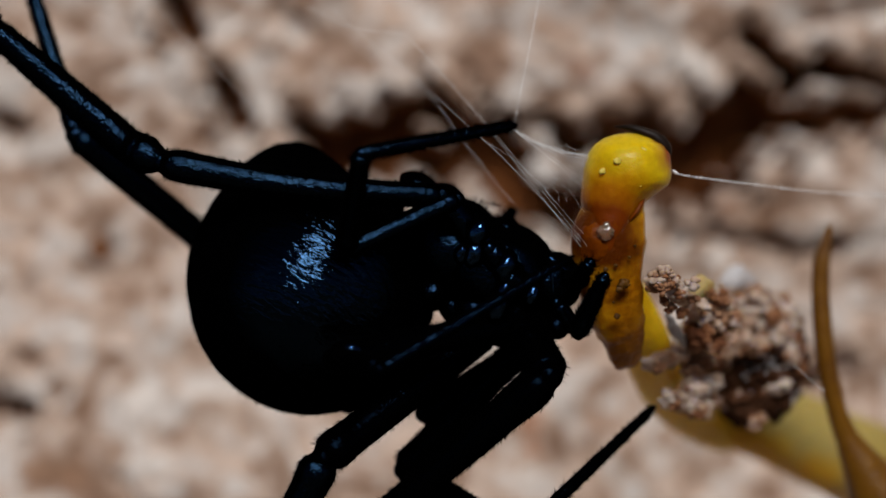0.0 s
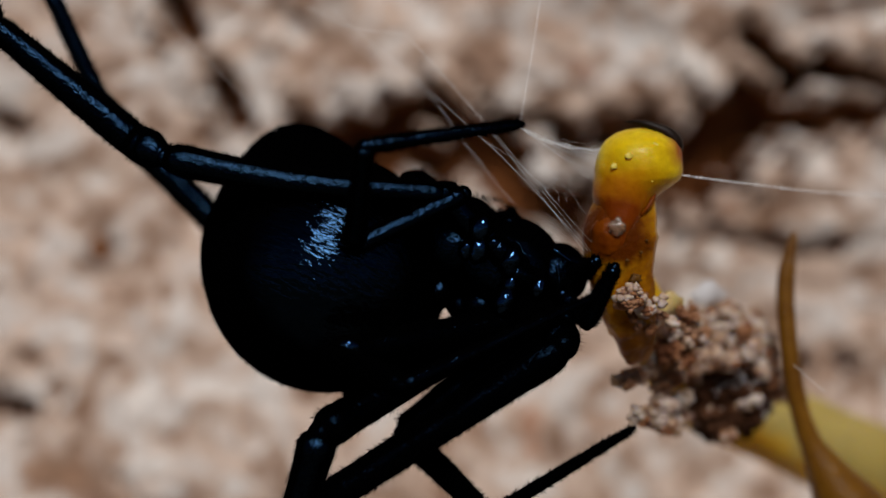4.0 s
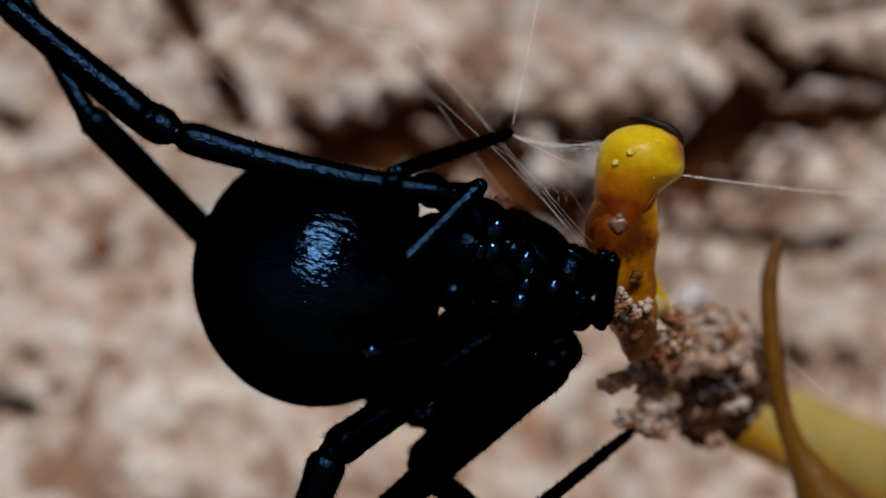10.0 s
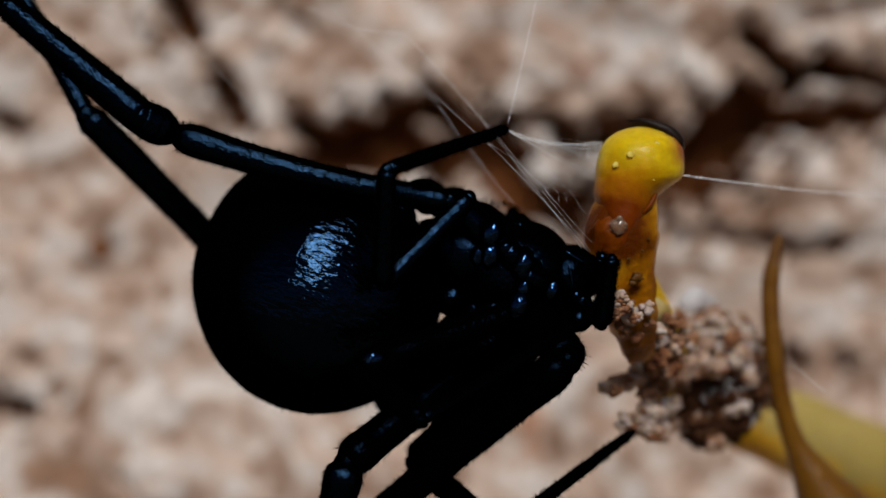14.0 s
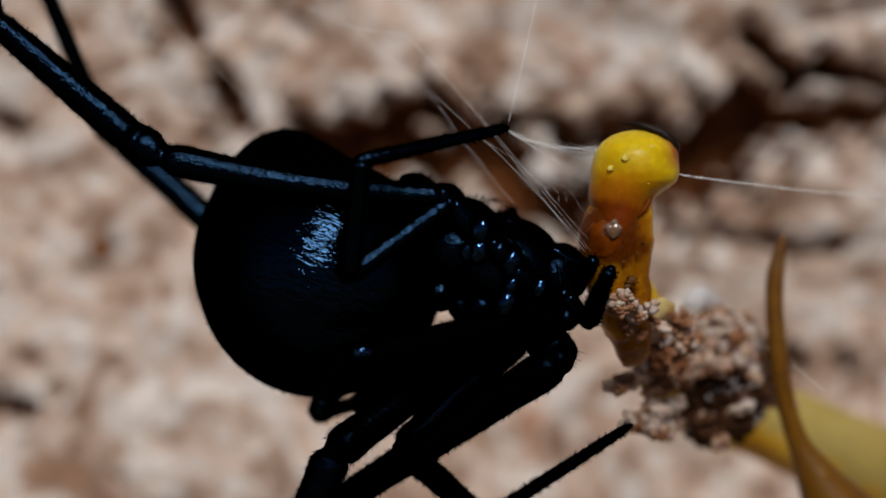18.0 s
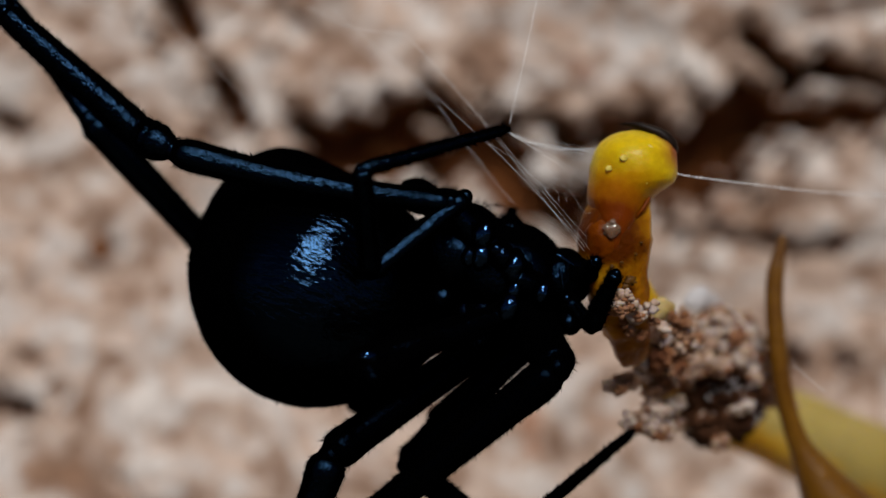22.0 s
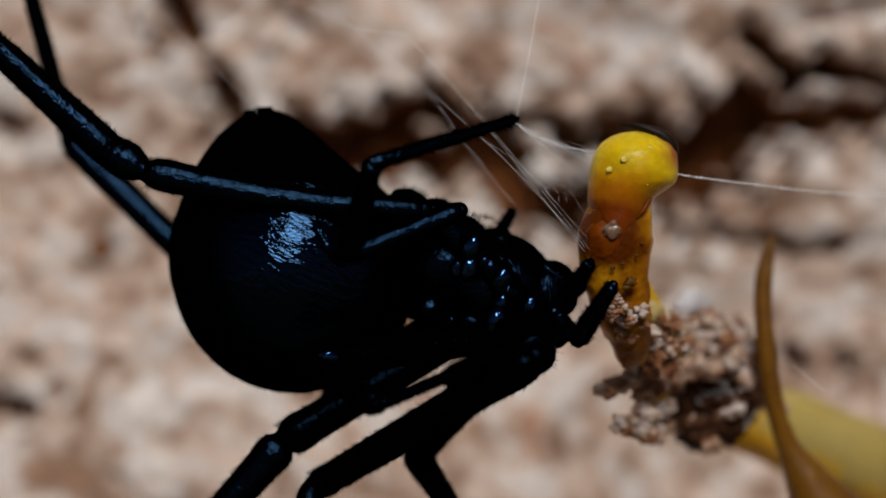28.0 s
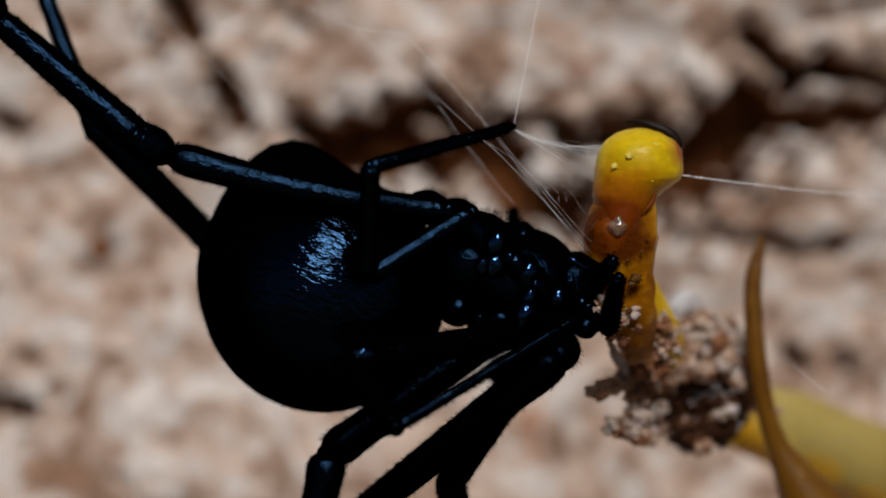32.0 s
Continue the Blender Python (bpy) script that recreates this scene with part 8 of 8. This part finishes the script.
    walk(limb["Q0"], [
        (0, pose(0.005263, -0.0013, -0.003319, 142.85, -30.8, -68.79)), (1, pose(0.005263, -0.0013, -0.003319, 157.55, -37.2, -75.97)), (2, pose(0.005263, -0.0013, -0.003319, 134.24, -22.63, -68.45)),
        (3, pose(0.005263, -0.0013, -0.003319, 128.03, -11.69, -75.47)), (3.5, pose(0.005263, -0.0013, -0.003319, 132.96, -20.52, -69.37)), (5.5, pose(0.005263, -0.0013, -0.003319, 136.05, -15.68, -75.4)),
        (6, pose(0.005263, -0.0013, -0.003319, 150.08, -18.07, -79.88)), (7, pose(0.005263, -0.0013, -0.003319, 152.46, -20.4, -79.7)), (8, pose(0.005263, -0.0013, -0.003319, 165.08, -20.9, -84.57)),
        (9, pose(0.005263, -0.0013, -0.003319, 158.02, -22.6, -81.18)), (10, pose(0.005263, -0.0013, -0.003319, 156.27, -28.64, -78.1)), (11, pose(0.005263, -0.0013, -0.003319, 156.35, -28.7, -78.12)),
        (12, pose(0.005263, -0.0013, -0.003319, 161.54, -31.66, -80.06)), (13, pose(0.005263, -0.0013, -0.003319, 151.33, -24.24, -77.35)), (14, pose(0.005263, -0.0013, -0.003319, 151.4, -24.75, -77.14)),
        (14.5, pose(0.005263, -0.0013, -0.003319, 150.85, -15.57, -81.49)), (16.5, pose(0.005263, -0.0013, -0.003319, 99.29, -8.58, -47.62)), (17, pose(0.005263, -0.0013, -0.003319, 123.79, -20.2, -62.71)),
        (18, pose(0.005263, -0.0013, -0.003319, 139.5, -18.22, -75.05)), (19, pose(0.005263, -0.0013, -0.003319, 132.59, -28.72, -62.4)), (20, pose(0.005263, -0.0013, -0.003319, 144.71, -28.19, -71.51)),
        (21, pose(0.005263, -0.0013, -0.003319, 148.26, -29.75, -72.94)), (22, pose(0.005263, -0.0013, -0.003319, 144.22, -24.36, -73.44)), (23, pose(0.005263, -0.0013, -0.003319, 124.9, -56.08, -40.05)),
        (24, pose(0.005263, -0.0013, -0.003319, 115.04, -13.56, -63.35)), (25, pose(0.005263, -0.0013, -0.003319, 141.47, -19.85, -74.87)), (25.5, pose(0.005263, -0.0013, -0.003319, 127.29, -12.32, -74.35)),
        (27.5, pose(0.005263, -0.0013, -0.003319, 112.29, -30.76, -38.71)), (28, pose(0.005263, -0.0013, -0.003319, 134.19, -41.64, -55.65)), (28.4, pose(0.005263, -0.0013, -0.003319, 155.01, -34.75, -75.12)),
        (29, pose(0.005263, -0.0013, -0.003319, 131.66, -48.55, -49.89)), (30, pose(0.005263, -0.0013, -0.003319, 145.83, -21.13, -76.25)), (31, pose(0.005263, -0.0013, -0.003319, 146.2, -44.56, -64.84)),
        (31.6, pose(0.005263, -0.0013, -0.003319, 130.52, -31.02, -58.91)), (32, pose(0.005263, -0.0013, -0.003319, 138.49, -28.75, -66.94)),
    ])
    walk(mover["abdomen"], [
        (0, pose(-0.005808, 0.0014, -0.003827, -27.9, 1.93, 0)), (1, pose(-0.005838, 0.0014, -0.003452, -30.38, 2.25, 0)), (2, pose(-0.005127, 0.0014, -0.003603, -23.72, 3.85, 0)),
        (3, pose(-0.005126, 0.0014, -0.003094, -28.32, 2.54, 0)), (3.5, pose(-0.005295, 0.0014, -0.002692, -27.9, 0.74, 0)), (5.5, pose(-0.005687, 0.0014, -0.002799, -30.38, -1.03, 0)),
        (6, pose(-0.005876, 0.0014, -0.003037, -28.32, -2.82, 0)), (7, pose(-0.005854, 0.0014, -0.003094, -32.7, -3.62, 0)), (8, pose(-0.00604, 0.0014, -0.003087, -38.91, -5.56, 0)),
        (9, pose(-0.00642, 0.0014, -0.003395, -39.23, -4.01, 0)), (10, pose(-0.006367, 0.0014, -0.003257, -41.41, -4.6, 0)), (11, pose(-0.006428, 0.0014, -0.003444, -41.41, -5.5, 0)),
        (12, pose(-0.006589, 0.0014, -0.003465, -40.8, -4.63, 0)), (13, pose(-0.006638, 0.0014, -0.003418, -38.91, -3.26, 0)), (14, pose(-0.006311, 0.0014, -0.003108, -38.91, -2.48, 0)),
        (14.5, pose(-0.006531, 0.0014, -0.003217, -40.17, -3.6, 0)), (16.5, pose(-0.005378, 0.0014, -0.002463, -21.08, -4.55, 0)), (17, pose(-0.005596, 0.0014, -0.002839, -26.12, -4.11, 0)),
        (18, pose(-0.00575, 0.0014, -0.002693, -27.02, -2.95, 0)), (19, pose(-0.005919, 0.0014, -0.002632, -24.22, -2.74, 0)), (20, pose(-0.006226, 0.0014, -0.002432, -34.16, -3.61, 0)),
        (21, pose(-0.006227, 0.0014, -0.002423, -35.92, -4.35, 0)), (22, pose(-0.006106, 0.0014, -0.002934, -34.16, -2.75, 0)), (23, pose(-0.005609, 0.0014, -0.002954, -22.7, -0.11, 0)),
        (24, pose(-0.005533, 0.0014, -0.002877, -28.32, 0.43, 0)), (25, pose(-0.005428, 0.0014, -0.003288, -31.94, -0.28, 0)), (25.5, pose(-0.005419, 0.0014, -0.003439, -33.07, -1.29, 0)),
        (27.5, pose(-0.006285, 0.0014, -0.001466, -10.77, -0.01, 0)), (28, pose(-0.00639, 0.0014, -0.001846, -12.75, 1.23, 0)), (28.4, pose(-0.006098, 0.0014, -0.001813, -22.7, 1.38, 0)),
        (29, pose(-0.005937, 0.0014, -0.001933, -17.4, -1.07, 0)), (30, pose(-0.006079, 0.0014, -0.002247, -22.7, -0.37, 0)), (31, pose(-0.006001, 0.0014, -0.00171, -26.12, 3.08, 0)),
        (31.6, pose(-0.00566, 0.0014, -0.001583, -23.72, 4.35, 0)), (32, pose(-0.006285, 0.0014, -0.002341, -26.12, 2.56, 0)),
    ])
    walk(mover["scorpion"], [
        (0, pose(-0.000624, 0, -0.00036, 0, 0, 0)), (1, pose(-0.0006, 0, -0.00036, 0, 0, 0)), (2, pose(-0.00048, 0, -0.000264, 0, 0, 0)),
        (3, pose(-0.000408, 0, -0.000168, 0, 0, 0)), (3.5, pose(-0.00024, 0, -0.000168, 0, 0, 0)), (5.5, pose(-0.000048, 0, -0.000024, 0, 0, 0)),
        (6, pose(0, 0, 0, 0, 0, 0)), (7, pose(0.000048, 0, 0.000048, 0, 0, 0)), (8, pose(0.000048, 0, 0.000072, 0, 0, 0)),
        (9, pose(0, 0, 0.000096, 0, 0, 0)), (10, pose(-0.000072, 0, 0, 0, 0, 0)), (11, pose(-0.000144, 0, -0.000024, 0, 0, 0)),
        (12, pose(-0.000096, 0, -0.000024, 0, 0, 0)), (13, pose(-0.000192, 0, -0.00012, 0, 0, 0)), (14, pose(-0.000072, 0, -0.000096, 0, 0, 0)),
        (14.5, pose(-0.000072, 0, -0.000072, 0, 0, 0)), (16.5, pose(-0.000384, 0, -0.000264, 0, 0, 0)), (17, pose(-0.000336, 0, -0.000264, 0, 0, 0)),
        (18, pose(-0.000288, 0, -0.00024, 0, 0, 0)), (19, pose(-0.000336, 0, -0.000264, 0, 0, 0)), (20, pose(-0.000312, 0, -0.000264, 0, 0, 0)),
        (21, pose(-0.00036, 0, -0.000216, 0, 0, 0)), (22, pose(-0.00036, 0, -0.00024, 0, 0, 0)), (23, pose(-0.000312, 0, -0.000264, 0, 0, 0)),
        (24, pose(-0.000288, 0, -0.000264, 0, 0, 0)), (25, pose(-0.000288, 0, -0.000264, 0, 0, 0)), (25.5, pose(-0.000288, 0, -0.000264, 0, 0, 0)),
        (27.5, pose(-0.000384, 0, -0.000336, 0, 0, 0)), (28, pose(-0.000336, 0, -0.000288, 0, 0, 0)), (28.4, pose(-0.000192, 0, -0.000216, 0, 0, 0)),
        (29, pose(-0.000192, 0, -0.000192, 0, 0, 0)), (30, pose(-0.00012, 0, -0.000048, 0, 0, 0)), (31, pose(-0.000192, 0, -0.000192, 0, 0, 0)),
        (31.6, pose(-0.000192, 0, -0.000192, 0, 0, 0)), (32, pose(-0.00012, 0, -0.000144, 0, 0, 0)),
    ])
    walk(mover["lower"], [
        (0, pose(0.000624, 0, 0.00036, 0, 0, 0)), (1, pose(0.0006, 0, 0.00036, 0, 0, 0)), (2, pose(0.00048, 0, 0.000264, 0, 0, 0)),
        (3, pose(0.000408, 0, 0.000168, 0, 0, 0)), (3.5, pose(0.00024, 0, 0.000168, 0, 0, 0)), (5.5, pose(0.000048, 0, 0.000024, 0, 0, 0)),
        (6, pose(0, 0, 0, 0, 0, 0)), (7, pose(-0.000048, 0, -0.000048, 0, 0, 0)), (8, pose(-0.000048, 0, -0.000072, 0, 0, 0)),
        (9, pose(0, 0, -0.000096, 0, 0, 0)), (10, pose(0.000072, 0, 0, 0, 0, 0)), (11, pose(0.000144, 0, 0.000024, 0, 0, 0)),
        (12, pose(0.000096, 0, 0.000024, 0, 0, 0)), (13, pose(0.000192, 0, 0.00012, 0, 0, 0)), (14, pose(0.000072, 0, 0.000096, 0, 0, 0)),
        (14.5, pose(0.000072, 0, 0.000072, 0, 0, 0)), (16.5, pose(0.000384, 0, 0.000264, 0, 0, 0)), (17, pose(0.000336, 0, 0.000264, 0, 0, 0)),
        (18, pose(0.000288, 0, 0.00024, 0, 0, 0)), (19, pose(0.000336, 0, 0.000264, 0, 0, 0)), (20, pose(0.000312, 0, 0.000264, 0, 0, 0)),
        (21, pose(0.00036, 0, 0.000216, 0, 0, 0)), (22, pose(0.00036, 0, 0.00024, 0, 0, 0)), (23, pose(0.000312, 0, 0.000264, 0, 0, 0)),
        (24, pose(0.000288, 0, 0.000264, 0, 0, 0)), (25, pose(0.000288, 0, 0.000264, 0, 0, 0)), (25.5, pose(0.000288, 0, 0.000264, 0, 0, 0)),
        (27.5, pose(0.000384, 0, 0.000336, 0, 0, 0)), (28, pose(0.000336, 0, 0.000288, 0, 0, 0)), (28.4, pose(0.000192, 0, 0.000216, 0, 0, 0)),
        (29, pose(0.000192, 0, 0.000192, 0, 0, 0)), (30, pose(0.00012, 0, 0.000048, 0, 0, 0)), (31, pose(0.000192, 0, 0.000192, 0, 0, 0)),
        (31.6, pose(0.000192, 0, 0.000192, 0, 0, 0)), (32, pose(0.00012, 0, 0.000144, 0, 0, 0)),
    ])
    walk(mover["spike"], [
        (0, pose(0.002914, 0, 0.00088, 0, 0, 0)), (1, pose(0.00289, 0, 0.00088, 0, 0, 0)), (2, pose(0.00277, 0, 0.000784, 0, 0, 0)),
        (3, pose(0.002646, 0, 0.000662, 0, 0, 0)), (3.5, pose(0.001567, 0, 0.00048, 0, 0, 0)), (5.5, pose(0.000204, 0, 0.000076, 0, 0, 0)),
        (6, pose(0, 0, 0, 0, 0, 0)), (7, pose(-0.000308, 0, -0.000048, 0, 0, 0)), (8, pose(-0.00036, 0, -0.000072, 0, 0, 0)),
        (9, pose(-0.000156, 0, -0.000096, 0, 0, 0)), (10, pose(-0.000006, 0, 0.000052, 0, 0, 0)), (11, pose(0.000118, 0, 0.000076, 0, 0, 0)),
        (12, pose(0.000096, 0, 0.000076, 0, 0, 0)), (13, pose(0.000244, 0, 0.000172, 0, 0, 0)), (14, pose(0.000046, 0, 0.000148, 0, 0, 0)),
        (14.5, pose(0.000072, 0, 0.000124, 0, 0, 0)), (16.5, pose(0.00054, 0, 0.000316, 0, 0, 0)), (17, pose(0.000492, 0, 0.000316, 0, 0, 0)),
        (18, pose(0.000444, 0, 0.000292, 0, 0, 0)), (19, pose(0.000492, 0, 0.000316, 0, 0, 0)), (20, pose(0.000468, 0, 0.000316, 0, 0, 0)),
        (21, pose(0.000516, 0, 0.000268, 0, 0, 0)), (22, pose(0.000516, 0, 0.000292, 0, 0, 0)), (23, pose(0.000468, 0, 0.000316, 0, 0, 0)),
        (24, pose(0.000444, 0, 0.000316, 0, 0, 0)), (25, pose(0.000496, 0, 0.000342, 0, 0, 0)), (25.5, pose(0.0006, 0, 0.000394, 0, 0, 0)),
        (27.5, pose(0.000306, 0, 0.000388, 0, 0, 0)), (28, pose(-0.000028, 0, 0.000288, 0, 0, 0)), (28.4, pose(-0.000355, 0, 0.00019, 0, 0, 0)),
        (29, pose(-0.000433, 0, 0.000166, 0, 0, 0)), (30, pose(-0.000635, 0, 0.000022, 0, 0, 0)), (31, pose(-0.000511, 0, 0.000166, 0, 0, 0)),
        (31.6, pose(-0.000641, 0, 0.000166, 0, 0, 0)), (32, pose(-0.000713, 0, 0.000118, 0, 0, 0)),
    ])
    walk(mover["clump"], [
        (0, pose(0.001893, 0, 0.000972, 0, 0, 0)), (1, pose(0.001893, 0, 0.000972, 0, 0, 0)), (2, pose(0.001893, 0, 0.000946, 0, 0, 0)),
        (3, pose(0.001867, 0, 0.000895, 0, 0, 0)), (3.5, pose(0.001074, 0, 0.00046, 0, 0, 0)), (5.5, pose(0.000128, 0, 0.000077, 0, 0, 0)),
        (6, pose(0, 0, 0, 0, 0, 0)), (7, pose(-0.000205, 0, -0.000051, 0, 0, 0)), (8, pose(-0.00023, 0, -0.000051, 0, 0, 0)),
        (9, pose(-0.000102, 0, -0.000051, 0, 0, 0)), (10, pose(-0.000077, 0, 0.000077, 0, 0, 0)), (11, pose(0, 0, 0.000051, 0, 0, 0)),
        (12, pose(0.000051, 0, 0.000051, 0, 0, 0)), (13, pose(0.000102, 0, 0.000128, 0, 0, 0)), (14, pose(-0.000026, 0, -0.000051, 0, 0, 0)),
        (14.5, pose(0, 0, 0.000128, 0, 0, 0)), (16.5, pose(0.000179, 0, 0.000051, 0, 0, 0)), (17, pose(0.000179, 0, 0, 0, 0, 0)),
        (18, pose(0.000179, 0, 0, 0, 0, 0)), (19, pose(0.000179, 0, 0, 0, 0, 0)), (20, pose(0.000179, 0, 0, 0, 0, 0)),
        (21, pose(0.000179, 0, 0, 0, 0, 0)), (22, pose(0.000179, 0, 0, 0, 0, 0)), (23, pose(0.000179, 0, 0, 0, 0, 0)),
        (24, pose(0.000179, 0, 0, 0, 0, 0)), (25, pose(0.000179, 0, 0.000077, 0, 0, 0)), (25.5, pose(0.000205, 0, 0.000281, 0, 0, 0)),
        (27.5, pose(-0.000102, 0, -0.000051, 0, 0, 0)), (28, pose(-0.000256, 0, -0.000153, 0, 0, 0)), (28.4, pose(-0.000409, 0, -0.000205, 0, 0, 0)),
        (29, pose(-0.00046, 0, -0.000205, 0, 0, 0)), (30, pose(-0.000537, 0, -0.000281, 0, 0, 0)), (31, pose(-0.000537, 0, -0.000281, 0, 0, 0)),
        (31.6, pose(-0.000614, 0, -0.000281, 0, 0, 0)), (32, pose(-0.000614, 0, -0.00023, 0, 0, 0)),
    ])
    walk(mover["bundle"], [
        (0, pose(-0.000546, 0, 0.000241, 0, 7.19, 0)), (1, pose(-0.00074, 0, 0.000519, 0, 9.08, 0)), (2, pose(-0.000269, 0, -0.000046, 0, 3.4, 0)),
        (3, pose(-0.000116, 0, 0.000008, 0, 3.3, 0)), (3.5, pose(-0.000053, 0, 0.000152, 0, 4.48, 0)), (5.5, pose(0.000364, 0, -0.000268, 0, -1.19, 0)),
        (6, pose(0.00044, 0, -0.000407, 0, -3, 0)), (7, pose(0.000542, 0, -0.000552, 0, -5.07, 0)), (8, pose(0.000592, 0, -0.00062, 0, -5.99, 0)),
        (9, pose(0.000489, 0, -0.000674, 0, -7.02, 0)), (10, pose(0.000446, 0, -0.000608, 0, -5.09, 0)), (11, pose(0.000334, 0, -0.000707, 0, -6.07, 0)),
        (12, pose(0.000217, 0, -0.000687, 0, -6.27, 0)), (13, pose(-0.000012, 0, -0.000416, 0, -2.62, 0)), (14, pose(-0.000052, 0, -0.000259, 0, -1.7, 0)),
        (14.5, pose(0.000085, 0, -0.000318, 0, -2.14, 0)), (16.5, pose(-0.0006, 0, 0.000085, 0, 2.89, 0)), (17, pose(-0.000424, 0, 0.00001, 0, 2.64, 0)),
        (18, pose(-0.000298, 0, -0.00013, 0, 1.16, 0)), (19, pose(-0.000333, 0, 0.000052, 0, 3.53, 0)), (20, pose(-0.000388, 0, -0.000148, 0, 0.97, 0)),
        (21, pose(-0.000201, 0, -0.000298, 0, -0.29, 0)), (22, pose(-0.00021, 0, -0.000239, 0, 0.61, 0)), (23, pose(-0.00032, 0, -0.000029, 0, 2.56, 0)),
        (24, pose(-0.000236, 0, -0.000205, 0, 0.86, 0)), (25, pose(-0.000321, 0, -0.000205, 0, 0.52, 0)), (25.5, pose(-0.000362, 0, -0.000171, 0, 0.72, 0)),
        (27.5, pose(-0.000656, 0, 0.000427, 0, 7.05, 0)), (28, pose(-0.000566, 0, 0.0006, 0, 8.64, 0)), (28.4, pose(-0.000316, 0, 0.000062, 0, 2.52, 0)),
        (29, pose(-0.000217, 0, 0.000185, 0, 4.07, 0)), (30, pose(0.000014, 0, -0.00024, 0, -1.62, 0)), (31, pose(-0.000366, 0, 0.000371, 0, 5.39, 0)),
        (31.6, pose(-0.000293, 0, 0.000309, 0, 5.08, 0)), (32, pose(-0.000012, 0, -0.000099, 0, 0.92, 0)),
    ])
    walk(mover["hanging"], [
        (0, pose(0.000163, 0, -0.000057, 0, -0.69, 0)), (1, pose(0.000052, 0, -0.000018, 0, -0.22, 0)), (2, pose(0.000111, 0, -0.000039, 0, -0.48, 0)),
        (3, pose(0.000315, 0, -0.000108, 0, -1.34, 0)), (3.5, pose(0.00055, 0, -0.000183, 0, -2.34, 0)), (5.5, pose(0.000446, 0, -0.00015, 0, -1.89, 0)),
        (6, pose(0.000321, 0, -0.00011, 0, -1.37, 0)), (7, pose(0.000196, 0, -0.000068, 0, -0.84, 0)), (8, pose(0.000151, 0, -0.000053, 0, -0.64, 0)),
        (9, pose(-0.000147, 0, 0.000053, 0, 0.63, 0)), (10, pose(0.000067, 0, -0.000023, 0, -0.28, 0)), (11, pose(-0.000214, 0, 0.000078, 0, 0.92, 0)),
        (12, pose(-0.000423, 0, 0.000158, 0, 1.82, 0)), (13, pose(-0.000297, 0, 0.000109, 0, 1.27, 0)), (14, pose(-0.000272, 0, 0.0001, 0, 1.17, 0)),
        (14.5, pose(-0.000113, 0, 0.000041, 0, 0.48, 0)), (16.5, pose(-0.000514, 0, 0.000194, 0, 2.21, 0)), (17, pose(-0.000258, 0, 0.000095, 0, 1.11, 0)),
        (18, pose(-0.000245, 0, 0.00009, 0, 1.05, 0)), (19, pose(0, 0, 0, 0, 0, 0)), (20, pose(-0.000403, 0, 0.00015, 0, 1.73, 0)),
        (21, pose(-0.000261, 0, 0.000096, 0, 1.12, 0)), (22, pose(-0.000158, 0, 0.000057, 0, 0.68, 0)), (23, pose(-0.0001, 0, 0.000036, 0, 0.43, 0)),
        (24, pose(-0.000171, 0, 0.000062, 0, 0.73, 0)), (25, pose(-0.000349, 0, 0.000129, 0, 1.5, 0)), (25.5, pose(-0.000392, 0, 0.000146, 0, 1.69, 0)),
        (27.5, pose(-0.000093, 0, 0.000033, 0, 0.4, 0)), (28, pose(0.000231, 0, -0.00008, 0, -0.99, 0)), (28.4, pose(-0.000132, 0, 0.000048, 0, 0.57, 0)),
        (29, pose(0.000218, 0, -0.000076, 0, -0.93, 0)), (30, pose(-0.000168, 0, 0.000061, 0, 0.72, 0)), (31, pose(0.000125, 0, -0.000044, 0, -0.53, 0)),
        (31.6, pose(0.000215, 0, -0.000074, 0, -0.92, 0)), (32, pose(0.000141, 0, -0.000049, 0, -0.6, 0)),
    ])


motions()
